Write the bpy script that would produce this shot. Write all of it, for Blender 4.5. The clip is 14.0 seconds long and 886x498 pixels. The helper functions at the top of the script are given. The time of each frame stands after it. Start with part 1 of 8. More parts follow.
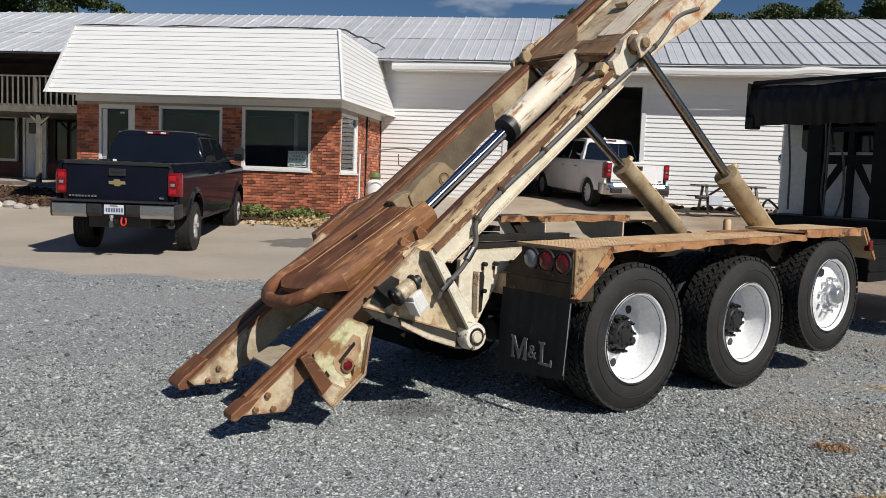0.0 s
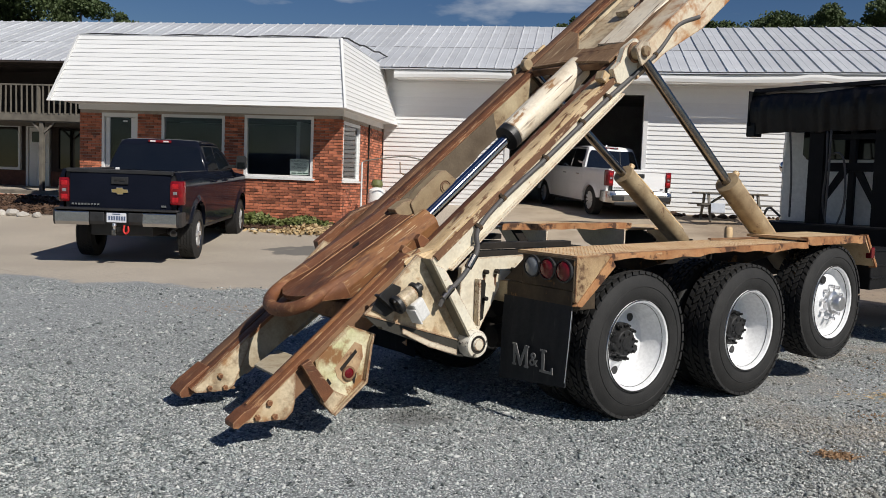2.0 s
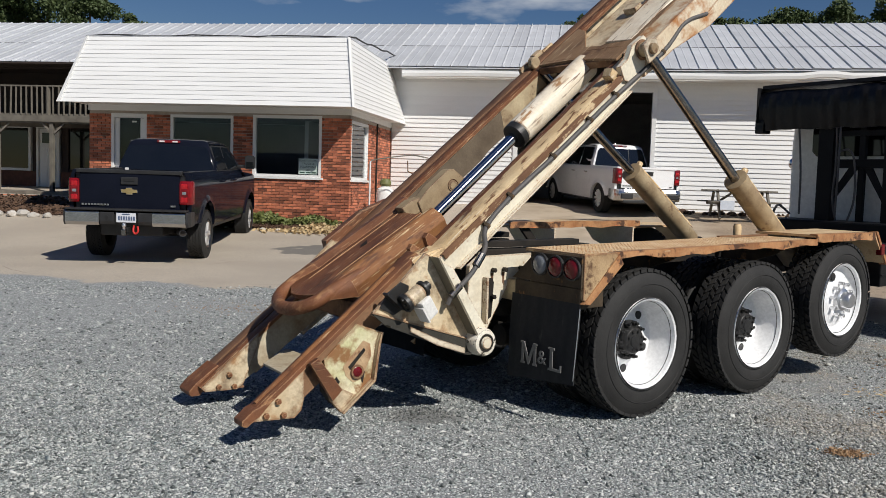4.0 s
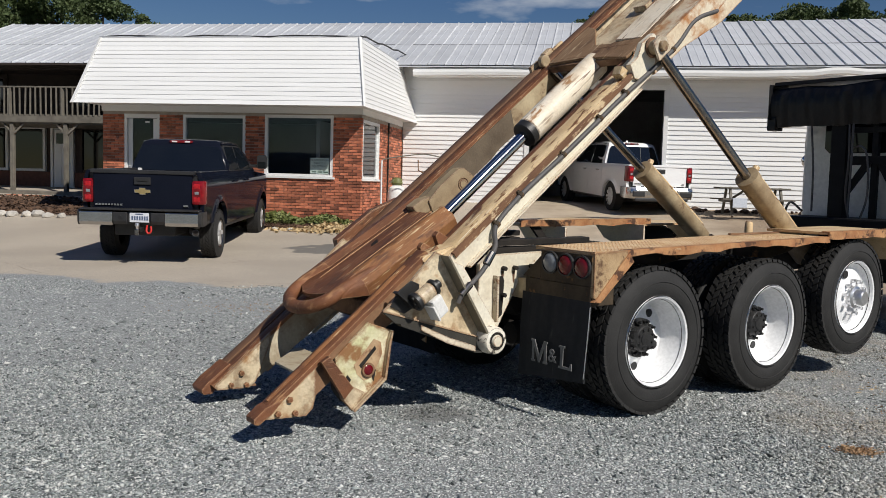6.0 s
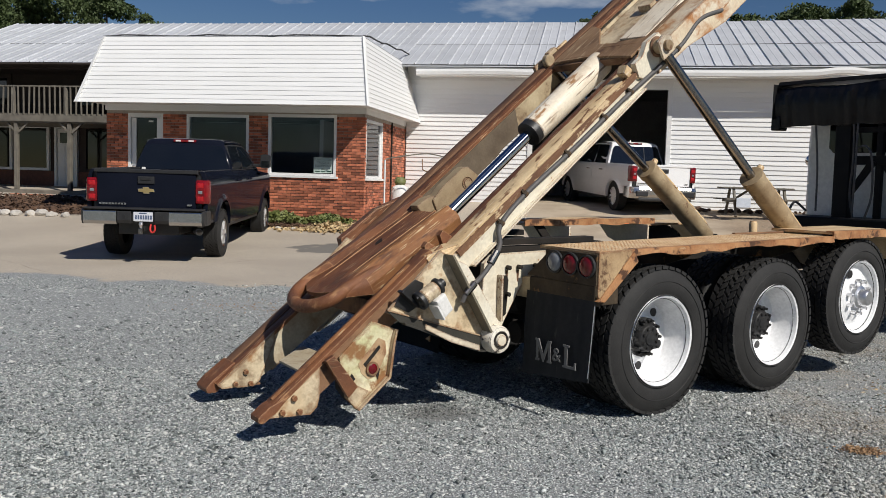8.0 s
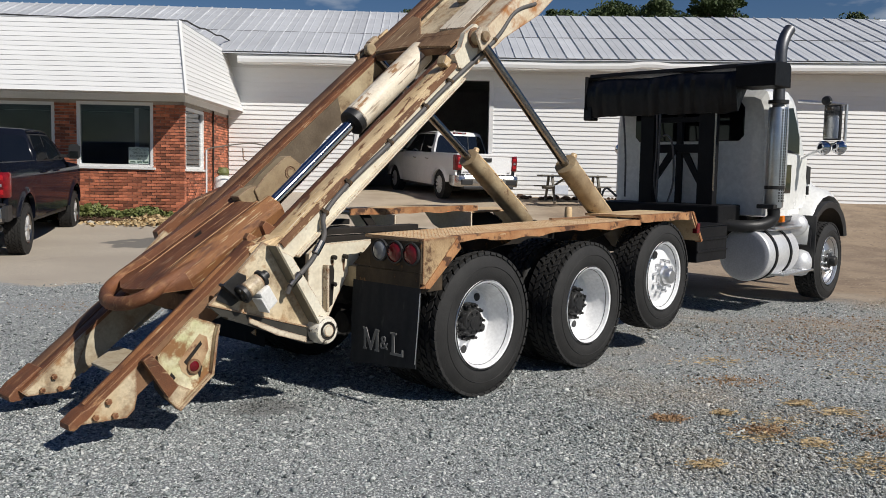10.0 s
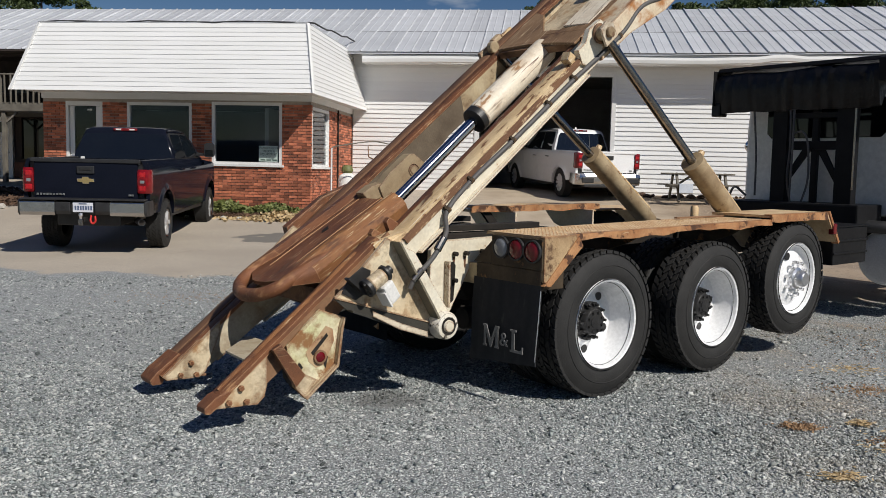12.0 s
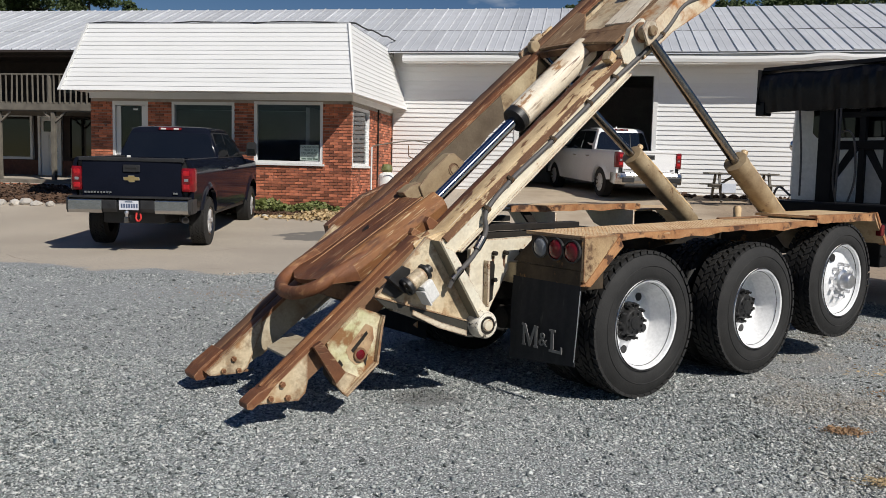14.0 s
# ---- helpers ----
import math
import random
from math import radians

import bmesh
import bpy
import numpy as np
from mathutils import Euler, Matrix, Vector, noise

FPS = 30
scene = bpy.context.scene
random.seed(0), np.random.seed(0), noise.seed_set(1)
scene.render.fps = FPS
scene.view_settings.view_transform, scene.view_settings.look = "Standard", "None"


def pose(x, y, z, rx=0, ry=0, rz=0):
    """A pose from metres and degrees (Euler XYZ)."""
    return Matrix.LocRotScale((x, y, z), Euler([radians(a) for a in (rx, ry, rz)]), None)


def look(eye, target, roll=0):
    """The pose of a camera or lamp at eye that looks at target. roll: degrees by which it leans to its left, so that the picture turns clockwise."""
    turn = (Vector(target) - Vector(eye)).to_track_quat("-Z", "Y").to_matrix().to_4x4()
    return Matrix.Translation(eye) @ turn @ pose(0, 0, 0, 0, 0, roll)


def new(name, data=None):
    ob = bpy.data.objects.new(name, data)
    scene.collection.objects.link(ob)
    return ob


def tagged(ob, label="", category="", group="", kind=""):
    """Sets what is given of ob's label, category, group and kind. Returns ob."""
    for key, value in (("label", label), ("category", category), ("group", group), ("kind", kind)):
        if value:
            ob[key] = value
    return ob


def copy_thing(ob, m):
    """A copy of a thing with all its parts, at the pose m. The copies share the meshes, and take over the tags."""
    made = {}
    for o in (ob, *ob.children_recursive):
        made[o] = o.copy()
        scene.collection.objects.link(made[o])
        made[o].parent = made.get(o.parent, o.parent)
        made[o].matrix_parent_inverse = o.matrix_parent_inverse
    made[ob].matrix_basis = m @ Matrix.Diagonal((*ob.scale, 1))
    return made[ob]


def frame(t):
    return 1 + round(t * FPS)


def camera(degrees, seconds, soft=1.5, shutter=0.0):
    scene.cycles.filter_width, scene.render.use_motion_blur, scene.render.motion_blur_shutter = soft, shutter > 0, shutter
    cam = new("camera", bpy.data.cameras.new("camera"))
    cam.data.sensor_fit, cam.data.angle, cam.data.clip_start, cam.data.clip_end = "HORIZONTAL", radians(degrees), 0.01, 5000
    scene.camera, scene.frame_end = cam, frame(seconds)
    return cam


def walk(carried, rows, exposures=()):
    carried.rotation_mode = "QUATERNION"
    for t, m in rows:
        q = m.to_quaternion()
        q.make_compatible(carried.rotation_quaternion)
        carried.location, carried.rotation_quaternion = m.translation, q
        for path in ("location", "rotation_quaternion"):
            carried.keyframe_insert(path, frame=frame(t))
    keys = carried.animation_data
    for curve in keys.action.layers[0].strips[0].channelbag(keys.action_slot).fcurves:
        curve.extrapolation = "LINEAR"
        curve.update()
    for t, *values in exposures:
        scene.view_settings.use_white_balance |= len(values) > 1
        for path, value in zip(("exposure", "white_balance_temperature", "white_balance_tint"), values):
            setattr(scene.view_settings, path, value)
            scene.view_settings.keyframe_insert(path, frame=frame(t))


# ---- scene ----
cam = camera(55.0, 14.0, soft=0.7)
EXPO = -0.46
PATH = [
    (0, -0.000, 0.000, 1.560, 85.196, -2.192, 0.184),
    (0.5, 0.003, 0.004, 1.559, 85.293, -2.158, 0.489),
    (1, -0.000, 0.005, 1.559, 85.355, -2.112, 0.628),
    (1.5, 0.002, -0.000, 1.559, 85.543, -2.091, 0.531),
    (2, 0.006, -0.010, 1.560, 85.722, -2.132, 0.334),
    (4.5, 0.013, -0.015, 1.557, 85.530, -1.907, 1.069),
    (5, 0.008, -0.010, 1.552, 85.374, -2.052, 1.220),
    (5.5, 0.011, -0.027, 1.553, 85.366, -2.103, 1.424),
    (6, 0.025, -0.032, 1.559, 85.512, -1.605, 1.707),
    (6.5, 0.027, -0.042, 1.562, 85.745, -1.371, 1.910),
    (7, 0.023, -0.039, 1.557, 85.809, -1.479, 2.071),
    (7.2, 0.021, -0.033, 1.554, 85.739, -1.625, 2.164),
    (9.3, 0.011, -0.032, 1.554, 85.163, -1.179, -1.549),
    (9.5, 0.022, -0.023, 1.554, 85.089, -1.091, -4.360),
    (10, 0.051, -0.021, 1.549, 85.092, -1.199, -9.557),
    (10.5, 0.060, -0.030, 1.547, 84.939, -1.145, -10.663),
    (11, 0.057, -0.040, 1.551, 85.091, -1.081, -10.190),
    (11.5, 0.048, -0.050, 1.553, 85.261, -1.121, -6.614),
    (12, 0.028, -0.037, 1.545, 84.784, -1.276, -1.593),
    (12.5, 0.018, -0.032, 1.540, 84.227, -1.353, 0.711),
    (13, 0.023, -0.040, 1.542, 84.056, -1.286, 1.421),
    (13.5, 0.021, -0.048, 1.542, 84.336, -1.415, 1.270),
    (14, 0.022, -0.059, 1.548, 84.659, -1.388, 1.031),
]
walk(cam, [(t, pose(x, y, z, rx, ry, rz)) for t, x, y, z, rx, ry, rz in PATH], exposures=[(0, EXPO), (9.5, EXPO), (10.5, EXPO - 0.03), (12, EXPO - 0.08), (13.5, EXPO - 0.03), (14, EXPO - 0.02)])

# ---- daylight: clear sky, sun high behind the viewer's right shoulder ----
SUN_AZ, SUN_EL = radians(138), radians(42)      # azimuth clockwise from +y
world = bpy.data.worlds.new("world")
scene.world = world
world.use_nodes = True
wn, wl = world.node_tree.nodes, world.node_tree.links
sky = wn.new("ShaderNodeTexSky")
sky.sky_type, sky.sun_disc = "NISHITA", False
sky.sun_elevation, sky.sun_rotation = SUN_EL, SUN_AZ
sky.air_density, sky.dust_density, sky.ozone_density = 1.15, 0.0, 4.0
wc = wn.new("ShaderNodeTexCoord")
wm = wn.new("ShaderNodeMapping")
wm.inputs["Scale"].default_value = (5.0, 5.0, 16.0)
wm.inputs["Location"].default_value = (0.35, 0.2, 0.0)
cloud = wn.new("ShaderNodeTexNoise")
cloud.inputs["Scale"].default_value, cloud.inputs["Detail"].default_value = 1.0, 6.0
ramp = wn.new("ShaderNodeValToRGB")
ramp.color_ramp.elements[0].position, ramp.color_ramp.elements[1].position = 0.58, 0.72
mix = wn.new("ShaderNodeMix")
mix.data_type = "RGBA"
mix.inputs["B"].default_value = (11.5, 12.2, 13.2, 1)
wl.new(wc.outputs["Generated"], wm.inputs[0])
wl.new(wm.outputs[0], cloud.inputs["Vector"])
wl.new(cloud.outputs["Fac"], ramp.inputs[0])
wl.new(ramp.outputs[0], mix.inputs["Factor"])
blue = wn.new("ShaderNodeHueSaturation")
blue.inputs["Hue"].default_value, blue.inputs["Saturation"].default_value = 0.516, 1.27
wl.new(sky.outputs[0], blue.inputs["Color"])
wl.new(blue.outputs[0], mix.inputs["A"])
wl.new(mix.outputs["Result"], wn["Background"].inputs[0])
wn["Background"].inputs[1].default_value = 0.060
sun = new("sun", bpy.data.lights.new("sun", "SUN"))
sun.data.energy, sun.data.angle, sun.data.color = 6.4, radians(0.53), (1.0, 0.958, 0.89)
sun.matrix_world = look((20 * math.sin(SUN_AZ), 20 * math.cos(SUN_AZ), 20 * math.tan(SUN_EL)), (0, 0, 0))


# ---- materials ----
def mat(name, c1, c2=None, scale=4.0, rough=0.6, metal=0.0, bump=0.15, bscale=60.0, patch=None, pscale=3.0, pcut=0.55,
        psoft=0.06, stretch=(1, 1, 1), streak=None, scut=0.62, ior=None, rand=0.0, coat=0.0, rvar=0.1, spec=0.5,
        sscale=(1.6, 34, 34), ssoft=0.07, edge=None, eradius=0.012, grain=0.8, soil=0.0, soilcol=(0.13, 0.072, 0.036)):
    """Base colour varied at two scales, an optional patch colour (rust, dirt, chips) and long streaks along the stretch."""
    m = bpy.data.materials.new(name)
    m.use_nodes = True
    n, l = m.node_tree.nodes, m.node_tree.links
    b = n["Principled BSDF"]
    co = n.new("ShaderNodeTexCoord")
    mp = n.new("ShaderNodeMapping")
    mp.inputs["Scale"].default_value = stretch
    l.new(co.outputs["Object"], mp.inputs[0])

    def noise_tex(s, detail=6.0, vec=None, rg=0.5):
        t = n.new("ShaderNodeTexNoise")
        t.inputs["Scale"].default_value, t.inputs["Detail"].default_value = s, detail
        t.inputs["Roughness"].default_value = rg
        l.new(vec or mp.outputs[0], t.inputs["Vector"])
        return t.outputs["Fac"]

    def cut(fac, lo, hi):
        r = n.new("ShaderNodeValToRGB")
        r.color_ramp.elements[0].position, r.color_ramp.elements[1].position = lo, hi
        l.new(fac, r.inputs[0])
        return r.outputs[0]

    def cut2(fac, lo, hi):
        r = n.new("ShaderNodeMapRange")
        r.inputs["From Min"].default_value, r.inputs["From Max"].default_value = lo, hi
        l.new(fac, r.inputs[0])
        return r.outputs[0]

    def blend(fac, a, bcol):
        x = n.new("ShaderNodeMix")
        x.data_type = "RGBA"
        for key, v in (("Factor", fac), ("A", a), ("B", bcol)):
            if isinstance(v, (tuple, list)):
                x.inputs[key].default_value = (*v[:3], 1)
            elif isinstance(v, float):
                x.inputs[key].default_value = v
            else:
                l.new(v, x.inputs[key])
        return x.outputs["Result"]

    c2 = c2 or tuple(v * 0.72 for v in c1)
    col = blend(cut(noise_tex(scale), 0.3, 0.7), c1, c2)
    fine = noise_tex(bscale, 4.0, co.outputs["Object"])
    dark = blend(cut(fine, 0.35, 0.75), (0.86, 0.86, 0.86), (1.08, 1.08, 1.08))
    mul = n.new("ShaderNodeMix")
    mul.data_type, mul.blend_type = "RGBA", "MULTIPLY"
    mul.inputs["Factor"].default_value = grain
    l.new(col, mul.inputs["A"])
    l.new(dark, mul.inputs["B"])
    col = mul.outputs["Result"]
    if streak:
        mp2 = n.new("ShaderNodeMapping")
        mp2.inputs["Scale"].default_value = sscale
        l.new(co.outputs["Object"], mp2.inputs[0])
        sk = n.new("ShaderNodeMath")
        sk.operation = "MULTIPLY"
        l.new(cut(noise_tex(1.0, 5.0, mp2.outputs[0]), scut, scut + ssoft), sk.inputs[0])
        l.new(cut(noise_tex(7.0, 6.0, None, 0.65), 0.42, 0.60), sk.inputs[1])
        col = blend(sk.outputs[0], col, streak)
    if patch:
        col = blend(cut(noise_tex(pscale, 9.0, None, 0.66), pcut, pcut + psoft), col, patch)
    if soil:
        # oily dirt in cloudy stains with finer spatter
        sa = n.new("ShaderNodeMath")
        sa.operation, sa.inputs[1].default_value = "MULTIPLY", soil
        l.new(cut2(noise_tex(5.5, 10.0, co.outputs["Object"], 0.72), 0.47, 0.66), sa.inputs[0])
        col = blend(sa.outputs[0], col, soilcol)
    if edge:
        # chipped and rusted along edges and folds
        bv, ge, dt = n.new("ShaderNodeBevel"), n.new("ShaderNodeNewGeometry"), n.new("ShaderNodeVectorMath")
        bv.samples, bv.inputs["Radius"].default_value = 4, eradius
        dt.operation = "DOT_PRODUCT"
        l.new(bv.outputs[0], dt.inputs[0])
        l.new(ge.outputs["Normal"], dt.inputs[1])
        sm = n.new("ShaderNodeMath")
        sm.operation, sm.inputs[1].default_value = "MULTIPLY_ADD", -3.5
        l.new(dt.outputs["Value"], sm.inputs[0])
        l.new(noise_tex(9.0, 8.0, None, 0.62), sm.inputs[2])
        col = blend(cut2(sm.outputs[0], -2.86, -2.70), col, edge)
    if rand:
        oi = n.new("ShaderNodeObjectInfo")
        hs = n.new("ShaderNodeHueSaturation")
        mr = n.new("ShaderNodeMapRange")
        mr.inputs["To Min"].default_value, mr.inputs["To Max"].default_value = 1 - rand, 1 + rand
        l.new(oi.outputs["Random"], mr.inputs[0])
        l.new(mr.outputs[0], hs.inputs["Value"])
        l.new(col, hs.inputs["Color"])
        col = hs.outputs[0]
    l.new(col, b.inputs["Base Color"])
    rr = n.new("ShaderNodeMapRange")
    rr.inputs["To Min"].default_value, rr.inputs["To Max"].default_value = max(rough - rvar, 0.03), min(rough + rvar, 1)
    l.new(noise_tex(scale * 2.3), rr.inputs[0])
    l.new(rr.outputs[0], b.inputs["Roughness"])
    b.inputs["Metallic"].default_value = metal
    b.inputs["Coat Weight"].default_value = coat
    b.inputs["Specular IOR Level"].default_value = spec
    if ior:
        b.inputs["IOR"].default_value = ior
    if bump:
        bp = n.new("ShaderNodeBump")
        bp.inputs["Strength"].default_value, bp.inputs["Distance"].default_value = bump, 0.01
        l.new(fine, bp.inputs["Height"])
        l.new(bp.outputs[0], b.inputs["Normal"])
    return m


def glass(name, col, rough=0.02, alpha=0.25):
    """Dark window glass: a glossy coat over a pane that lets some light through."""
    m = bpy.data.materials.new(name)
    m.use_nodes = True
    n, l = m.node_tree.nodes, m.node_tree.links
    n.remove(n["Principled BSDF"])
    tr, gl, fr, mx = n.new("ShaderNodeBsdfTransparent"), n.new("ShaderNodeBsdfGlossy"), n.new("ShaderNodeFresnel"), n.new("ShaderNodeMixShader")
    tr.inputs[0].default_value = (*col, 1)
    gl.inputs["Roughness"].default_value = rough
    fr.inputs[0].default_value = 1.5
    l.new(fr.outputs[0], mx.inputs[0])
    l.new(tr.outputs[0], mx.inputs[1])
    l.new(gl.outputs[0], mx.inputs[2])
    l.new(mx.outputs[0], n["Material Output"].inputs[0])
    return m


RUST = mat("rusted_steel", (0.135, 0.050, 0.022), (0.235, 0.095, 0.040), 6, 0.52, 0.15, 0.45, 150, patch=(0.050, 0.023, 0.014), pscale=9, pcut=0.56, psoft=0.10, stretch=(0.45, 1, 1), streak=(0.52, 0.36, 0.21), scut=0.6, sscale=(7, 110, 110), ssoft=0.03, edge=(0.40, 0.23, 0.115), eradius=0.008, soil=0.6, soilcol=(0.055, 0.024, 0.014))
RUST_RED = mat("red_brown_rust", (0.25, 0.095, 0.036), (0.155, 0.060, 0.027), 7, 0.62, 0.1, 0.5, 160, patch=(0.37, 0.19, 0.085), pscale=11, pcut=0.57, psoft=0.08, stretch=(0.4, 1, 1), streak=(0.48, 0.31, 0.17), scut=0.64, sscale=(3, 80, 80), ssoft=0.05, edge=(0.44, 0.26, 0.13), eradius=0.008, soil=0.6, soilcol=(0.075, 0.03, 0.017))
RUST_BROWN = mat("dark_brown_track_rust", (0.105, 0.052, 0.028), (0.185, 0.095, 0.050), 5, 0.62, 0.1, 0.4, 140, patch=(0.055, 0.028, 0.018), pscale=4.0, pcut=0.58, psoft=0.10, stretch=(0.35, 1, 1), streak=(0.34, 0.20, 0.11), scut=0.64, sscale=(2.2, 80, 80), ssoft=0.05, edge=(0.28, 0.155, 0.08), eradius=0.008)
RUST_DARK = mat("brown_rusted_plate", (0.18, 0.09, 0.045), (0.29, 0.165, 0.088), 7, 0.7, 0.15, 0.35, 100, patch=(0.065, 0.034, 0.02), pscale=5, pcut=0.54, psoft=0.13, streak=(0.34, 0.22, 0.13), scut=0.62, sscale=(4, 60, 60))
RUST_WOOD = mat("scraped_brown_plate", (0.30, 0.185, 0.098), (0.20, 0.115, 0.058), 5, 0.65, 0.05, 0.35, 100, patch=(0.10, 0.05, 0.026), pscale=5, pcut=0.58, psoft=0.08, stretch=(0.5, 1, 1), streak=(0.56, 0.43, 0.27), scut=0.57, sscale=(5, 45, 60), ssoft=0.05, soil=0.5)
BEIGE = mat("worn_beige_paint", (0.72, 0.62, 0.44), (0.55, 0.43, 0.27), 3.5, 0.5, 0, 0.15, 60, patch=(0.36, 0.20, 0.09), pscale=8, pcut=0.535, psoft=0.14, streak=(0.24, 0.12, 0.055), scut=0.62, sscale=(9, 14, 6), edge=(0.20, 0.088, 0.038), eradius=0.030, soil=0.75)
PALEWEB = mat("dusty_stained_web", (0.50, 0.44, 0.32), (0.38, 0.31, 0.205), 4, 0.7, 0, 0.2, 60, patch=(0.24, 0.15, 0.08), pscale=4, pcut=0.60, psoft=0.12, streak=(0.28, 0.19, 0.10), scut=0.66, sscale=(14, 14, 2), soil=0.6, soilcol=(0.2, 0.125, 0.068))
STAINED_TAN = mat("stained_tan_plate", (0.50, 0.41, 0.26), (0.33, 0.25, 0.145), 5, 0.65, 0, 0.2, 60, patch=(0.13, 0.07, 0.035), pscale=5, pcut=0.58, psoft=0.08, soil=0.5)
CREAM = mat("cream_paint", (0.77, 0.725, 0.60), (0.70, 0.635, 0.49), 2.5, 0.42, 0, 0.03, 50, patch=(0.30, 0.14, 0.055), pscale=11, pcut=0.655, psoft=0.03, streak=(0.56, 0.46, 0.31), scut=0.68, sscale=(2, 22, 22), edge=(0.30, 0.14, 0.06), eradius=0.015, soil=0.3, soilcol=(0.42, 0.3, 0.17))
SCRATCHED = mat("scratched_white_cream", (0.82, 0.76, 0.64), (0.72, 0.62, 0.47), 4, 0.5, 0, 0.15, 60, patch=(0.34, 0.19, 0.09), pscale=9, pcut=0.6, psoft=0.03, stretch=(0.35, 1, 1), streak=(0.13, 0.07, 0.04), scut=0.60, sscale=(2.6, 42, 42), ssoft=0.03, edge=(0.22, 0.10, 0.045), eradius=0.015, soil=0.35, soilcol=(0.4, 0.25, 0.12))
RUSTRUN = mat("rust_run_cream", (0.76, 0.70, 0.56), (0.62, 0.48, 0.30), 3, 0.5, 0, 0.15, 60, patch=(0.40, 0.175, 0.055), pscale=3.6, pcut=0.47, psoft=0.12, streak=(0.30, 0.125, 0.045), scut=0.60, sscale=(2.5, 25, 25), edge=(0.26, 0.11, 0.045), eradius=0.02, soil=0.35, soilcol=(0.36, 0.15, 0.05))
FLANGE = mat("scuffed_tan_flange", (0.74, 0.575, 0.345), (0.58, 0.395, 0.20), 7, 0.6, 0, 0.35, 70, patch=(0.17, 0.072, 0.030), pscale=13, pcut=0.55, psoft=0.05, stretch=(0.4, 1, 1), streak=(0.82, 0.72, 0.54), scut=0.60, sscale=(2.4, 45, 45), edge=(0.15, 0.065, 0.03), eradius=0.006, soil=0.35)
EDGERUST = mat("flaking_brown_edge", (0.20, 0.098, 0.046), (0.125, 0.058, 0.028), 8, 0.7, 0, 0.4, 90, patch=(0.58, 0.43, 0.255), pscale=12, pcut=0.55, psoft=0.04, stretch=(0.4, 1, 1))
LIME = mat("stained_beige_plate", (0.75, 0.68, 0.50), (0.50, 0.50, 0.24), 4.0, 0.6, 0, 0.2, 60, patch=(0.25, 0.12, 0.045), pscale=5.0, pcut=0.52, psoft=0.08, edge=(0.24, 0.10, 0.04), eradius=0.04, soil=0.8, soilcol=(0.24, 0.13, 0.05))
# Olive darkened to carry the shade of a face turned from the sun.
SHADE_OLIVE = mat("olive_shade_paint", (0.20, 0.185, 0.14), (0.115, 0.105, 0.08), 6, 0.6, 0, 0.2, 60, patch=(0.06, 0.045, 0.03), pscale=9, pcut=0.6, psoft=0.06, edge=(0.45, 0.36, 0.24), eradius=0.008)
# Near-black paint holds the lower web's shade along with its oily stains.
SHADE_OILED = mat("shade_and_oil_paint", (0.050, 0.046, 0.036), (0.028, 0.026, 0.022), 6, 0.55, 0, 0.2, 60, patch=(0.42, 0.35, 0.24), pscale=14, pcut=0.70, psoft=0.04)
FLAKED = mat("flaking_white_paint", (0.80, 0.765, 0.68), (0.70, 0.63, 0.50), 6, 0.5, 0, 0.15, 60, patch=(0.045, 0.038, 0.03), pscale=22, pcut=0.57, psoft=0.03, edge=(0.06, 0.05, 0.04), eradius=0.008)
STAINPLATE = mat("rust_bleached_paint", (0.33, 0.175, 0.085), (0.55, 0.42, 0.25), 6, 0.7, 0, 0.25, 70, patch=(0.16, 0.07, 0.034), pscale=9, pcut=0.58, psoft=0.08)
DECK = mat("rusty_tan_tread_plate", (0.68, 0.525, 0.325), (0.57, 0.40, 0.215), 4, 0.62, 0, 0.2, 90, patch=(0.27, 0.115, 0.045), pscale=5, pcut=0.64, psoft=0.09, edge=(0.30, 0.125, 0.045), eradius=0.02, soil=0.45, soilcol=(0.3, 0.135, 0.055))
DECKSIDE = mat("grimy_tan_side_plate", (0.50, 0.36, 0.20), (0.36, 0.235, 0.12), 7, 0.65, 0, 0.35, 90, patch=(0.10, 0.05, 0.024), pscale=9, pcut=0.55, psoft=0.08, edge=(0.20, 0.085, 0.035), eradius=0.03, soil=0.7, soilcol=(0.11, 0.055, 0.026))
DECK_EDGE = mat("rusty_deck_lip", (0.31, 0.12, 0.042), (0.50, 0.27, 0.12), 9, 0.7, 0, 0.4, 70, patch=(0.075, 0.032, 0.015), pscale=8, pcut=0.535, psoft=0.06, soil=0.4, soilcol=(0.1, 0.042, 0.02))
GRIME = mat("oily_black_steel", (0.016, 0.0145, 0.013), (0.032, 0.026, 0.021), 5, 0.7, 0.1, 0.3, 50, patch=(0.07, 0.038, 0.02), pscale=4, pcut=0.66, psoft=0.1, spec=0.25)
GREYSTEEL = mat("grimy_grey_panel", (0.085, 0.062, 0.040), (0.035, 0.027, 0.019), 7, 0.75, 0, 0.25, 60, spec=0.2, patch=(0.24, 0.125, 0.05), pscale=7, pcut=0.58, psoft=0.08)
RUBBER = mat("tyre_rubber", (0.021, 0.0205, 0.020), (0.031, 0.030, 0.029), 7, 0.70, 0, 0.2, 110, spec=0.3, patch=(0.040, 0.037, 0.034), pscale=5, pcut=0.68, psoft=0.15)
FLAP = mat("mudflap_rubber", (0.020, 0.022, 0.024), (0.034, 0.035, 0.037), 4, 0.85, 0, 0.25, 30, spec=0.2, patch=(0.062, 0.060, 0.056), pscale=9, pcut=0.60, psoft=0.12, stretch=(1, 2.2, 0.35))
HOSE = mat("black_hose", (0.07, 0.07, 0.07), (0.11, 0.10, 0.095), 9, 0.6, 0, 0.2, 120)
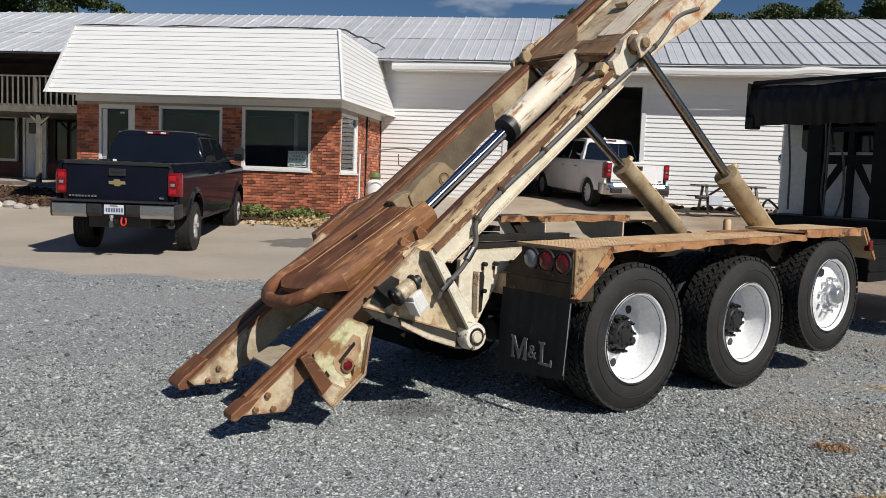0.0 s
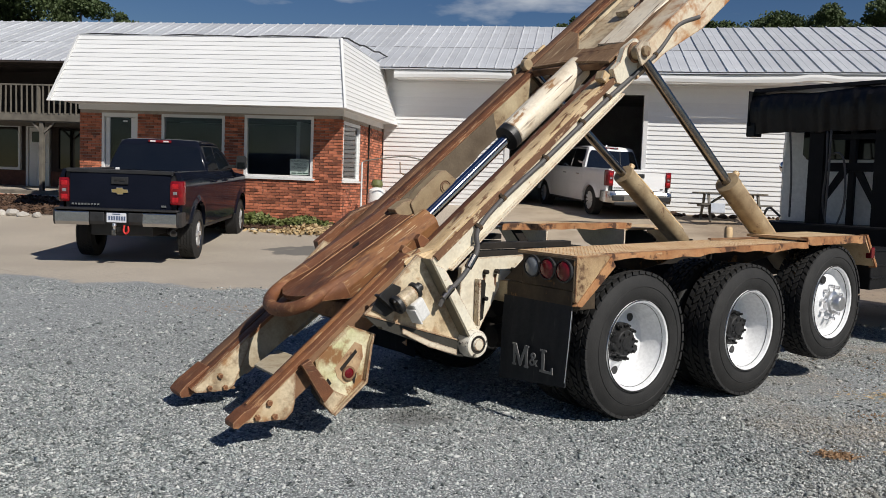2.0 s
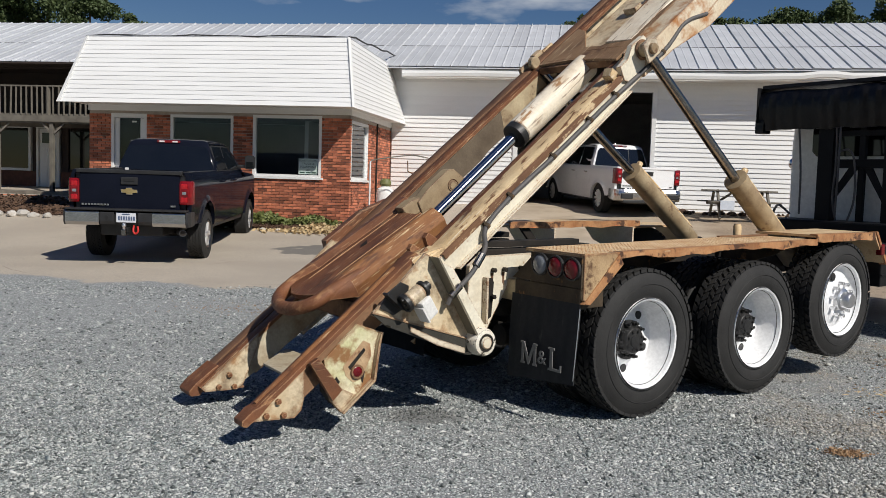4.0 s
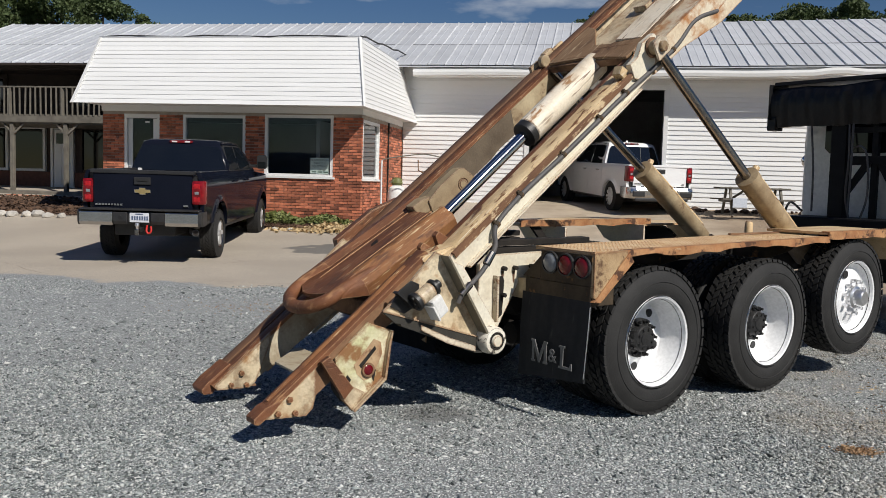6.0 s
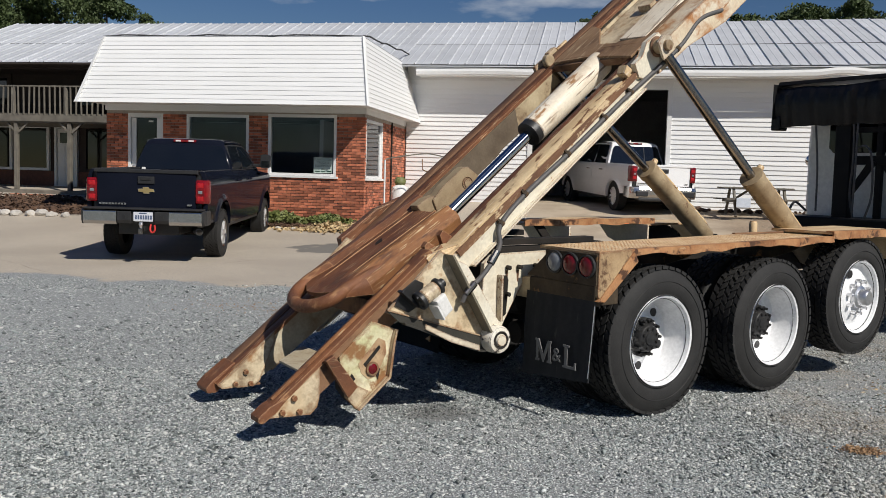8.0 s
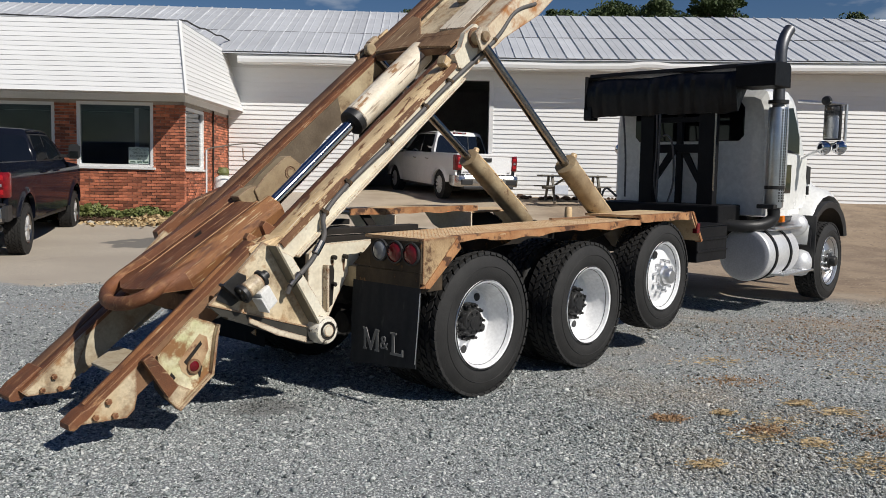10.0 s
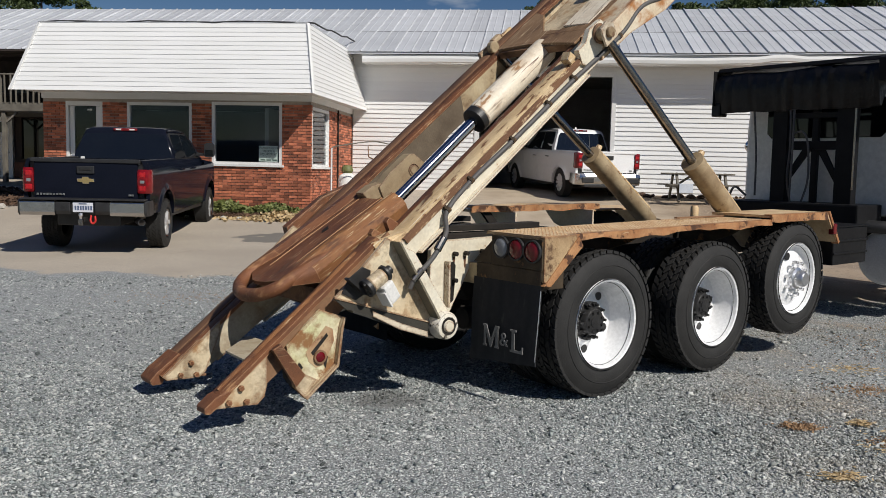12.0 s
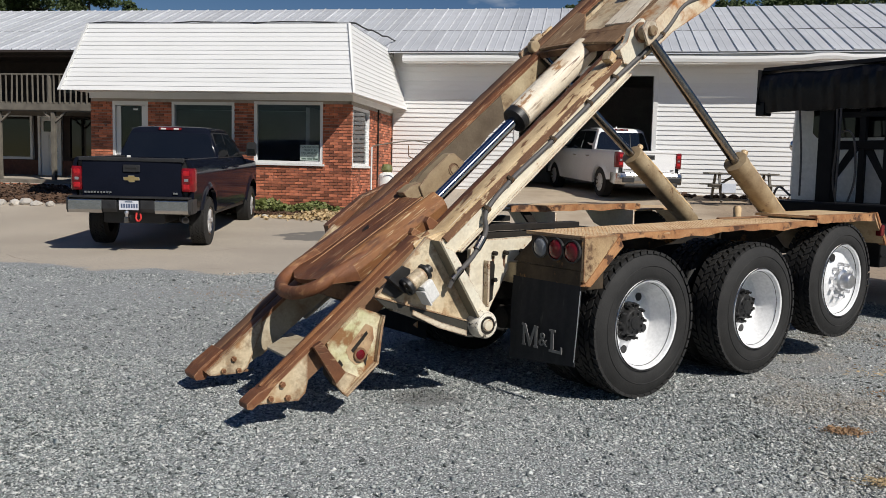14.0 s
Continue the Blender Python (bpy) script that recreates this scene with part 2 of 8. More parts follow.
WHEELWHITE = mat("white_wheel_paint", (0.84, 0.84, 0.84), (0.80, 0.805, 0.81), 3, 0.30, 0, 0.02, 40, patch=(0.60, 0.58, 0.55), pscale=8, pcut=0.72, psoft=0.1)
HUBBLACK = mat("black_hub", (0.018, 0.018, 0.019), (0.03, 0.029, 0.028), 8, 0.45, 0.2, 0.2, 60)
CHROME = mat("chrome_rod", (0.62, 0.63, 0.65), (0.56, 0.56, 0.57), 5, 0.10, 1.0, 0.0, 60, rvar=0.04)
RODDARK = mat("dull_cylinder_rod", (0.33, 0.31, 0.29), (0.26, 0.24, 0.22), 5, 0.24, 1.0, 0.03, 60)
ALU = mat("polished_aluminium", (0.80, 0.80, 0.81), (0.72, 0.72, 0.73), 3, 0.36, 1.0, 0.02, 40, rvar=0.08)
TARP = mat("black_vinyl_tarp", (0.006, 0.006, 0.007), (0.011, 0.011, 0.012), 6, 0.34, 0, 0.9, 16, spec=0.3)
BLACKSTEEL = mat("black_painted_steel", (0.008, 0.008, 0.009), (0.013, 0.013, 0.014), 5, 0.5, 0, 0.1, 50, spec=0.15)
CABWHITE = mat("white_cab_paint", (0.80, 0.80, 0.775), (0.75, 0.75, 0.72), 1.5, 0.3, 0, 0.02, 20, patch=(0.52, 0.50, 0.46), pscale=3, pcut=0.72, psoft=0.15, coat=0.4)
REDLENS = mat("red_lens", (0.17, 0.008, 0.011), (0.11, 0.005, 0.008), 14, 0.16, 0, 0.1, 120)
CLEARLENS = mat("clear_lens", (0.24, 0.255, 0.27), (0.18, 0.19, 0.20), 14, 0.14, 0, 0.1, 120)
BRIGHTRED = mat("bright_red_lens", (0.26, 0.008, 0.013), (0.13, 0.004, 0.006), 14, 0.12, 0, 0.1, 120)
AMBER = mat("amber_lens", (0.80, 0.22, 0.015), (0.65, 0.16, 0.012), 14, 0.2, 0, 0.1, 120)
MUFFLERSTEEL = mat("heat_dulled_steel", (0.20, 0.20, 0.205), (0.13, 0.13, 0.135), 6, 0.45, 1.0, 0.05, 60)
STAINED = mat("rust_stained_cream", (0.74, 0.68, 0.55), (0.60, 0.49, 0.34), 6, 0.5, 0, 0.2, 60, patch=(0.24, 0.115, 0.05), pscale=7, pcut=0.60, psoft=0.05, stretch=(0.7, 1, 1), streak=(0.16, 0.07, 0.03), scut=0.56, sscale=(3, 30, 30), edge=(0.15, 0.065, 0.028), eradius=0.015, soil=0.5)
TANCYL = mat("grimy_tan_cylinder", (0.44, 0.345, 0.215), (0.27, 0.19, 0.105), 5, 0.5, 0, 0.2, 60, patch=(0.13, 0.06, 0.03), pscale=7, pcut=0.60, psoft=0.07, soil=0.5)
RUST_PALE = mat("scraped_ochre_rust", (0.215, 0.084, 0.032), (0.33, 0.152, 0.056), 6, 0.6, 0.1, 0.4, 130, patch=(0.12, 0.05, 0.024), pscale=10, pcut=0.55, psoft=0.08, stretch=(0.35, 1, 1), streak=(0.66, 0.52, 0.31), scut=0.6, sscale=(7, 80, 80), ssoft=0.04, soil=0.5, soilcol=(0.1, 0.04, 0.02))
# Brown darkened to put the rail's inner shade into the plate's colour.
SHADEPLATE = mat("shade_brown_plate", (0.155, 0.12, 0.082), (0.10, 0.074, 0.05), 6, 0.75, 0, 0.25, 80, patch=(0.15, 0.09, 0.05), pscale=5, pcut=0.6, psoft=0.1, spec=0.3)
TANKGREY = mat("bright_dull_aluminium", (0.80, 0.80, 0.80), (0.70, 0.70, 0.70), 3, 0.45, 0.45, 0.03, 40)
GUARDSTEEL = mat("smoky_steel_guard", (0.66, 0.68, 0.69), (0.50, 0.52, 0.53), 6, 0.34, 1.0, 0.04, 60)
PANELGLASS = mat("shaded_cab_glass", (0.004, 0.004, 0.005), (0.006, 0.006, 0.007), 2, 0.08, 0, 0.0, 40, rvar=0.02)
WHITEPLASTIC = mat("white_plastic", (0.80, 0.79, 0.76), (0.70, 0.69, 0.66), 9, 0.35, 0, 0.05, 60)
NAVY = mat("dark_navy_paint", (0.009, 0.011, 0.020), (0.007, 0.009, 0.016), 2, 0.11, 0.0, 0.0, 40, ior=1.13, rvar=0.05)
PICKWHITE = mat("white_car_paint", (0.82, 0.82, 0.82), (0.79, 0.79, 0.79), 2, 0.22, 0, 0.0, 40, coat=0.6)
DARKGLASS = mat("tinted_car_glass", (0.006, 0.007, 0.008), (0.009, 0.010, 0.011), 2, 0.06, 0, 0.0, 40, coat=0.5, rvar=0.02)
BUMPER = mat("dull_chrome_bumper", (0.58, 0.58, 0.58), (0.47, 0.46, 0.45), 5, 0.22, 1.0, 0.03, 40, soil=0.0)
BLACKPLASTIC = mat("black_plastic", (0.016, 0.016, 0.017), (0.026, 0.026, 0.027), 7, 0.5, 0, 0.15, 80)
PLATE = mat("number_plate", (0.70, 0.72, 0.76), (0.62, 0.64, 0.70), 10, 0.4, 0, 0.02, 60)
INKBLUE = mat("blue_grey_ink", (0.10, 0.13, 0.22), (0.08, 0.11, 0.19), 10, 0.5, 0, 0.0, 60)
GOLD = mat("gold_emblem", (0.62, 0.47, 0.22), (0.52, 0.38, 0.16), 10, 0.35, 0.7, 0.0, 60)
SIDING = mat("white_vinyl_siding", (0.77, 0.77, 0.76), (0.74, 0.74, 0.725), 0.8, 0.5, 0, 0.03, 30, patch=(0.68, 0.66, 0.62), pscale=1.2, pcut=0.68, psoft=0.2, rand=0.025, grain=0.15)
TRIMWHITE = mat("white_trim_paint", (0.76, 0.76, 0.75), (0.70, 0.70, 0.68), 1.5, 0.5, 0, 0.05, 30, patch=(0.55, 0.53, 0.48), pscale=2.5, pcut=0.70, psoft=0.12, grain=0.3)
# Darker copy of the brick, toned down for the shade on the dado.
SHADEBRICK = mat("shade_toned_brick", (0.17, 0.075, 0.050), (0.10, 0.046, 0.034), 9, 0.9, 0, 0.4, 40, patch=(0.24, 0.19, 0.15), pscale=14, pcut=0.62, psoft=0.1)
BRICK = mat("red_brick", (0.48, 0.165, 0.085), (0.33, 0.105, 0.058), 9, 0.85, 0, 0.35, 110, patch=(0.14, 0.065, 0.05), pscale=6, pcut=0.57, psoft=0.1, rand=0.55)
MORTAR = mat("grey_mortar", (0.42, 0.37, 0.31), (0.33, 0.29, 0.25), 8, 0.9, 0, 0.3, 110)
ROOF = mat("galvanised_roof", (0.64, 0.655, 0.675), (0.50, 0.512, 0.53), 1.2, 0.45, 0.12, 0.06, 25, patch=(0.40, 0.385, 0.37), pscale=1.8, pcut=0.58, psoft=0.15, rand=0.10)
ROOFDARK = mat("dark_roof_edge", (0.045, 0.043, 0.042), (0.03, 0.03, 0.03), 4, 0.7, 0, 0.2, 40)
WOOD = mat("weathered_grey_wood", (0.205, 0.185, 0.150), (0.115, 0.103, 0.085), 5, 0.85, 0, 0.3, 60, patch=(0.15, 0.125, 0.10), pscale=4, pcut=0.6, psoft=0.12, rand=0.12)
# Near-black brown takes in the shade under the porch roof and balcony.
SHADEWALL = mat("brown_wall_with_shade", (0.05, 0.034, 0.028), (0.034, 0.024, 0.02), 4, 0.85, 0, 0.25, 50)
WORKSHOP = mat("grey_workshop_wall", (0.42, 0.41, 0.40), (0.30, 0.29, 0.285), 2, 0.9, 0, 0.1, 20)
DARKROOM = mat("dim_interior", (0.22, 0.225, 0.235), (0.16, 0.163, 0.17), 2, 0.9, 0, 0.1, 20)
SIGNGREEN = mat("pale_green_sign", (0.52, 0.62, 0.56), (0.47, 0.57, 0.51), 6, 0.5, 0, 0.02, 60)
SIGNINK = mat("dark_green_ink", (0.03, 0.07, 0.05), (0.025, 0.06, 0.045), 6, 0.5, 0, 0.0, 60)
LEAF = mat("leaf_green", (0.205, 0.225, 0.072), (0.115, 0.145, 0.042), 3, 0.6, 0, 0.0, 30)
PINE = mat("pine_needles", (0.038, 0.066, 0.018), (0.064, 0.088, 0.026), 0.6, 0.7, 0, 0.0, 30)
BARK = mat("bark", (0.12, 0.085, 0.06), (0.07, 0.05, 0.036), 6, 0.9, 0, 0.5, 25)
STRAW = mat("dry_straw", (0.62, 0.48, 0.28), (0.45, 0.32, 0.16), 6, 0.85, 0, 0.2, 60)
LITTER = mat("brown_leaf_litter", (0.40, 0.26, 0.14), (0.27, 0.155, 0.085), 6, 0.9, 0, 0.2, 60)
MULCH = mat("brown_mulch", (0.10, 0.058, 0.038), (0.06, 0.036, 0.024), 12, 0.95, 0, 0.6, 40)
PALESTONE = mat("pale_edging_stone", (0.55, 0.52, 0.47), (0.42, 0.39, 0.35), 8, 0.85, 0, 0.35, 40, rand=0.15)
WINGLASS = glass("window_glass", (0.80, 0.83, 0.87))
PAINTGREEN = mat("olive_cap", (0.16, 0.17, 0.05), (0.12, 0.13, 0.04), 6, 0.6, 0, 0.1, 40)
LETTER = mat("white_letter_paint", (0.20, 0.20, 0.195), (0.14, 0.14, 0.135), 12, 0.7, 0, 0.1, 60, patch=(0.05, 0.05, 0.05), pscale=22, pcut=0.70, psoft=0.05)
CLOTH = mat("pale_cloth", (0.62, 0.66, 0.72), (0.55, 0.60, 0.67), 6, 0.8, 0, 0.2, 60)


# ---- building blocks ----
def part(name, bm, material, parent=None, label="", m=None, smooth=False):
    me = bpy.data.meshes.new(name)
    bmesh.ops.recalc_face_normals(bm, faces=bm.faces[:])
    bm.to_mesh(me)
    bm.free()
    me.materials.append(material)
    if smooth:
        me.shade_smooth()
        me.set_sharp_from_angle(angle=radians(38))
    ob = new(name, me)
    ob.parent = parent
    if m is not None:
        ob.matrix_basis = m
    return tagged(ob, label)


def shared(name, me, parent, m=None, label=""):
    ob = new(name, me)
    ob.parent = parent
    if m is not None:
        ob.matrix_basis = m
    return tagged(ob, label)


def box(x0, x1, y0, y1, z0, z1, bevel=0.0, bm=None):
    bm = bm or bmesh.new()
    sub = bmesh.new()
    bmesh.ops.create_cube(sub, size=1.0)
    for v in sub.verts:
        v.co = Vector(((x0 + x1) / 2 + v.co.x * (x1 - x0), (y0 + y1) / 2 + v.co.y * (y1 - y0), (z0 + z1) / 2 + v.co.z * (z1 - z0)))
    if bevel:
        bmesh.ops.bevel(sub, geom=sub.edges[:], offset=bevel, segments=2, affect="EDGES", profile=0.6)
    return join(bm, sub)


def join(bm, sub, m=None):
    """Adds sub's geometry to bm."""
    if m is not None:
        sub.transform(m)
    seen = {v: bm.verts.new(v.co) for v in sub.verts}
    for f in sub.faces:
        try:
            bm.faces.new([seen[v] for v in f.verts])
        except ValueError:
            pass
    sub.free()
    return bm


def prism(points, axis, a, b, bevel=0.0, bm=None):
    """A polygon swept along an axis from a to b. Points give the other two axes in the order x, y, z."""
    bm = bm or bmesh.new()
    sub = bmesh.new()

    def at(p, q):
        return {"x": (q, p[0], p[1]), "y": (p[0], q, p[1]), "z": (p[0], p[1], q)}[axis]
    lo = [sub.verts.new(at(p, a)) for p in points]
    hi = [sub.verts.new(at(p, b)) for p in points]
    sub.faces.new(lo[::-1])
    sub.faces.new(hi)
    for i in range(len(points)):
        j = (i + 1) % len(points)
        sub.faces.new((lo[i], lo[j], hi[j], hi[i]))
    if bevel:
        bmesh.ops.bevel(sub, geom=sub.edges[:], offset=bevel, segments=2, affect="EDGES", profile=0.6)
    return join(bm, sub)


def tube(points, r, bm=None, seg=12, closed=False, radii=None):
    """A round bar along a line of points."""
    bm = bm or bmesh.new()
    pts = [Vector(p) for p in points]
    n = len(pts)
    rings, up = [], None
    for i, p in enumerate(pts):
        if closed:
            d = (pts[(i + 1) % n] - pts[i - 1]).normalized()
        else:
            d = (pts[min(i + 1, n - 1)] - pts[max(i - 1, 0)]).normalized()
        if up is None:
            up = d.orthogonal().normalized()
        up = (up - d * up.dot(d)).normalized()
        side = d.cross(up)
        rr = radii[i] if radii else r
        rings.append([bm.verts.new(p + (up * math.cos(2 * math.pi * k / seg) + side * math.sin(2 * math.pi * k / seg)) * rr) for k in range(seg)])
    for i in range(n if closed else n - 1):
        a, b = rings[i], rings[(i + 1) % n]
        for k in range(seg):
            bm.faces.new((a[k], a[(k + 1) % seg], b[(k + 1) % seg], b[k]))
    if not closed:
        bm.faces.new(rings[0][::-1])
        bm.faces.new(rings[-1])
    return bm


def cyl(p0, p1, r, bm=None, seg=24, bevel=0.0):
    p0, p1 = Vector(p0), Vector(p1)
    if bevel:
        d = (p1 - p0).normalized() * bevel
        return tube([p0, p0 + d, p1 - d, p1], r, bm, seg, radii=[r - bevel, r, r, r - bevel])
    return tube([p0, p1], r, bm, seg)


def lathe(profile, bm=None, seg=48, axis="y"):
    """A profile of (radius, along) turned round an axis through the origin."""
    bm = bm or bmesh.new()
    rings = []
    for r, h in profile:
        ring = []
        for k in range(seg):
            a = 2 * math.pi * k / seg
            p = {"y": (r * math.cos(a), h, r * math.sin(a)), "z": (r * math.cos(a), r * math.sin(a), h), "x": (h, r * math.cos(a), r * math.sin(a))}[axis]
            ring.append(bm.verts.new(p))
        rings.append(ring)
    for a, b in zip(rings, rings[1:]):
        for k in range(seg):
            bm.faces.new((a[k], a[(k + 1) % seg], b[(k + 1) % seg], b[k]))
    return bm


def cap(bm, ring):
    bm.faces.new(ring)
    return bm


def loft(sections, bm=None, ends=True):
    """Skin over sections of equal point count."""
    bm = bm or bmesh.new()
    rows = [[bm.verts.new(p) for p in s] for s in sections]
    n = len(rows[0])
    for a, b in zip(rows, rows[1:]):
        for k in range(n):
            bm.faces.new((a[k], a[(k + 1) % n], b[(k + 1) % n], b[k]))
    if ends:
        bm.faces.new(rows[0][::-1])
        bm.faces.new(rows[-1])
    return bm


def quadplate(a, b, c, d, thick, bm=None):
    """A flat four-cornered plate with thickness along its normal."""
    a, b, c, d = map(Vector, (a, b, c, d))
    nrm = (b - a).cross(d - a).normalized() * thick
    return loft([[a, b, c, d], [a + nrm, b + nrm, c + nrm, d + nrm]], bm)


def lettering(name, text, size, material, parent, m, thick=0.004, label="", bold=0.0):
    cu = bpy.data.curves.new(name, "FONT")
    cu.body, cu.size, cu.extrude, cu.align_x, cu.align_y, cu.offset = text, size, thick, "CENTER", "CENTER", bold
    tmp = bpy.data.objects.new("tmp", cu)
    scene.collection.objects.link(tmp)
    me = bpy.data.meshes.new_from_object(tmp.evaluated_get(bpy.context.evaluated_depsgraph_get()))
    bpy.data.objects.remove(tmp)
    me.materials.clear()
    me.materials.append(material)
    return shared(name, me, parent, m, label)


def stuff_mesh(name, verts, faces, material, parent=None, m=None):
    me = bpy.data.meshes.new(name)
    me.from_pydata(verts, [], faces)
    me.materials.append(material)
    return tagged(shared(name, me, parent, m), kind="stuff")

# ---- ground: gravel yard, worn pavement, rise towards the building ----
U0, UX, UY = 0.0, math.sin(radians(8)), math.cos(radians(8))
RISE_U = [-200, 9.5, 14.5, 17.6, 19.0, 21.0, 23.4, 26.0, 60.0, 2500.0]
RISE_Z = [0.0, 0.0, 0.11, 0.24, 0.52, 0.74, 1.05, 1.12, 1.5, 1.5]


def ground_z(x, y):
    u = x * UX + y * UY
    return float(np.mean([np.interp(u + d, RISE_U, RISE_Z) for d in (-0.8, -0.4, 0, 0.4, 0.8)]))


def ground_material():
    m = bpy.data.materials.new("gravel_and_pavement")
    m.use_nodes = True
    n, l = m.node_tree.nodes, m.node_tree.links
    b = n["Principled BSDF"]
    co = n.new("ShaderNodeTexCoord")

    def tex(s, detail=6.0, rough=0.5):
        t = n.new("ShaderNodeTexNoise")
        t.inputs["Scale"].default_value, t.inputs["Detail"].default_value, t.inputs["Roughness"].default_value = s, detail, rough
        l.new(co.outputs["Object"], t.inputs["Vector"])
        return t.outputs["Fac"]

    def cut(fac, lo, hi):
        r = n.new("ShaderNodeMapRange")
        r.interpolation_type = "SMOOTHSTEP"
        r.inputs["From Min"].default_value, r.inputs["From Max"].default_value = lo, hi
        l.new(fac, r.inputs[0])
        return r.outputs[0]

    def blend(fac, a, c, mode="MIX"):
        x = n.new("ShaderNodeMix")
        x.data_type, x.blend_type = "RGBA", mode
        for key, v in (("Factor", fac), ("A", a), ("B", c)):
            if isinstance(v, tuple):
                x.inputs[key].default_value = (*v, 1)
            elif isinstance(v, float):
                x.inputs[key].default_value = v
            else:
                l.new(v, x.inputs[key])
        return x.outputs["Result"]

    def calc(op, a, c):
        x = n.new("ShaderNodeMath")
        x.operation = op
        for i, v in enumerate((a, c)):
            if isinstance(v, (int, float)):
                x.inputs[i].default_value = v
            else:
                l.new(v, x.inputs[i])
        return x.outputs[0]

    sep = n.new("ShaderNodeSeparateXYZ")
    l.new(co.outputs["Object"], sep.inputs[0])
    u = calc("ADD", calc("MULTIPLY", sep.outputs[0], UX), calc("MULTIPLY", sep.outputs[1], UY))
    # gravel: single stones from cells, grey with pale and dark ones
    vo = n.new("ShaderNodeTexVoronoi")
    vo.inputs["Scale"].default_value = 68.0
    l.new(co.outputs["Object"], vo.inputs["Vector"])
    vr = n.new("ShaderNodeSeparateColor")
    l.new(vo.outputs["Color"], vr.inputs[0])
    stone = blend(vr.outputs[0], (0.23, 0.243, 0.240), (0.68, 0.705, 0.69))
    stone = blend(calc("MULTIPLY", cut(tex(0.9, 5.0), 0.35, 0.7), 0.5), stone, (0.41, 0.428, 0.42))
    stone = blend(calc("MULTIPLY", cut(tex(0.55, 8.0, 0.65), 0.50, 0.66), cut(sep.outputs[0], 1.0, 4.0)), stone, (0.46, 0.35, 0.23))
    ox, oy = calc("SUBTRACT", sep.outputs[0], -0.19), calc("SUBTRACT", sep.outputs[1], 5.64)
    o2 = calc("ADD", calc("ADD", calc("MULTIPLY", ox, ox), calc("MULTIPLY", oy, oy)), calc("MULTIPLY", calc("SUBTRACT", tex(3.5, 6.0), 0.5), 0.5))
    stone = blend(calc("MULTIPLY", cut(o2, 0.16, 0.02), 0.6), stone, (0.05, 0.045, 0.04))
    gap = cut(vo.outputs["Distance"], 0.55, 0.30)
    stone = blend(gap, (0.21, 0.218, 0.216), stone)
    # pavement: tan grey worn asphalt and concrete with stains
    pave = blend(cut(tex(0.5, 7.0), 0.3, 0.7), (0.385, 0.325, 0.252), (0.50, 0.428, 0.335))
    pave = blend(cut(tex(60.0, 3.0), 0.35, 0.7), pave, (0.313, 0.284, 0.245))
    pave = blend(cut(tex(0.33, 8.0, 0.6), 0.62, 0.68), pave, (0.19, 0.17, 0.148))
    apron = calc("MULTIPLY", cut(calc("ADD", u, calc("MULTIPLY", calc("SUBTRACT", tex(0.7, 6.0), 0.5), 3.0)), 17.0, 19.5), cut(sep.outputs[0], -0.5, 2.5))
    pave = blend(apron, pave, blend(cut(tex(1.6, 7.0), 0.35, 0.7), (0.44, 0.36, 0.265), (0.34, 0.272, 0.195)))
    crack = n.new("ShaderNodeTexVoronoi")
    crack.feature = "DISTANCE_TO_EDGE"
    crack.inputs["Scale"].default_value = 0.35
    wob = n.new("ShaderNodeMix")
    wob.data_type = "VECTOR"
    wob.inputs["Factor"].default_value = 0.12
    nz = n.new("ShaderNodeTexNoise")
    nz.inputs["Scale"].default_value = 2.0
    l.new(co.outputs["Object"], nz.inputs["Vector"])
    l.new(co.outputs["Object"], wob.inputs["A"])
    l.new(nz.outputs["Color"], wob.inputs["B"])
    l.new(wob.outputs["Result"], crack.inputs["Vector"])
    pave = blend(calc("MULTIPLY", cut(crack.outputs["Distance"], 0.0035, 0.0), cut(tex(0.8, 4.0), 0.45, 0.6)), pave, (0.22, 0.188, 0.15))
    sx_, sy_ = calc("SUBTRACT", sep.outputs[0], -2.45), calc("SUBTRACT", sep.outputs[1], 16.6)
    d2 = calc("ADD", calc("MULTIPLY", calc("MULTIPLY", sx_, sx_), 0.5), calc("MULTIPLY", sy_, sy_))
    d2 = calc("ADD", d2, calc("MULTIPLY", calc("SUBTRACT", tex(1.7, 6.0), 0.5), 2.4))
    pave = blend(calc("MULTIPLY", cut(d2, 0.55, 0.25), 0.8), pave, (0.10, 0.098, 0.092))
    earth = blend(cut(tex(1.4, 7.0), 0.35, 0.7), (0.315, 0.235, 0.158), (0.215, 0.155, 0.104))
    earth = blend(cut(tex(9.0, 6.0, 0.65), 0.56, 0.66), earth, (0.17, 0.125, 0.088))
    earth = blend(cut(tex(22.0, 5.0, 0.6), 0.60, 0.68), earth, (0.46, 0.38, 0.28))
    edge = calc("ADD", u, calc("MULTIPLY", calc("SUBTRACT", tex(1.1, 7.0, 0.6), 0.5), 1.6))
    col = blend(cut(edge, 10.95, 11.20), stone, pave)
    e2 = calc("ADD", u, calc("MULTIPLY", calc("SUBTRACT", tex(0.6, 7.0), 0.5), 3.0))
    right = cut(calc("ADD", sep.outputs[0], calc("MULTIPLY", calc("SUBTRACT", tex(0.4, 5.0), 0.5), 6.0)), 4.5, 7.5)
    col = blend(calc("MULTIPLY", cut(e2, 10.2, 11.5), right), col, earth)
    col = blend(cut(u, 26.0, 34.0), col, (0.10, 0.13, 0.05))
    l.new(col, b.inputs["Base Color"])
    b.inputs["Roughness"].default_value = 0.92
    bp = n.new("ShaderNodeBump")
    bp.inputs["Strength"].default_value, bp.inputs["Distance"].default_value = 0.9, 0.012
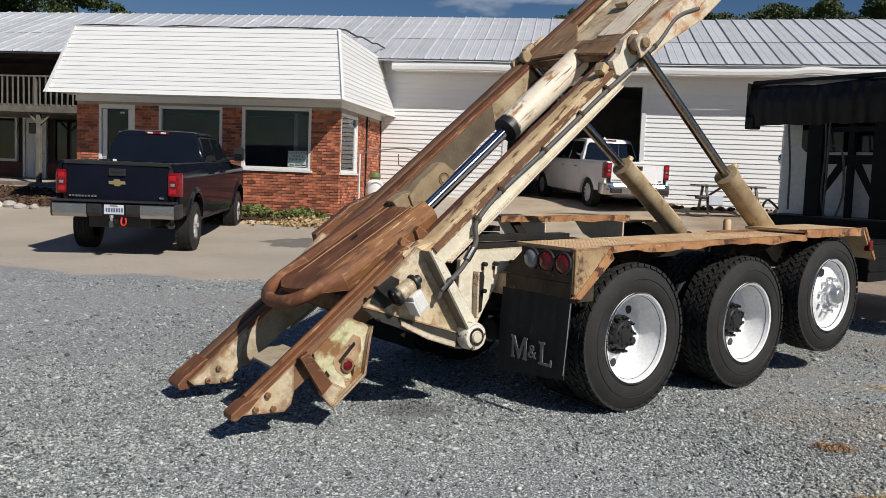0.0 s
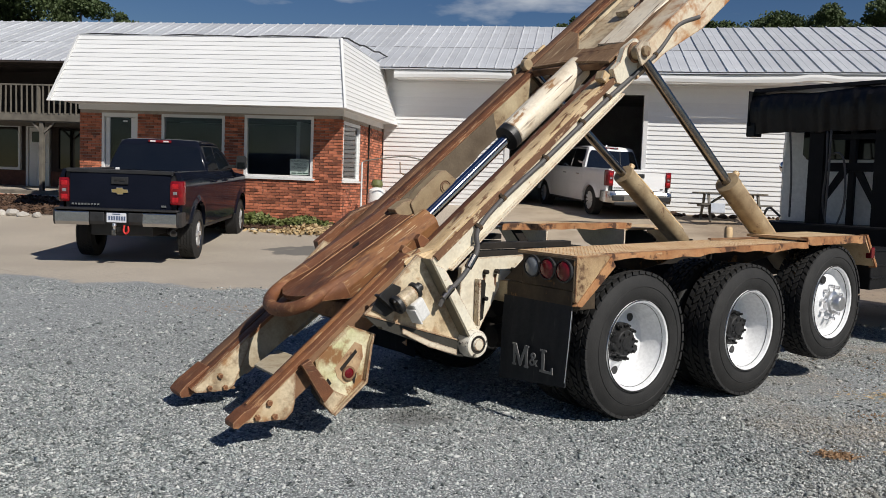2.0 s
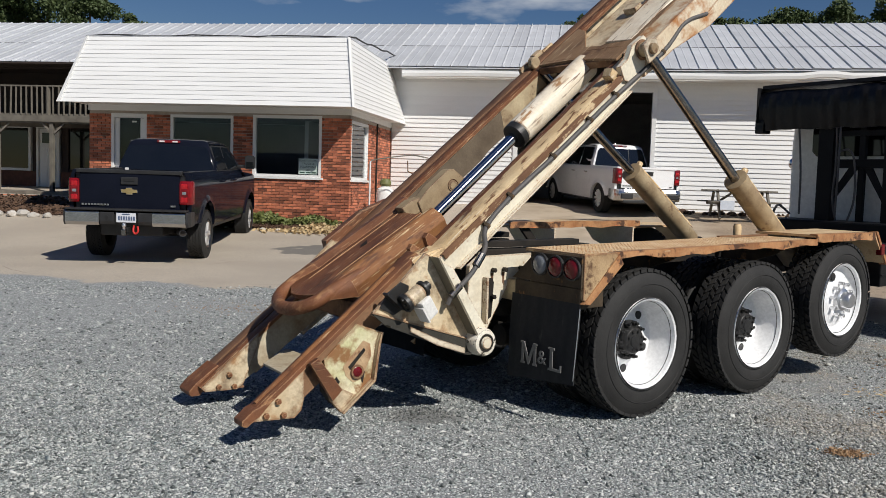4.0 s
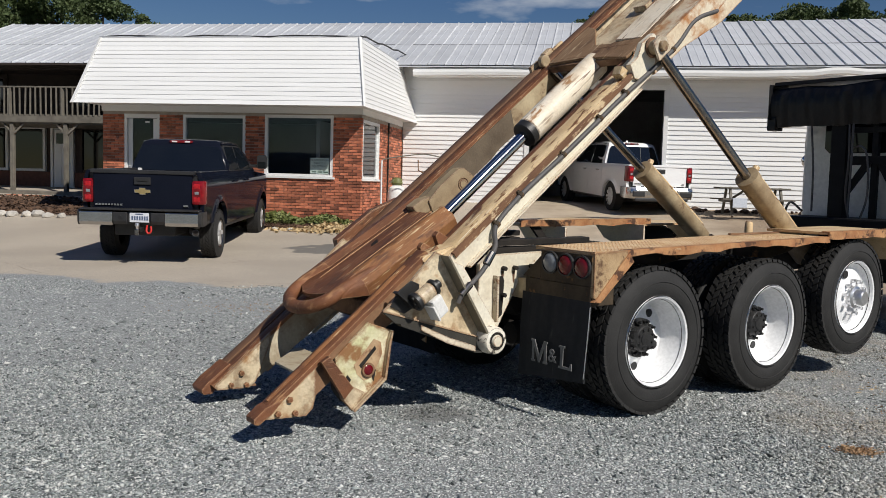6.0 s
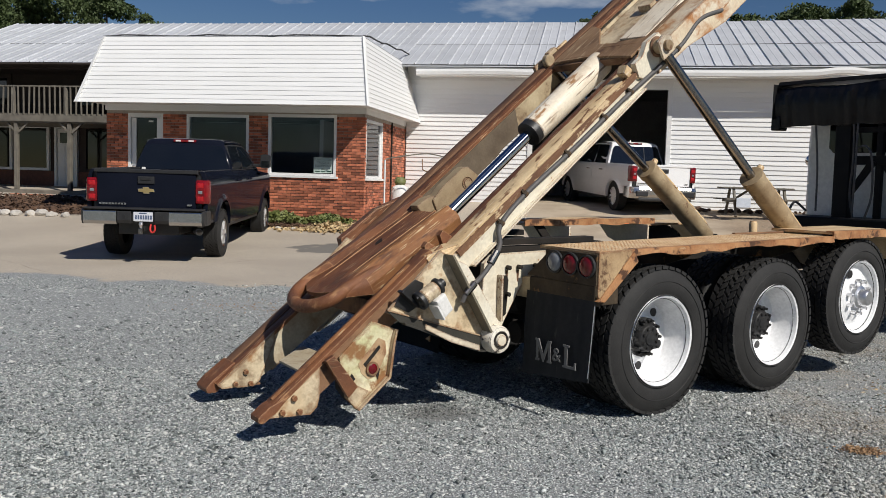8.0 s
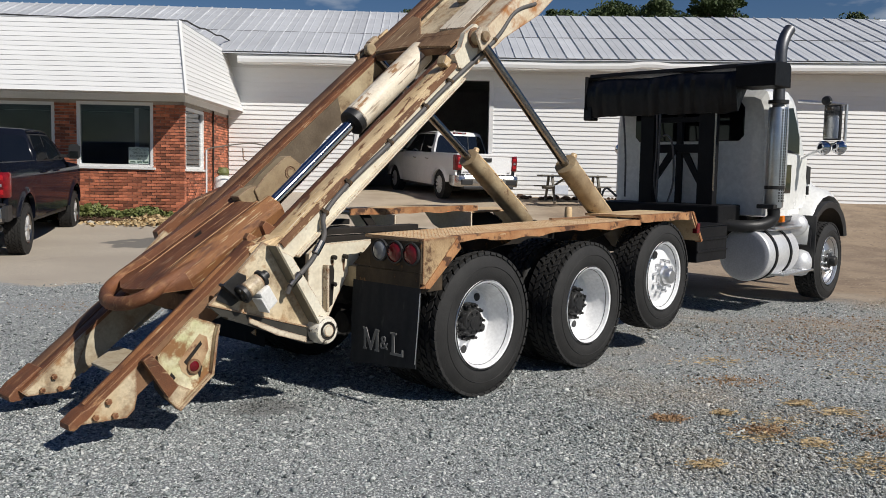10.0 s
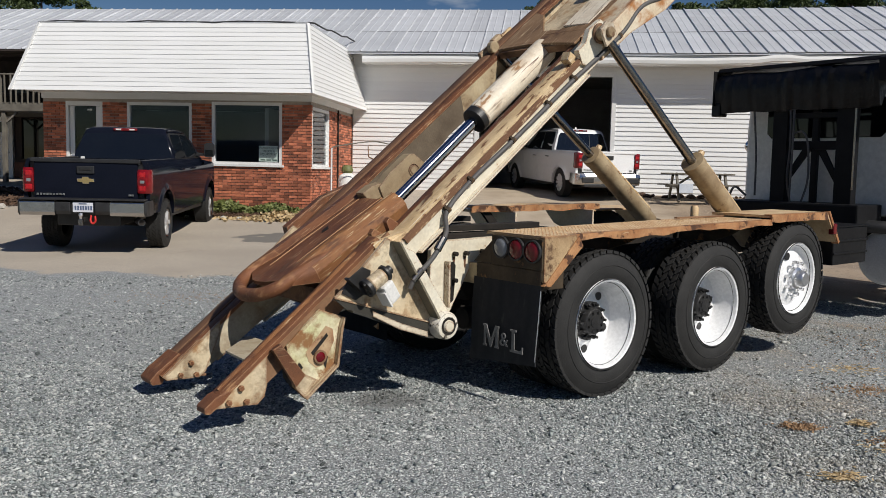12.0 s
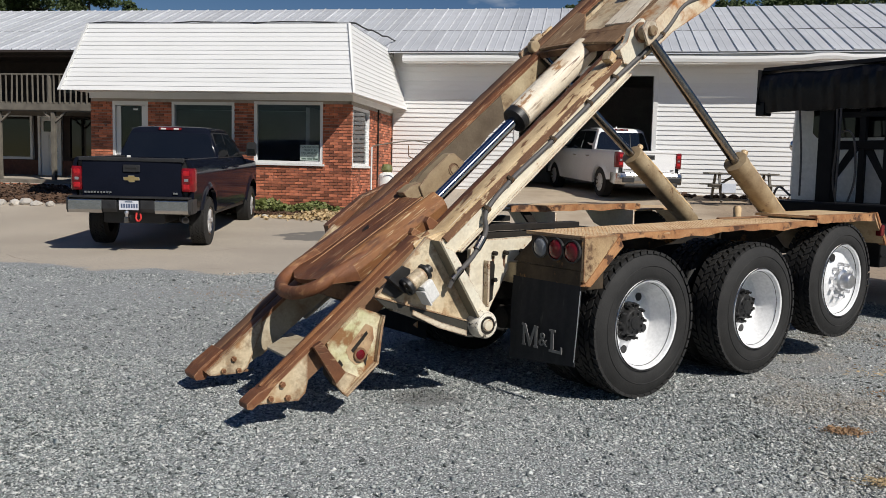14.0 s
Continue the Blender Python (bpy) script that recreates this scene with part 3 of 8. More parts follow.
    hgt = calc("MULTIPLY", calc("SUBTRACT", 1.0, vo.outputs["Distance"]), calc("SUBTRACT", 1.0, cut(edge, 10.95, 11.20)))
    l.new(calc("ADD", hgt, calc("MULTIPLY", tex(40.0, 4.0), 0.25)), bp.inputs["Height"])
    l.new(bp.outputs[0], b.inputs["Normal"])
    return m


def ground_sheet():
    xs = np.concatenate([np.array([-1500, -400, -120, -60, -30]), np.arange(-20, 30.1, 0.5), np.array([40, 60, 120, 400, 1500])])
    ys = np.concatenate([np.array([-1500, -400, -100, -30, -12, -4]), np.arange(0, 32.1, 0.4), np.array([40, 60, 120, 400, 2000])])
    X, Y = np.meshgrid(xs, ys)
    Z = np.array([ground_z(x, y) for x, y in zip(X.ravel(), Y.ravel())])
    bumps = np.array([noise.noise((x * 0.35, y * 0.35, 0)) * 0.02 if abs(x) < 30 and -4 < y < 40 else 0 for x, y in zip(X.ravel(), Y.ravel())])
    near = (np.abs(X.ravel() - 2) < 8) & (Y.ravel() > 3) & (Y.ravel() < 12)
    Z = Z + np.where(near, bumps * 0.4, bumps)
    V = np.stack([X.ravel(), Y.ravel(), Z], 1)
    nx = len(xs)
    F = [(j * nx + i, j * nx + i + 1, (j + 1) * nx + i + 1, (j + 1) * nx + i) for j in range(len(ys) - 1) for i in range(nx - 1)]
    me = bpy.data.meshes.new("ground")
    me.from_pydata(V.tolist(), [], F)
    me.materials.append(ground_material())
    me.shade_smooth()
    return tagged(new("ground", me), "grey gravel yard running into worn tan pavement", "ground", kind="structure")


ground = ground_sheet()


def gravel_stones(name, n, x0, x1, y0, y1, size, seed):
    """Loose crushed stones, each a rough eight-sided lump half sunk in the yard."""
    rng = np.random.default_rng(seed)
    x, y = rng.uniform(x0, x1, n), rng.uniform(y0, y1, n)
    u = x * UX + y * UY
    keep = (u < 11.0 - rng.exponential(0.18, n) + 0.25 * np.sin(x * 1.7) + 0.15 * np.sin(x * 4.1)) & (x > -0.62 * y - 0.8) & (x < 0.90 * y + 1.2)
    x, y = x[keep], y[keep]
    n = len(x)
    z = np.interp(x * UX + y * UY, RISE_U, RISE_Z)
    base = np.array([(1, 0, 0), (-1, 0, 0), (0, 1, 0), (0, -1, 0), (0, 0, 1), (0, 0, -1)], float)
    s = size * rng.lognormal(0, 0.38, n)
    sc = np.stack([s * rng.uniform(0.9, 1.7, n), s * rng.uniform(0.5, 0.95, n), s * rng.uniform(0.4, 0.75, n)], 1)
    jit = rng.normal(0, 0.34, (n, 6, 3))
    v = (base[None] + jit) * sc[:, None, :] * 0.5
    a, t = rng.uniform(0, 6.283, n), rng.normal(0, 0.8, n)
    ct, st = np.cos(t)[:, None], np.sin(t)[:, None]
    v = np.stack([v[..., 0], v[..., 1] * ct - v[..., 2] * st, v[..., 1] * st + v[..., 2] * ct], -1)
    ca, sa = np.cos(a)[:, None], np.sin(a)[:, None]
    v = np.stack([v[..., 0] * ca - v[..., 1] * sa, v[..., 0] * sa + v[..., 1] * ca, v[..., 2]], -1)
    v += np.stack([x, y, z + s * rng.uniform(0.0, 0.28, n)], 1)[:, None, :]
    tri = np.array([(0, 2, 4), (2, 1, 4), (1, 3, 4), (3, 0, 4), (2, 0, 5), (1, 2, 5), (3, 1, 5), (0, 3, 5)])
    f = (tri[None] + 6 * np.arange(n)[:, None, None]).reshape(-1, 3)
    me = bpy.data.meshes.new(name)
    me.vertices.add(6 * n)
    me.vertices.foreach_set("co", v.reshape(-1).astype(np.float32))
    me.loops.add(len(f) * 3)
    me.loops.foreach_set("vertex_index", f.reshape(-1).astype(np.int32))
    me.polygons.add(len(f))
    me.polygons.foreach_set("loop_start", np.arange(0, len(f) * 3, 3, dtype=np.int32))
    me.update(calc_edges=True)
    me.materials.append(STONE)
    return tagged(new(name, me), "loose grey crushed gravel over the yard", "gravel", kind="stuff")


def stone_material():
    m = bpy.data.materials.new("crushed_stone")
    m.use_nodes = True
    n, l = m.node_tree.nodes, m.node_tree.links
    b = n["Principled BSDF"]
    ge, r = n.new("ShaderNodeNewGeometry"), n.new("ShaderNodeValToRGB")
    r.color_ramp.elements[0].color, r.color_ramp.elements[1].color = (0.055, 0.063, 0.061, 1), (0.68, 0.705, 0.68, 1)
    e = r.color_ramp.elements.new(0.55)
    e.color = (0.34, 0.375, 0.362, 1)
    e = r.color_ramp.elements.new(0.93)
    e.color = (0.58, 0.575, 0.55, 1)
    l.new(ge.outputs["Random Per Island"], r.inputs[0])
    co, t = n.new("ShaderNodeTexCoord"), n.new("ShaderNodeTexNoise")
    t.inputs["Scale"].default_value, t.inputs["Detail"].default_value = 0.55, 8.0
    l.new(co.outputs["Object"], t.inputs["Vector"])
    sx = n.new("ShaderNodeSeparateXYZ")
    l.new(co.outputs["Object"], sx.inputs[0])
    ra, rb, mu, mx = n.new("ShaderNodeMapRange"), n.new("ShaderNodeMapRange"), n.new("ShaderNodeMath"), n.new("ShaderNodeMix")
    ra.inputs["From Min"].default_value, ra.inputs["From Max"].default_value = 0.50, 0.66
    rb.inputs["From Min"].default_value, rb.inputs["From Max"].default_value, rb.inputs["To Max"].default_value = 1.0, 4.0, 0.5
    l.new(t.outputs["Fac"], ra.inputs[0])
    l.new(sx.outputs[0], rb.inputs[0])
    mu.operation = "MULTIPLY"
    l.new(ra.outputs[0], mu.inputs[0])
    l.new(rb.outputs[0], mu.inputs[1])
    mx.data_type = "RGBA"
    mx.inputs["B"].default_value = (0.46, 0.34, 0.22, 1)
    l.new(mu.outputs[0], mx.inputs["Factor"])
    l.new(r.outputs[0], mx.inputs["A"])
    # oil stain under the tail of the hoist
    ds, nz, sm, rr, oil = n.new("ShaderNodeVectorMath"), n.new("ShaderNodeTexNoise"), n.new("ShaderNodeMath"), n.new("ShaderNodeMapRange"), n.new("ShaderNodeMix")
    ds.operation, ds.inputs[1].default_value = "DISTANCE", (-0.19, 5.64, 0)
    nz.inputs["Scale"].default_value = 3.5
    sm.operation = "ADD"
    l.new(co.outputs["Object"], ds.inputs[0])
    l.new(co.outputs["Object"], nz.inputs["Vector"])
    l.new(ds.outputs["Value"], sm.inputs[0])
    l.new(nz.outputs["Fac"], sm.inputs[1])
    rr.inputs["From Min"].default_value, rr.inputs["From Max"].default_value, rr.inputs["To Min"].default_value, rr.inputs["To Max"].default_value = 0.55, 0.85, 0.6, 0.0
    l.new(sm.outputs[0], rr.inputs[0])
    oil.data_type = "RGBA"
    oil.inputs["B"].default_value = (0.05, 0.045, 0.04, 1)
    l.new(rr.outputs[0], oil.inputs["Factor"])
    l.new(mx.outputs["Result"], oil.inputs["A"])
    l.new(oil.outputs["Result"], b.inputs["Base Color"])
    b.inputs["Roughness"].default_value = 0.85
    return m


STONE = stone_material()
gravel_stones("gravel", 160000, -4.2, 6.6, 3.2, 6.6, 0.0122, 3)
gravel_stones("gravel", 70000, -3.0, 4.4, 3.2, 5.0, 0.0115, 5)
gravel_stones("gravel", 110000, -8.0, 10.4, 6.6, 11.8, 0.0145, 4)

# ---- the building: brick office with a mansard, white hall, two-storey porch wing ----
BX, BY, BZ = -2.47, 19.70, 0.70
building = tagged(new("shop_building"), "long low shop with brick office, white siding and metal roof", "building")
building.matrix_basis = pose(BX, BY, BZ, 0, 0, -8)
HALL_Y, EAVE_Y, EAVE_Z, RIDGE_Y, RIDGE_Z = 4.28, 3.66, 3.98, 8.78, 6.02


def wall_with_holes(x0, x1, z0, z1, holes):
    """The rectangles that are left of a wall once its holes (x0, x1, z0, z1) are cut."""
    xs = sorted({x0, x1, *[h[0] for h in holes], *[h[1] for h in holes]})
    out = []
    for a, b in zip(xs, xs[1:]):
        zs = [(z0, z1)]
        for h in holes:
            if h[0] <= a + 1e-6 and h[1] >= b - 1e-6:
                nz = []
                for p, q in zs:
                    if h[2] > p:
                        nz.append((p, min(h[2], q)))
                    if h[3] < q:
                        nz.append((max(h[3], p), q))
                zs = [s for s in nz if s[1] - s[0] > 1e-4]
        out += [(a, b, p, q) for p, q in zs]
    return out


# openings: x (or y on the side) from, to, z from, to
FRONT = [(-5.94, -5.02, -0.05, 2.30), (-4.42, -2.84, 0.90, 2.30), (-2.36, -0.68, 0.90, 2.33)]
SIDE = [(0.10, 1.72, 0.88, 2.26)]
front_wall = None
for a, b, p, q in wall_with_holes(-6.50, -0.012, -0.35, 2.36, FRONT):
    if front_wall is None:
        front_wall = part("front_wall", box(a, b, 0.012, 0.22, p, q), MORTAR, building, "red brick wall with pale mortar joints")
    else:
        part("wall_bay", box(a, b, 0.012, 0.22, p, q), MORTAR, front_wall)
bm = bmesh.new()
for a, b, p, q in wall_with_holes(0.22, 4.28, -0.35, 2.36, [(0.22, 1.72, 0.88, 2.26)]):
    box(-0.22, -0.012, a, b, p, q, bm=bm)
box(-0.22, -0.012, 0.012, 0.22, -0.35, 0.88, bm=bm)
box(-0.10, -0.012, 0.012, 0.10, 0.88, 2.36, bm=bm)
side_wall = part("side_wall", bm, MORTAR, building, "red brick side wall")
part("left_wall", box(-6.50, -6.30, 0.22, 4.6, -0.35, 2.36), SHADEWALL, building)

# frieze board and soffit under the mansard
part("frieze", box(-6.52, 0.03, -0.03, 0.10, 2.362, 2.50), TRIMWHITE, building)
part("frieze", box(-0.06, 0.03, 0.102, 4.26, 2.362, 2.50), TRIMWHITE, building)
part("soffit", prism([(-6.66, -0.92), (0.25, -0.92), (0.40, 4.26), (-6.66, 4.26)], "z", 2.503, 2.53), TRIMWHITE, building)


def window_unit(name, w, h, m, blind=0.0, mullion=False):
    """A fixed shop window in a white frame: frame, pane, sill, and a blind where it hangs."""
    bm = box(0, 0.07, 0.0, 0.12, 0, h, 0.006)
    box(w - 0.07, w, 0.0, 0.12, 0, h, 0.006, bm)
    box(0.07, w - 0.07, 0.0, 0.12, 0, 0.06, 0.006, bm)
    box(0.07, w - 0.07, 0.0, 0.12, h - 0.07, h, 0.006, bm)
    ob = part(name, bm, TRIMWHITE, building, "white framed shop window", m)
    pane = part("pane", box(0.07, w - 0.07, 0.055, 0.063, 0.06, h - 0.07), WINGLASS, ob, "dark reflecting glass")
    pane.visible_shadow = False
    part("sill", box(-0.05, w + 0.05, -0.05, 0.10, -0.05, -0.002, 0.006), TRIMWHITE, ob)
    return ob


for i, (a, b, p, q) in enumerate(FRONT[1:]):
    window_unit("window", b - a, q - p, pose(a, 0.0, p))
win_side = window_unit("window", 1.62, 1.38, pose(0.0, 0.10, 0.88, 0, 0, 90))
# the white blind of the side window
sl = box(0.09, 1.53, -0.024, 0.024, -0.002, 0.002)
me = bpy.data.meshes.new("slat")
sl.to_mesh(me)
sl.free()
me.materials.append(TRIMWHITE)
for k in range(30):
    shared("slat", me, win_side, pose(0, 0.10, 0.09 + k * 0.042, 68, 0, 0))
# rooms behind the glass
part("room", box(-6.28, -0.24, 3.9, 4.1, -0.2, 2.36), DARKROOM, building)
part("room_floor", box(-6.28, -0.24, 0.23, 3.9, -0.2, -0.1), DARKROOM, building)
part("room_ceiling", box(-6.28, -0.24, 0.23, 3.9, 2.37, 2.42), DARKROOM, building)
part("partition", box(-1.55, -1.45, 1.4, 3.8, -0.1, 2.3), TRIMWHITE, building)

# entrance door
bm = box(-5.94, -5.87, 0.0, 0.14, -0.05, 2.30, 0.006)
box(-5.09, -5.02, 0.0, 0.14, -0.05, 2.30, 0.006, bm)
box(-5.87, -5.09, 0.0, 0.14, 2.20, 2.30, 0.006, bm)
entrance = part("entrance_door", bm, TRIMWHITE, building, "white framed glass shop door")
part("leaf", box(-5.86, -5.75, 0.05, 0.09, -0.02, 2.19, 0.004, box(-5.21, -5.10, 0.05, 0.09, -0.02, 2.19, 0.004, box(-5.75, -5.21, 0.05, 0.09, -0.02, 0.2, 0.004))), TRIMWHITE, entrance)
pane = part("pane", box(-5.75, -5.21, 0.066, 0.074, 0.2, 2.19), WINGLASS, entrance)
pane.visible_shadow = False
part("door_notice", box(-5.43, -5.31, 0.058, 0.064, 2.09, 2.13), TRIMWHITE, entrance)
part("push_bar", tube([(-5.80, -0.01, 1.0), (-5.80, -0.05, 1.02), (-5.16, -0.05, 1.02), (-5.16, -0.01, 1.0)], 0.014), ALU, entrance)

# sign card inside the right-hand window
sign = part("window_sign", box(-1.24, -0.78, 0.045, 0.052, 0.98, 1.34), SIGNGREEN, building, "pale green card with dark lettering")
for k, (word, size) in enumerate((("PLANTATION", 0.072), ("TRUCK &", 0.072), ("EQUIPMENT", 0.072), ("LLC", 0.06))):
    lettering("lettering", word, size, SIGNINK, sign, pose(-1.01, 0.043, 1.29 - k * 0.072, 90, 0, 0), 0.001)
for k in range(3):
    part("number_bar", box(-1.20 + k * 0.14, -1.20 + k * 0.14 + 0.11, 0.041, 0.045, 1.005, 1.03), SIGNINK, sign)

# mansard: lapped white boards on a sloping front and side
MB, MT = 2.50, 4.08
core = loft([[(-6.66, -0.92, MB), (0.24, -0.92, MB), (0.39, 4.25, MB), (-6.66, 4.25, MB)], [(-6.40, -0.20, MT - 0.02), (-0.06, -0.20, MT - 0.02), (-0.06, 6.2, MT - 0.02), (-6.40, 6.2, MT - 0.02)]])
mansard = part("mansard", core, TRIMWHITE, building, "white lapped siding mansard")
NB = 15
for k in range(NB):
    f0, f1 = k / NB, (k + 1) / NB

    def edge(f):
        xl, xr = -6.69 + 0.27 * f, 0.27 - 0.30 * f
        return xl, xr, -0.95 + 0.74 * f, MB - 0.03 + (MT - MB + 0.03) * f
    xl0, xr0, y0, z0 = edge(f0)
    xl1, xr1, y1, z1 = edge(f1)
    part("siding_board", loft([[(xl0, y0 - 0.014, z0), (xr0, y0 - 0.014, z0), (xr0, y0 + 0.01, z0), (xl0, y0 + 0.01, z0)], [(xl1, y1 - 0.002, z1), (xr1, y1 - 0.002, z1), (xr1, y1 + 0.01, z1), (xl1, y1 + 0.01, z1)]]), SIDING, mansard)
    ya0, ya1 = y0, y1
    yb0, yb1 = 4.26, 4.26 + (1.5 * f1 if f1 > 0.75 else 0)
    xs0, xs1 = xr0 + 0.15 * (1 - f0), xr1 + 0.15 * (1 - f1)
    part("siding_board", loft([[(xr0 + 0.013, ya0, z0), (xs0 + 0.013, yb0, z0), (xs0 - 0.01, yb0, z0), (xr0 - 0.01, ya0, z0)], [(xr1 + 0.002, ya1, z1), (xs1 + 0.002, yb1, z1), (xs1 - 0.01, yb1, z1), (xr1 - 0.01, ya1, z1)]]), SIDING, mansard)
part("corner_strip", quadplate((0.285, -0.99, MB - 0.04), (0.32, -0.92, MB - 0.04), (-0.01, -0.18, MT), (-0.05, -0.25, MT), 0.02), TRIMWHITE, mansard)
part("corner_strip", quadplate((-6.73, -0.98, MB - 0.04), (-6.65, -0.99, MB - 0.04), (-6.38, -0.24, MT), (-6.44, -0.22, MT), 0.02), TRIMWHITE, mansard)
bm = tube([(-6.46 + 0.535 * i, -0.19 - 0.015 * (i % 3), MT + 0.015 + 0.01 * ((i * 7) % 4)) for i in range(13)], 0.016, seg=8)
tube([(-0.03 + 0.01 * (i % 2), -0.2 + i * 0.55, MT + 0.02 + 0.035 * i + 0.02 * ((i * 5) % 3)) for i in range(11)], 0.020, bm, 8)
part("roll_edge", bm, ROOFDARK, mansard, "ragged dark roofing felt edge")
part("flat_roof", prism([(-6.44, -0.22), (-0.02, -0.22), (-0.02, 5.0), (-6.44, 5.0)], "z", MT, MT + 0.02), ROOF, mansard)

# ---- hall ----
GARAGE = (3.55, 7.10, 0.0, 3.45)
HX0, HX1 = 0.02, 20.0


def rise(x):
    """The long roof climbs slightly past the garage."""
    return 0.0155 * max(0.0, x - 8.0)


bm = bmesh.new()
for a, b, p, q in wall_with_holes(HX0, HX1, -0.2, 4.06, [GARAGE]):
    box(a, b, HALL_Y, HALL_Y + 0.18, p, q, bm=bm)
hall_wall = part("hall_wall", bm, TRIMWHITE, building, "white lapped vinyl siding wall")
step = 0.125
for k in range(27):
    z0 = 0.28 + k * step
    z1 = min(z0 + step, 3.78)
    for a, b in ((HX0 + 0.02, GARAGE[0] - 0.12), (GARAGE[1] + 0.12, HX1)):
        if z0 > GARAGE[3] + 0.12:
            if a > 5:
                continue
            b = HX1
        bm = loft([[(a, HALL_Y - 0.030, z0), (b, HALL_Y - 0.030, z0), (b, HALL_Y - 0.001, z0), (a, HALL_Y - 0.001, z0)],
                   [(a, HALL_Y - 0.006, z1), (b, HALL_Y - 0.006, z1), (b, HALL_Y - 0.001, z1), (a, HALL_Y - 0.001, z1)]])
        part("siding_board", bm, SIDING, hall_wall)
bm = box(GARAGE[0] - 0.12, GARAGE[0], HALL_Y - 0.05, HALL_Y + 0.2, 0.2, 3.45, 0.006)
box(GARAGE[1], GARAGE[1] + 0.12, HALL_Y - 0.05, HALL_Y + 0.2, 0.2, 3.45, 0.006, bm)
box(GARAGE[0] - 0.12, GARAGE[1] + 0.12, HALL_Y - 0.05, HALL_Y + 0.2, 3.45, 3.58, 0.006, bm)
part("garage_door_frame", bm, TRIMWHITE, building, "white trim round the open garage door")
part("workshop_floor", box(GARAGE[0] - 2, GARAGE[1] + 2, HALL_Y + 0.18, 12.0, 0.2, 0.32), WORKSHOP, building)
part("workshop_back", box(GARAGE[0] - 2, GARAGE[1] + 2, 12.0, 12.2, 0.2, 4.0), WORKSHOP, building)
part("workshop_side", box(GARAGE[0] - 2.2, GARAGE[0] - 2, HALL_Y + 0.18, 12.0, 0.2, 4.0), WORKSHOP, building)
part("workshop_side", box(GARAGE[1] + 2, GARAGE[1] + 2.2, HALL_Y + 0.18, 12.0, 0.2, 4.0), WORKSHOP, building)
part("workshop_ceiling", box(GARAGE[0] - 2, GARAGE[1] + 2, HALL_Y + 0.18, 12.0, 3.9, 4.0), WORKSHOP, building)
part("hall_end_wall", box(HX1 - 0.2, HX1, HALL_Y + 0.18, 13.2, -0.2, 4.06), SIDING, building)
part("fascia", loft([[(x, y, z + rise(x)) for y, z in ((EAVE_Y + 0.02, 3.70), (EAVE_Y + 0.06, 3.70), (EAVE_Y + 0.06, 3.93), (EAVE_Y + 0.02, 3.93))] for x in (0.40, 8.0, HX1 + 0.4)]), TRIMWHITE, building)
part("eave_soffit", loft([[(x, y, z + rise(x)) for y, z in ((EAVE_Y + 0.062, 3.72), (HALL_Y - 0.032, 3.72), (HALL_Y - 0.032, 3.745), (EAVE_Y + 0.062, 3.745))] for x in (0.42, 8.0, HX1 + 0.4)]), TRIMWHITE, building)
# gutter with a dented lip
bm = bmesh.new()
prof = [(-0.10, 0.0), (-0.115, -0.07), (-0.10, -0.15), (0.0, -0.17), (0.0, -0.155), (-0.085, -0.14), (-0.10, -0.065), (-0.085, 0.0)]
secs = []
for i in range(50):
    x = 0.42 + i * 0.409
    dz = 0.03 * noise.noise((x * 0.6, 2.2, 0)) + (0.05 if 11.0 < x < 11.8 else 0)
    secs.append([(x, EAVE_Y - 0.02 + p[0], 3.87 + dz + rise(x) + p[1]) for p in prof])
part("gutter", loft(secs), TRIMWHITE, building, "dented white gutter")

# roof: ribbed metal sheets up to the ridge, front and back
def slope_sheet(y0, z0, y1, z1):
    return loft([[(x, y0, z0 - 0.04 + rise(x)), (x, y0, z0 - 0.01 + rise(x)), (x, y1, z1 - 0.01 + rise(x)), (x, y1, z1 - 0.04 + rise(x))] for x in (-15.3, 8.0, HX1 + 0.5)])


roof = part("roof", slope_sheet(EAVE_Y - 0.05, EAVE_Z, RIDGE_Y, RIDGE_Z - 0.02), ROOF, building, "weathered galvanised standing seam roof")
part("roof_back", slope_sheet(13.6, 3.95, RIDGE_Y, RIDGE_Z - 0.02), ROOF, building)
part("back_wall", box(-15.3, HX1, 13.0, 13.2, -0.2, 3.85), SIDING, building)
SLOPE = math.atan2(RIDGE_Z - EAVE_Z, RIDGE_Y - EAVE_Y)
RLEN = math.hypot(RIDGE_Z - EAVE_Z, RIDGE_Y - EAVE_Y) + 0.06
SW = 0.46
for row, (s0, s1) in enumerate(((0.0, RLEN * 0.42 + 0.05), (RLEN * 0.42, RLEN))):
    bm = bmesh.new()
    rib = 0.032
    prof = [(0, 0), (0.008, rib), (0.03, rib), (0.038, 0.0), (SW * 0.5 - 0.02, 0.002), (SW * 0.5, 0.010), (SW * 0.5 + 0.02, 0.002), (SW, 0), (SW, -0.006), (0, -0.006)]
    loft([[(p[0], s0, p[1] + (0.006 if row == 0 else 0.0)) for p in prof], [(p[0], s1, p[1] + (0.006 if row == 0 else 0.0)) for p in prof]], bm)
    bmesh.ops.recalc_face_normals(bm, faces=bm.faces[:])
    me = bpy.data.meshes.new("roof_sheet")
    bm.to_mesh(me)
    bm.free()
    me.materials.append(ROOF)
    rng = random.Random(5 + row)
    for i in range(int((HX1 + 15.8) / SW)):
        shared("roof_sheet", me, roof, pose(-15.3 + i * SW, EAVE_Y - 0.07, EAVE_Z + 0.01 + rise(-15.3 + i * SW) + rng.uniform(0, 0.006), math.degrees(SLOPE) + rng.uniform(-0.06, 0.06), rng.uniform(-0.35, 0.35), 0))
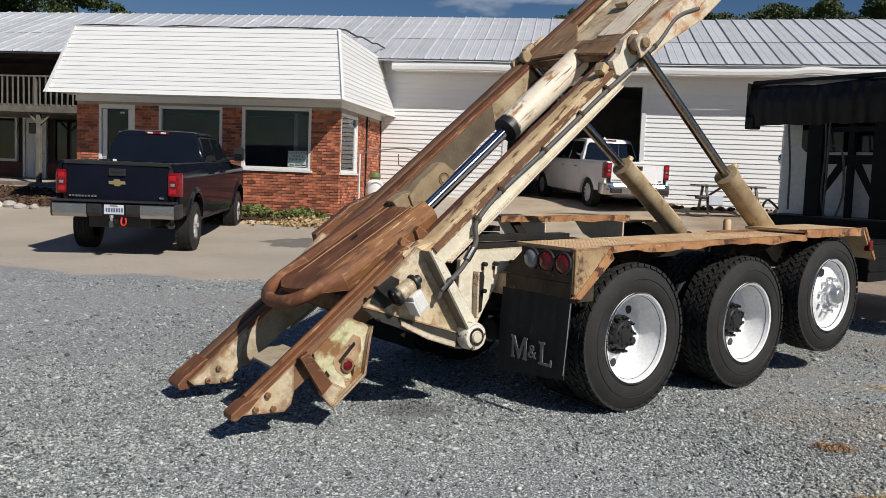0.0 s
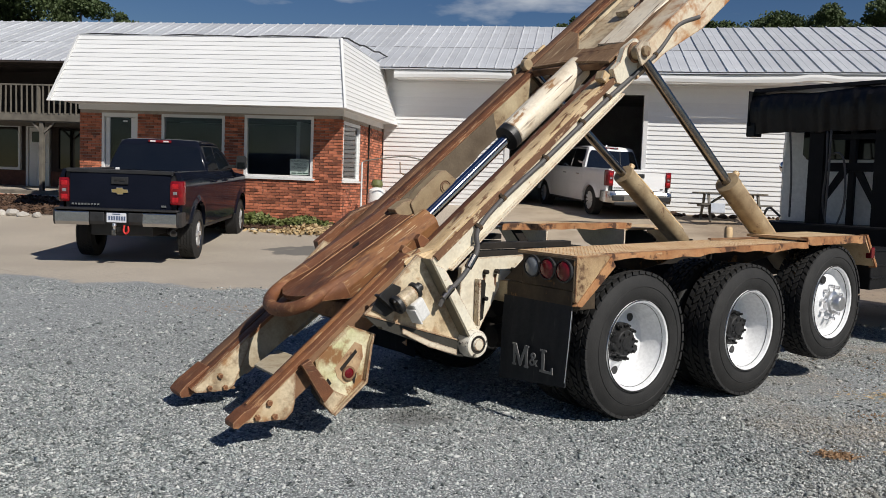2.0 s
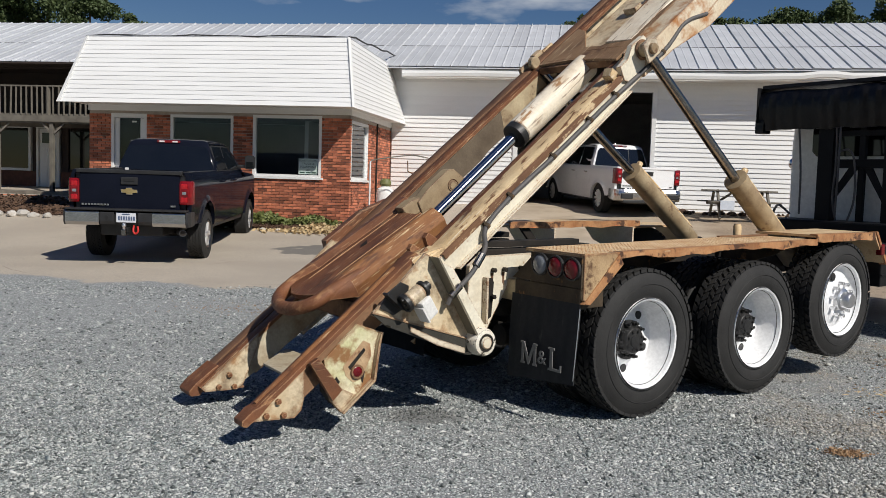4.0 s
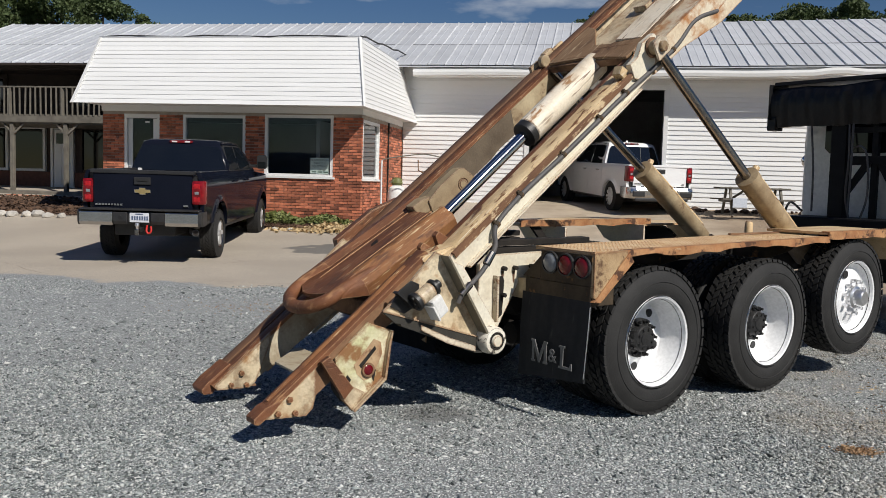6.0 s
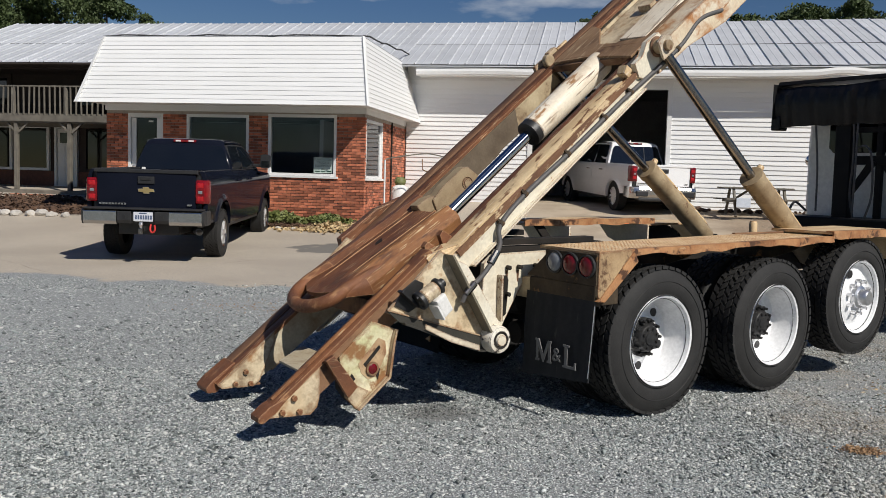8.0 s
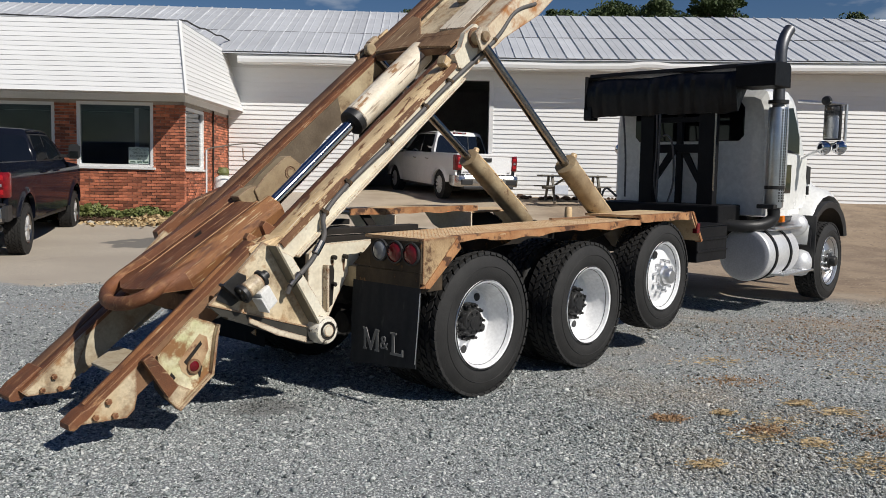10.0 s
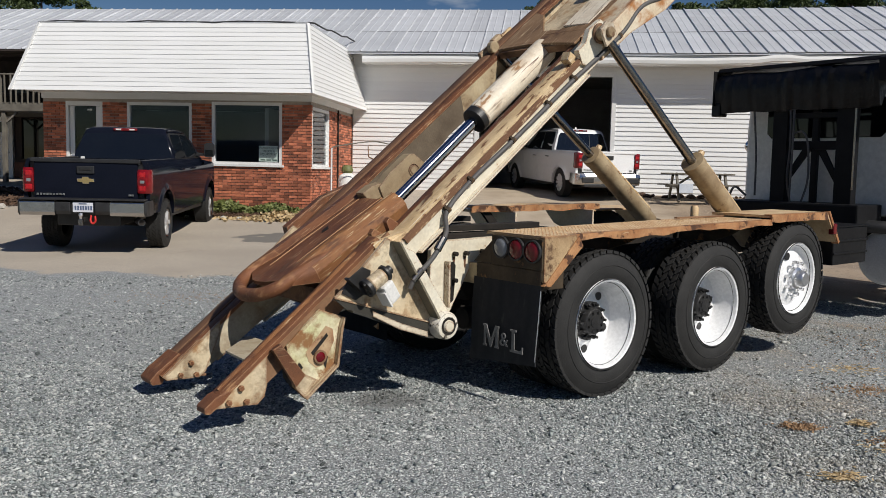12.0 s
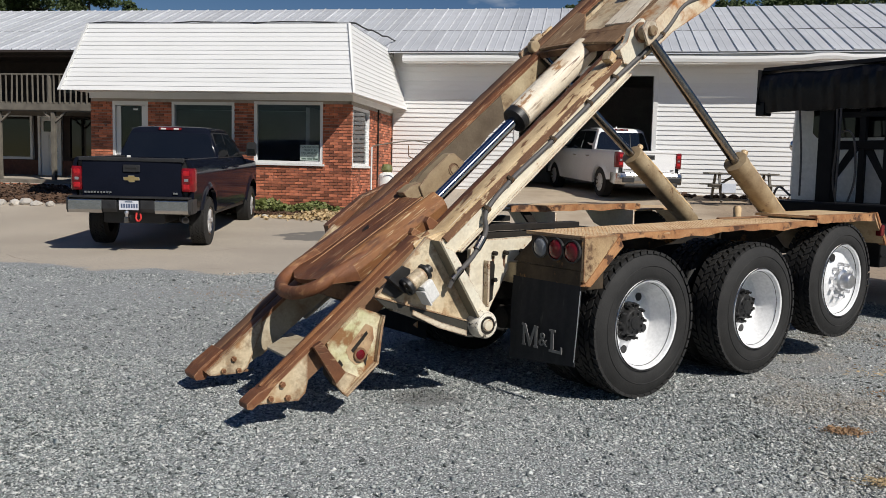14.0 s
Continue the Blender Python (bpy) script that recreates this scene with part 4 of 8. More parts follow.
bm = loft([[(x, RLEN * 0.42 + q, 0.002 + h + rise(x)) for q, h in ((0.035, 0), (0.060, 0), (0.060, 0.010), (0.035, 0.010))] for x in (-15.3, 8.0, HX1 + 0.5)])
part("lap_seam", bm, ROOFDARK, roof, "dark lap joint across the roof sheets", pose(0, EAVE_Y - 0.07, EAVE_Z + 0.012, math.degrees(SLOPE), 0, 0))
part("ridge_cap", tube([(-15.3 + i * 0.942, RIDGE_Y, RIDGE_Z - 0.01 + rise(-15.3 + i * 0.942) + 0.02 * noise.noise((i * 0.7, 0, 3))) for i in range(39)], 0.035, seg=8), ROOF, building)

# ---- porch wing with balcony ----
PY = 3.0
part("porch_wall", box(-15.3, -6.52, 5.2, 5.4, 0.0, 3.9), SHADEWALL, building, "dark brick porch wall with shade in its colour")
part("porch_floor", box(-15.3, -6.52, PY - 0.1, 5.2, 0.06, 0.28, 0.01), WOOD, building)
part("porch_step", box(-11.1, -9.5, PY - 0.40, PY - 0.1, -0.1, 0.17, 0.01), BRICK, building, "brick step")
bal = part("balcony_floor", box(-15.3, -6.52, PY, 5.2, 2.20, 2.30), WOOD, building, "weathered wooden balcony")
part("beam", box(-15.3, -6.52, PY - 0.05, PY - 0.005, 2.24, 2.42, 0.005), WOOD, bal)
part("top_rail", box(-15.3, -6.55, PY - 0.03, PY + 0.10, 3.22, 3.26, 0.005), WOOD, bal)
part("bottom_rail", box(-15.3, -6.55, PY + 0.01, PY + 0.05, 2.40, 2.47, 0.004), WOOD, bal)
bl = box(-0.018, 0.018, -0.018, 0.018, 0.0, 0.80, 0.004)
me = bpy.data.meshes.new("baluster")
bl.to_mesh(me)
bl.free()
me.materials.append(WOOD)
for k in range(52):
    shared("baluster", me, bal, pose(-15.2 + k * 0.165, PY - 0.02, 2.43, random.uniform(-1.2, 1.2), random.uniform(-2.2, 2.2), 0))
for x in (-14.6, -12.93, -11.27, -9.61, -7.95):
    part("rail_post", box(x - 0.05, x + 0.05, PY - 0.01, PY + 0.09, 2.30, 3.22, 0.008), WOOD, bal)
for x in (-14.58, -12.89, -11.2, -9.51, -7.84):
    post = part("porch_post", box(x - 0.055, x + 0.055, PY, PY + 0.11, 0.28, 2.24, 0.008), WOOD, building, "weathered porch post with knee braces")
    for s in (-1, 1):
        part("brace", quadplate((x + s * 0.05, PY + 0.03, 1.95), (x + s * 0.05, PY + 0.09, 1.95), (x + s * 0.36, PY + 0.09, 2.22), (x + s * 0.36, PY + 0.03, 2.22), 0.05), WOOD, post)
part("porch_fascia", box(-15.3, -6.4, EAVE_Y + 0.02, EAVE_Y + 0.06, 3.80, 3.92, 0.004), SHADEWALL, building)
# porch door and windows
pd = part("porch_door", box(-11.41, -11.33, 5.10, 5.21, 0.28, 2.26, 0.005, box(-10.71, -10.62, 5.10, 5.21, 0.28, 2.26, 0.005, box(-11.33, -10.71, 5.10, 5.21, 2.17, 2.26, 0.005))), TRIMWHITE, building, "white panelled porch door")
part("leaf", box(-11.32, -10.72, 5.14, 5.19, 0.30, 2.16, 0.004), TRIMWHITE, pd)
for zz in ((0.42, 1.00), (1.10, 1.62)):
    for xx in ((-11.26, -11.06), (-10.98, -10.78)):
        part("panel", box(xx[0], xx[1], 5.125, 5.142, zz[0], zz[1], 0.006), TRIMWHITE, pd)
part("door_pane", box(-11.22, -10.82, 5.128, 5.142, 1.72, 2.04, 0.004), DARKGLASS, pd, "small dark door window")
part("knob", cyl((-10.77, 5.14, 1.12), (-10.77, 5.07, 1.12), 0.028, seg=12), ALU, pd)
for x0, x1 in ((-15.3, -11.43), (-10.60, -6.52)):
    part("brick_dado", box(x0, x1, 5.13, 5.198, 0.28, 0.835, 0.004), SHADEBRICK, building, "brick wall below the porch windows")
for x0 in (-14.1, -12.80, -10.40, -8.9):
    w = part("porch_window", box(x0, x0 + 0.08, 5.11, 5.21, 0.85, 2.25, 0.005, box(x0 + 1.12, x0 + 1.2, 5.11, 5.21, 0.85, 2.25, 0.005, box(x0 + 0.08, x0 + 1.12, 5.11, 5.21, 0.85, 0.93, 0.005, box(x0 + 0.08, x0 + 1.12, 5.11, 5.21, 2.17, 2.25, 0.005)))), TRIMWHITE if x0 < -12 else SHADEWALL, building, "porch window with dark glass")
    part("pane", box(x0 + 0.08, x0 + 1.12, 5.16, 5.17, 0.93, 2.17), DARKGLASS, w)
for x0 in (-13.8, -10.6):
    w = part("upper_door", box(x0, x0 + 0.9, 5.13, 5.20, 2.32, 3.85, 0.005), SHADEWALL, building)
    part("pane", box(x0 + 0.15, x0 + 0.75, 5.115, 5.128, 2.9, 3.7), DARKGLASS, w)
part("porch_ceiling", box(-15.3, -6.52, PY, 5.2, 3.86, 3.9), SHADEWALL, building)
part("porch_end_wall", box(-15.5, -15.3, PY, 13.2, -0.2, 3.9), SHADEWALL, building)
# ---- hoist truck ----
truck = tagged(new("hoist_truck"), "white and beige roll-off hoist truck with raised rusty rails", "truck")
truck.matrix_basis = pose(0.61, 6.73, 0.0, 0, -0.5, 37.5)
HOIST = pose(-2.61, 0, 0.22, 0, -38.6, 0)          # along the rails, across, square to them


def tyre_mesh(R, W, lugs, rim):
    """A truck tyre lying along y from 0 (outer face) to W, with shoulder lugs."""
    prof = [(rim, 0.030), (rim + 0.02, 0.008), (R - 0.155, -0.012), (R - 0.10, -0.012), (R - 0.055, 0.004), (R - 0.022, 0.022), (R - 0.016, 0.06), (R - 0.012, W / 2),
            (R - 0.016, W - 0.06), (R - 0.022, W - 0.022), (R - 0.055, W - 0.004), (R - 0.10, W + 0.012), (R - 0.155, W + 0.012), (rim + 0.02, W - 0.008), (rim, W - 0.03)]
    bm = lathe(prof, seg=72)
    for rr in (R - 0.105, rim + 0.03):
        lathe([(rr - 0.004, -0.011), (rr, -0.0165), (rr + 0.004, -0.011)], bm, 72)
    rows = 5
    half = math.pi * R / lugs
    for k in range(lugs):
        for j in range(rows):
            a = 2 * math.pi * (k + (0.5 if j % 2 else 0.0)) / lugs
            w0 = 0.010 + (W - 0.020) * j / rows
            w1 = 0.010 + (W - 0.020) * (j + 1) / rows - 0.010
            outer = j in (0, rows - 1)
            top = R - (0.004 if outer else 0.0)
            lo = R - 0.024
            skew = half * (0.45 if j % 2 else -0.45)
            z = half * (0.80 if outer else 0.74)
            if j == rows - 1:
                w1 += 0.010
            sub = loft([[(r, w0, -z - skew), (r, w0, z - skew), (r, (w0 + w1) / 2, z + skew * 0.4), (r, w1, z + skew), (r, w1, -z + skew), (r, (w0 + w1) / 2, -z - skew * 0.4)] for r in (lo, top)])
            join(bm, sub, Matrix.Rotation(-a, 4, "Y"))
    return bm


def dual_wheel(side):
    """Two tyres on deep white disc wheels; y runs inwards from the outer face."""
    w = part("wheel", tyre_mesh(0.515, 0.265, 46, 0.288), RUBBER, truck, "black dual truck tyre on a deep white rim", smooth=True)
    part("inner_tyre", tyre_mesh(0.515, 0.265, 46, 0.288), RUBBER, w, m=pose(0, 0.33, 0), smooth=True)
    rim = lathe([(0.312, 0.020), (0.318, 0.006), (0.310, -0.006), (0.298, 0.0), (0.290, 0.03), (0.284, 0.07), (0.272, 0.10), (0.266, 0.15), (0.250, 0.185), (0.215, 0.200), (0.175, 0.192), (0.150, 0.178), (0.02, 0.178)], seg=64)
    part("rim", rim, WHEELWHITE, w, "deep dished white steel rim", smooth=True)
    for k in range(5):
        a = 2 * math.pi * k / 5 + 0.9
        part("vent_hole", cyl((0.205 * math.cos(a), 0.190, 0.205 * math.sin(a)), (0.205 * math.cos(a), 0.204, 0.205 * math.sin(a)), 0.030, seg=16), HUBBLACK, w)
    hub = lathe([(0.140, 0.180), (0.138, 0.165), (0.105, 0.160), (0.098, 0.140), (0.094, 0.112), (0.086, 0.104), (0.050, 0.102), (0.046, 0.094), (0.0, 0.092)], seg=32)
    part("hub", hub, HUBBLACK, w, "black hub with studs", smooth=True)
    for k in range(10):
        a = 2 * math.pi * k / 10
        part("stud", tube([(0.122 * math.cos(a), 0.170, 0.122 * math.sin(a)), (0.122 * math.cos(a), 0.138, 0.122 * math.sin(a)), (0.122 * math.cos(a), 0.137, 0.122 * math.sin(a)), (0.122 * math.cos(a), 0.112, 0.122 * math.sin(a))], 0.018, seg=6, radii=[0.019, 0.019, 0.011, 0.011]), HUBBLACK, w)
    for k in range(8):
        a = 2 * math.pi * (k + 0.5) / 8
        part("cap_bolt", cyl((0.070 * math.cos(a), 0.106, 0.070 * math.sin(a)), (0.070 * math.cos(a), 0.090, 0.070 * math.sin(a)), 0.010, seg=6), HUBBLACK, w)
    return w


def single_wheel(mud, hubcap):
    """One tyre on a white wheel whose disc stands near the outer face."""
    w = part("wheel", tyre_mesh(0.50, 0.28, 50, 0.288), RUBBER, truck, "single truck tyre on a white disc wheel", smooth=True)
    rim = lathe([(0.312, 0.020), (0.318, 0.006), (0.310, -0.006), (0.298, 0.0), (0.290, 0.035), (0.270, 0.06), (0.245, 0.07), (0.20, 0.045), (0.16, 0.03), (0.13, 0.026), (0.02, 0.026)], seg=64)
    part("rim", rim, mud, w, "white disc wheel", smooth=True)
    for k in range(10):
        a = 2 * math.pi * k / 10 + 0.2
        part("wheel_nut", cyl((0.142 * math.cos(a), 0.035, 0.142 * math.sin(a)), (0.142 * math.cos(a), -0.020, 0.142 * math.sin(a)), 0.016, seg=8, bevel=0.003), ALU, w)
    part("vent_hole", cyl((-0.19, 0.045, -0.12), (-0.19, 0.03, -0.12), 0.034, seg=16), HUBBLACK, w)
    hub = lathe([(0.10, 0.03), (0.095, -0.01), (0.072, -0.02), (0.066, -0.075), (0.055, -0.088), (0.0, -0.09)], seg=32)
    part("hub", hub, hubcap, w, "protruding wheel hub", smooth=True)
    return w


def place_wheel(w, x, r, left=False, clone=False):
    m = pose(x, 1.22 if left else -1.22, r, 0, 37 * x, 180 if left else 0)
    if clone:
        return copy_thing(w, m)
    w.matrix_basis = m
    return w


dual = place_wheel(dual_wheel(1), 0.0, 0.515)
place_wheel(dual, 1.315, 0.515, clone=True)
place_wheel(dual, 0.0, 0.515, True, True)
place_wheel(dual, 1.315, 0.515, True, True)
pusher = place_wheel(single_wheel(WHEELWHITE, ALU), 2.535, 0.655)
place_wheel(pusher, 2.535, 0.655, True, True)
front = place_wheel(single_wheel(ALU, HUBBLACK), 6.90, 0.50)
place_wheel(front, 6.90, 0.50, True, True)

# axles, springs and chassis
for x, r in ((0, 0.515), (1.315, 0.515), (2.535, 0.655), (6.9, 0.5)):
    bm = cyl((x, -0.62, r), (x, 0.62, r), 0.075, seg=16)
    if x < 2:
        sub = lathe([(0.0, -0.16), (0.13, -0.14), (0.20, -0.06), (0.21, 0.02), (0.16, 0.12), (0.0, 0.15)], seg=24, axis="x")
        join(bm, sub, Matrix.Translation((x, 0.0, r)))
    part("axle", bm, GRIME, truck, smooth=True)
for s in (-1, 1):
    prof = [(-0.86, 0.80), (7.9, 0.80), (7.9, 1.04), (-0.86, 1.04)]
    part("chassis_rail", prism(prof, "y", s * 0.40 - 0.04, s * 0.40 + 0.04, 0.008), GRIME, truck, "grimy steel chassis rail")
    part("equaliser_beam", prism([(-0.25, 0.38), (1.55, 0.38), (1.35, 0.56), (0.95, 0.70), (0.35, 0.70), (-0.05, 0.56)], "y", s * 0.47 - 0.05, s * 0.47 + 0.05, 0.01), GRIME, truck)
    for x in (0.0, 1.315):
        part("air_bag", lathe([(0.0, 0.60), (0.11, 0.60), (0.13, 0.66), (0.10, 0.72), (0.13, 0.78), (0.10, 0.82), (0, 0.82)], seg=20, axis="z"), RUBBER, truck, m=pose(x - 0.2, s * 0.42, 0), smooth=True)
for x in (-0.5, 0.66, 2.0, 3.4, 4.6):
    part("crossmember", box(x - 0.06, x + 0.06, -0.36, 0.36, 0.82, 1.02, 0.01), GRIME, truck)
bm = bmesh.new()
rows = [[bm.verts.new((-0.70 + 0.020 * noise.noise((i * 0.5, j * 0.4, 7)), 0.42 + 0.80 * i / 8, 0.86 - 0.66 * j / 6)) for i in range(9)] for j in range(7)]
for j in range(6):
    for i in range(8):
        bm.faces.new((rows[j][i], rows[j][i + 1], rows[j + 1][i + 1], rows[j + 1][i]))
bmesh.ops.solidify(bm, geom=bm.faces[:], thickness=0.012)
far_flap = part("far_mudflap", bm, FLAP, truck, "black rubber mudflap", smooth=True)
part("badge", prism([(0.50, 0.335), (0.56, 0.30), (0.50, 0.285)], "x", -0.735, -0.725), DECK, far_flap, "small pale triangle")
for x in (-0.45, 0.55, 1.95):
    part("air_tank", lathe([(0.0, -0.33), (0.10, -0.31), (0.125, -0.26), (0.125, 0.26), (0.10, 0.31), (0.0, 0.33)], seg=20, axis="y"), GRIME, truck, m=pose(x, 0.0, 0.72), smooth=True)
part("drive_shaft", cyl((1.3, 0, 0.55), (5.2, 0, 0.72), 0.06, seg=16), GRIME, truck)
part("gearbox", box(4.9, 6.3, -0.28, 0.28, 0.55, 1.0, 0.06), GRIME, truck)
part("brake_chamber", lathe([(0, -0.10), (0.08, -0.10), (0.09, 0.0), (0.08, 0.12), (0, 0.12)], seg=20, axis="x"), GRIME, truck, m=pose(-0.42, -0.28, 0.47), smooth=True)
part("brake_chamber", lathe([(0, -0.10), (0.08, -0.10), (0.09, 0.0), (0.08, 0.12), (0, 0.12)], seg=20, axis="x"), GRIME, truck, m=pose(-0.42, 0.28, 0.47), smooth=True)

# tail plates of the chassis, beige with bolts
for s in (-1, 1):
    tp = part("tail_plate", prism([(-1.02, 0.62), (-0.86, 0.52), (-0.76, 0.70), (-0.64, 0.90), (-0.42, 0.93), (-0.42, 1.09), (-0.92, 1.08), (-1.00, 1.02)], "y", s * 0.49 - 0.02, s * 0.49 + 0.02, 0.006), CREAM, truck, "cream chassis end plate with bolts")
    for x, z in ((-0.80, 0.985), (-0.70, 0.985), (-0.55, 0.99), (-0.80, 0.80)):
        part("bolt", cyl((x, s * 0.51, z), (x, s * 0.55, z), 0.017, seg=6, bevel=0.004), GRIME, tp)
        part("rust_run", prism([(x - 0.012, z - 0.02), (x + 0.012, z - 0.02), (x + 0.004, z - 0.11), (x - 0.006, z - 0.09)], "y", *sorted((s * 0.5105, s * 0.5125))), EDGERUST, tp)
    part("stiffener", box(-0.885, -0.865, *sorted((s * 0.512, s * 0.56)), 0.62, 0.94, 0.004), STAINED, tp)
    part("slot", prism([(-0.862, 0.62), (-0.80, 0.66), (-0.785, 0.90), (-0.80, 0.93), (-0.855, 0.93)], "y", *sorted((s * 0.5105, s * 0.514))), GRIME, tp, "dark slot in the plate")
part("pivot_shaft", cyl((-1.01, -0.66, 0.53), (-1.01, 0.66, 0.53), 0.055, seg=20), GRIME, truck)
part("end_beam", box(-0.95, -0.80, -0.47, 0.47, 0.62, 1.00, 0.02), GRIME, truck)
for z in (1.10, 1.155):
    for s in (-1, 1):
        part("frame_strip", box(-0.90, 0.10, s * 0.40 - 0.05, s * 0.40 + 0.05, z - 0.022, z + 0.022, 0.006), GRIME, truck)

# decks over the wheels
def tread_plate(x0, x1, y0, y1, z, bm):
    """Raised lozenges of a checker plate, in alternating directions."""
    n = 0
    x = x0 + 0.03
    while x < x1 - 0.02:
        y = y0 + 0.03
        while y < y1 - 0.02:
            a = 0.7 if n % 2 else -0.7
            c, s = math.cos(a), math.sin(a)
            pts = [(x + c * p - s * q, y + s * p + c * q) for p, q in ((-0.015, 0), (0, -0.0045), (0.015, 0), (0, 0.0045))]
            top = bm.verts.new((x, y, z + 0.004))
            vs = [bm.verts.new((p, q, z)) for p, q in pts]
            for i in range(4):
                bm.faces.new((vs[i], vs[(i + 1) % 4], top))
            n += 1
            y += 0.034
        n += 1
        x += 0.034
    return bm


def wavy_lip(points, y0, y1, amp, seed):
    """A bent, dented edge plate: (x, top z, height) along the deck."""
    secs = []
    for i, (x, z, h) in enumerate(points):
        d = amp * noise.noise((x * 3.1, seed, 0))
        e = amp * noise.noise((x * 5.3, seed + 4, 0))
        secs.append([(x, y0, z), (x, y1 + d, z), (x, y1 + d * 1.5, z - h + e), (x, y1 + d + 0.012, z - h + e), (x, y1 + d + 0.012, z - 0.012), (x, y0, z - 0.012)])
    return loft(secs)


def left_deck():
    """The shorter deck on the far side, bent up at its inner edge."""
    d = part("fender_deck", prism([(0.30, 1.215), (1.95, 1.228), (1.95, 1.208), (0.30, 1.195)], "y", 0.56, 1.235), DECK, truck, "rusty tan plate deck over the far wheels")
    part("lip", wavy_lip([(0.28 + 0.105 * i, 1.245 + 0.004 * math.sin(i), 0.055) for i in range(17)], 0.62, 0.55, 0.012, 3.0), DECK_EDGE, d, "bent rusty deck lip")
    part("front_plate", prism([(2.0, 1.175), (3.0, 1.185), (3.2, 0.95), (3.18, 0.94), (2.99, 1.165), (2.0, 1.155)], "y", 0.75, 1.235), DECK, d)
    part("brace", quadplate((0.42, 0.58, 1.20), (0.52, 0.58, 1.20), (0.75, 0.58, 0.95), (0.65, 0.58, 0.95), 0.03), GRIME, d)
    for x in (0.72, 1.75):
        part("bracket", quadplate((x, 0.44, 1.19), (x, 1.1, 1.19), (x, 0.95, 1.04), (x, 0.44, 0.86), 0.02), CREAM, d)
    return d


def deck(side):
    s = side
    inn, out = s * 0.68, s * 1.235
    lo, hi = min(inn, out), max(inn, out)
    if s > 0:
        return left_deck()
    d = part("fender_deck", prism([(-0.65, 1.150), (2.05, 1.185), (2.05, 1.165), (-0.65, 1.130)], "y", lo, hi), DECK, truck, "rusty tan checker plate deck over the wheels")
    part("front_plate", prism([(2.03, 1.222), (3.00, 1.228), (3.02, 1.222), (3.22, 0.95), (3.20, 0.945), (2.99, 1.205), (2.03, 1.200)], "y", lo, hi), DECK, d)
    if s < 0:
        bm = bmesh.new()
        tread_plate(-0.63, 2.02, lo + 0.005, hi - 0.01, 0.0, bm)
        bmesh.ops.transform(bm, matrix=pose(0, 0, 1.1585, 0, -0.743, 0), verts=bm.verts[:])
        tagged(part("tread", bm, DECK, d), kind="stuff")
    xs = [-0.37 + 0.055 * i for i in range(45)]
    lip = wavy_lip([(x, 1.152 + 0.013 * (x + 0.65), 0.046 + 0.010 * math.sin(x * 5) + 0.008 * math.sin(x * 13)) for x in xs], s * 1.18, s * 1.245, 0.018, 1.0 + s)
    part("lip", lip, DECK_EDGE, d, "bent rusty deck lip")
    lip = wavy_lip([(2.03 + 0.097 * i, 1.228, 0.065) for i in range(11)], s * 1.18, s * 1.248, 0.010, 6.0 + s)
    part("lip", lip, DECK_EDGE, d, "bent rusty deck lip")
    # slanting rear corner
    y0, y1 = sorted((s * 1.20, s * 1.245))
    part("corner_plate", prism([(-0.66, 0.86), (-0.63, 0.84), (-0.34, 1.10), (-0.36, 1.155), (-0.66, 1.145)], "y", y0, y1 - 0.006 if s > 0 else y1, 0.004), DECKSIDE, d)
    part("corner_flange", prism([(-0.665, 0.83), (-0.605, 0.825), (-0.305, 1.075), (-0.345, 1.14)], "y", *sorted((s * 1.256, s * 1.10)), 0.004), DECK_EDGE, d)
    part("front_edge", prism([(3.0, 1.235), (3.035, 1.235), (3.24, 0.95), (3.215, 0.93)], "y", *sorted((s * 1.246, s * 1.18)), 0.004), DECK_EDGE, d)
    for x in (0.55, 1.9, 2.85):
        part("bracket", quadplate((x, s * 0.44, 1.13), (x, s * 1.1, 1.13), (x, s * 0.95, 1.04), (x, s * 0.44, 0.86), 0.02), GREYSTEEL, d)
    part("side_marker", box(3.10, 3.16, *sorted((s * 1.20, s * 1.255)), 1.02, 1.12, 0.01), REDLENS, d, "red side marker")
    # rear lamp box
    y0, y1 = sorted((s * 0.755, s * 1.232))
    panel = part("lamp_panel", prism([(-0.67, 0.93), (-0.645, 0.93), (-0.645, 1.13), (-0.67, 1.13)], "y", y0, y1, 0.004), GREYSTEEL, d, "grimy rear lamp panel")
    part("backing", prism([(-0.665, 0.80), (-0.45, 0.80), (-0.45, 0.928), (-0.665, 0.928)], "y", *sorted((s * 0.60, s * 1.22)), 0.006), GREYSTEEL, panel)
    part("support_arm", box(-0.66, -0.50, *sorted((s * 0.40, s * 0.598)), 0.772, 0.918, 0.012), STAINED_TAN, panel, "stained tan support arm")
    part("gusset", quadplate((-0.655, s * 0.57, 0.935), (-0.655, s * 0.752, 0.935), (-0.655, s * 0.752, 1.09), (-0.655, s * 0.72, 1.06), 0.012), GREYSTEEL, panel)
    for yy, mt, nm in ((0.86, CLEARLENS, "clear_lamp"), (1.005, REDLENS, "red_lamp"), (1.155, REDLENS, "red_lamp")):
        lamp = lathe([(0.066, 0.0), (0.066, -0.012), (0.055, -0.024), (0.03, -0.031), (0.0, -0.033)], seg=28, axis="x")
        part(nm, lamp, mt, panel, "round tail lamp", m=pose(-0.671, s * yy, 1.055 - 0.02 * (yy - 0.8)), smooth=True)
        ring = lathe([(0.066, -0.002), (0.076, -0.002), (0.076, -0.02), (0.066, -0.02)], seg=28, axis="x")
        part("bezel", ring, BLACKPLASTIC, panel, m=pose(-0.671, s * yy, 1.055 - 0.02 * (yy - 0.8)), smooth=True)
    # mudflap
    bm = bmesh.new()
    g = []
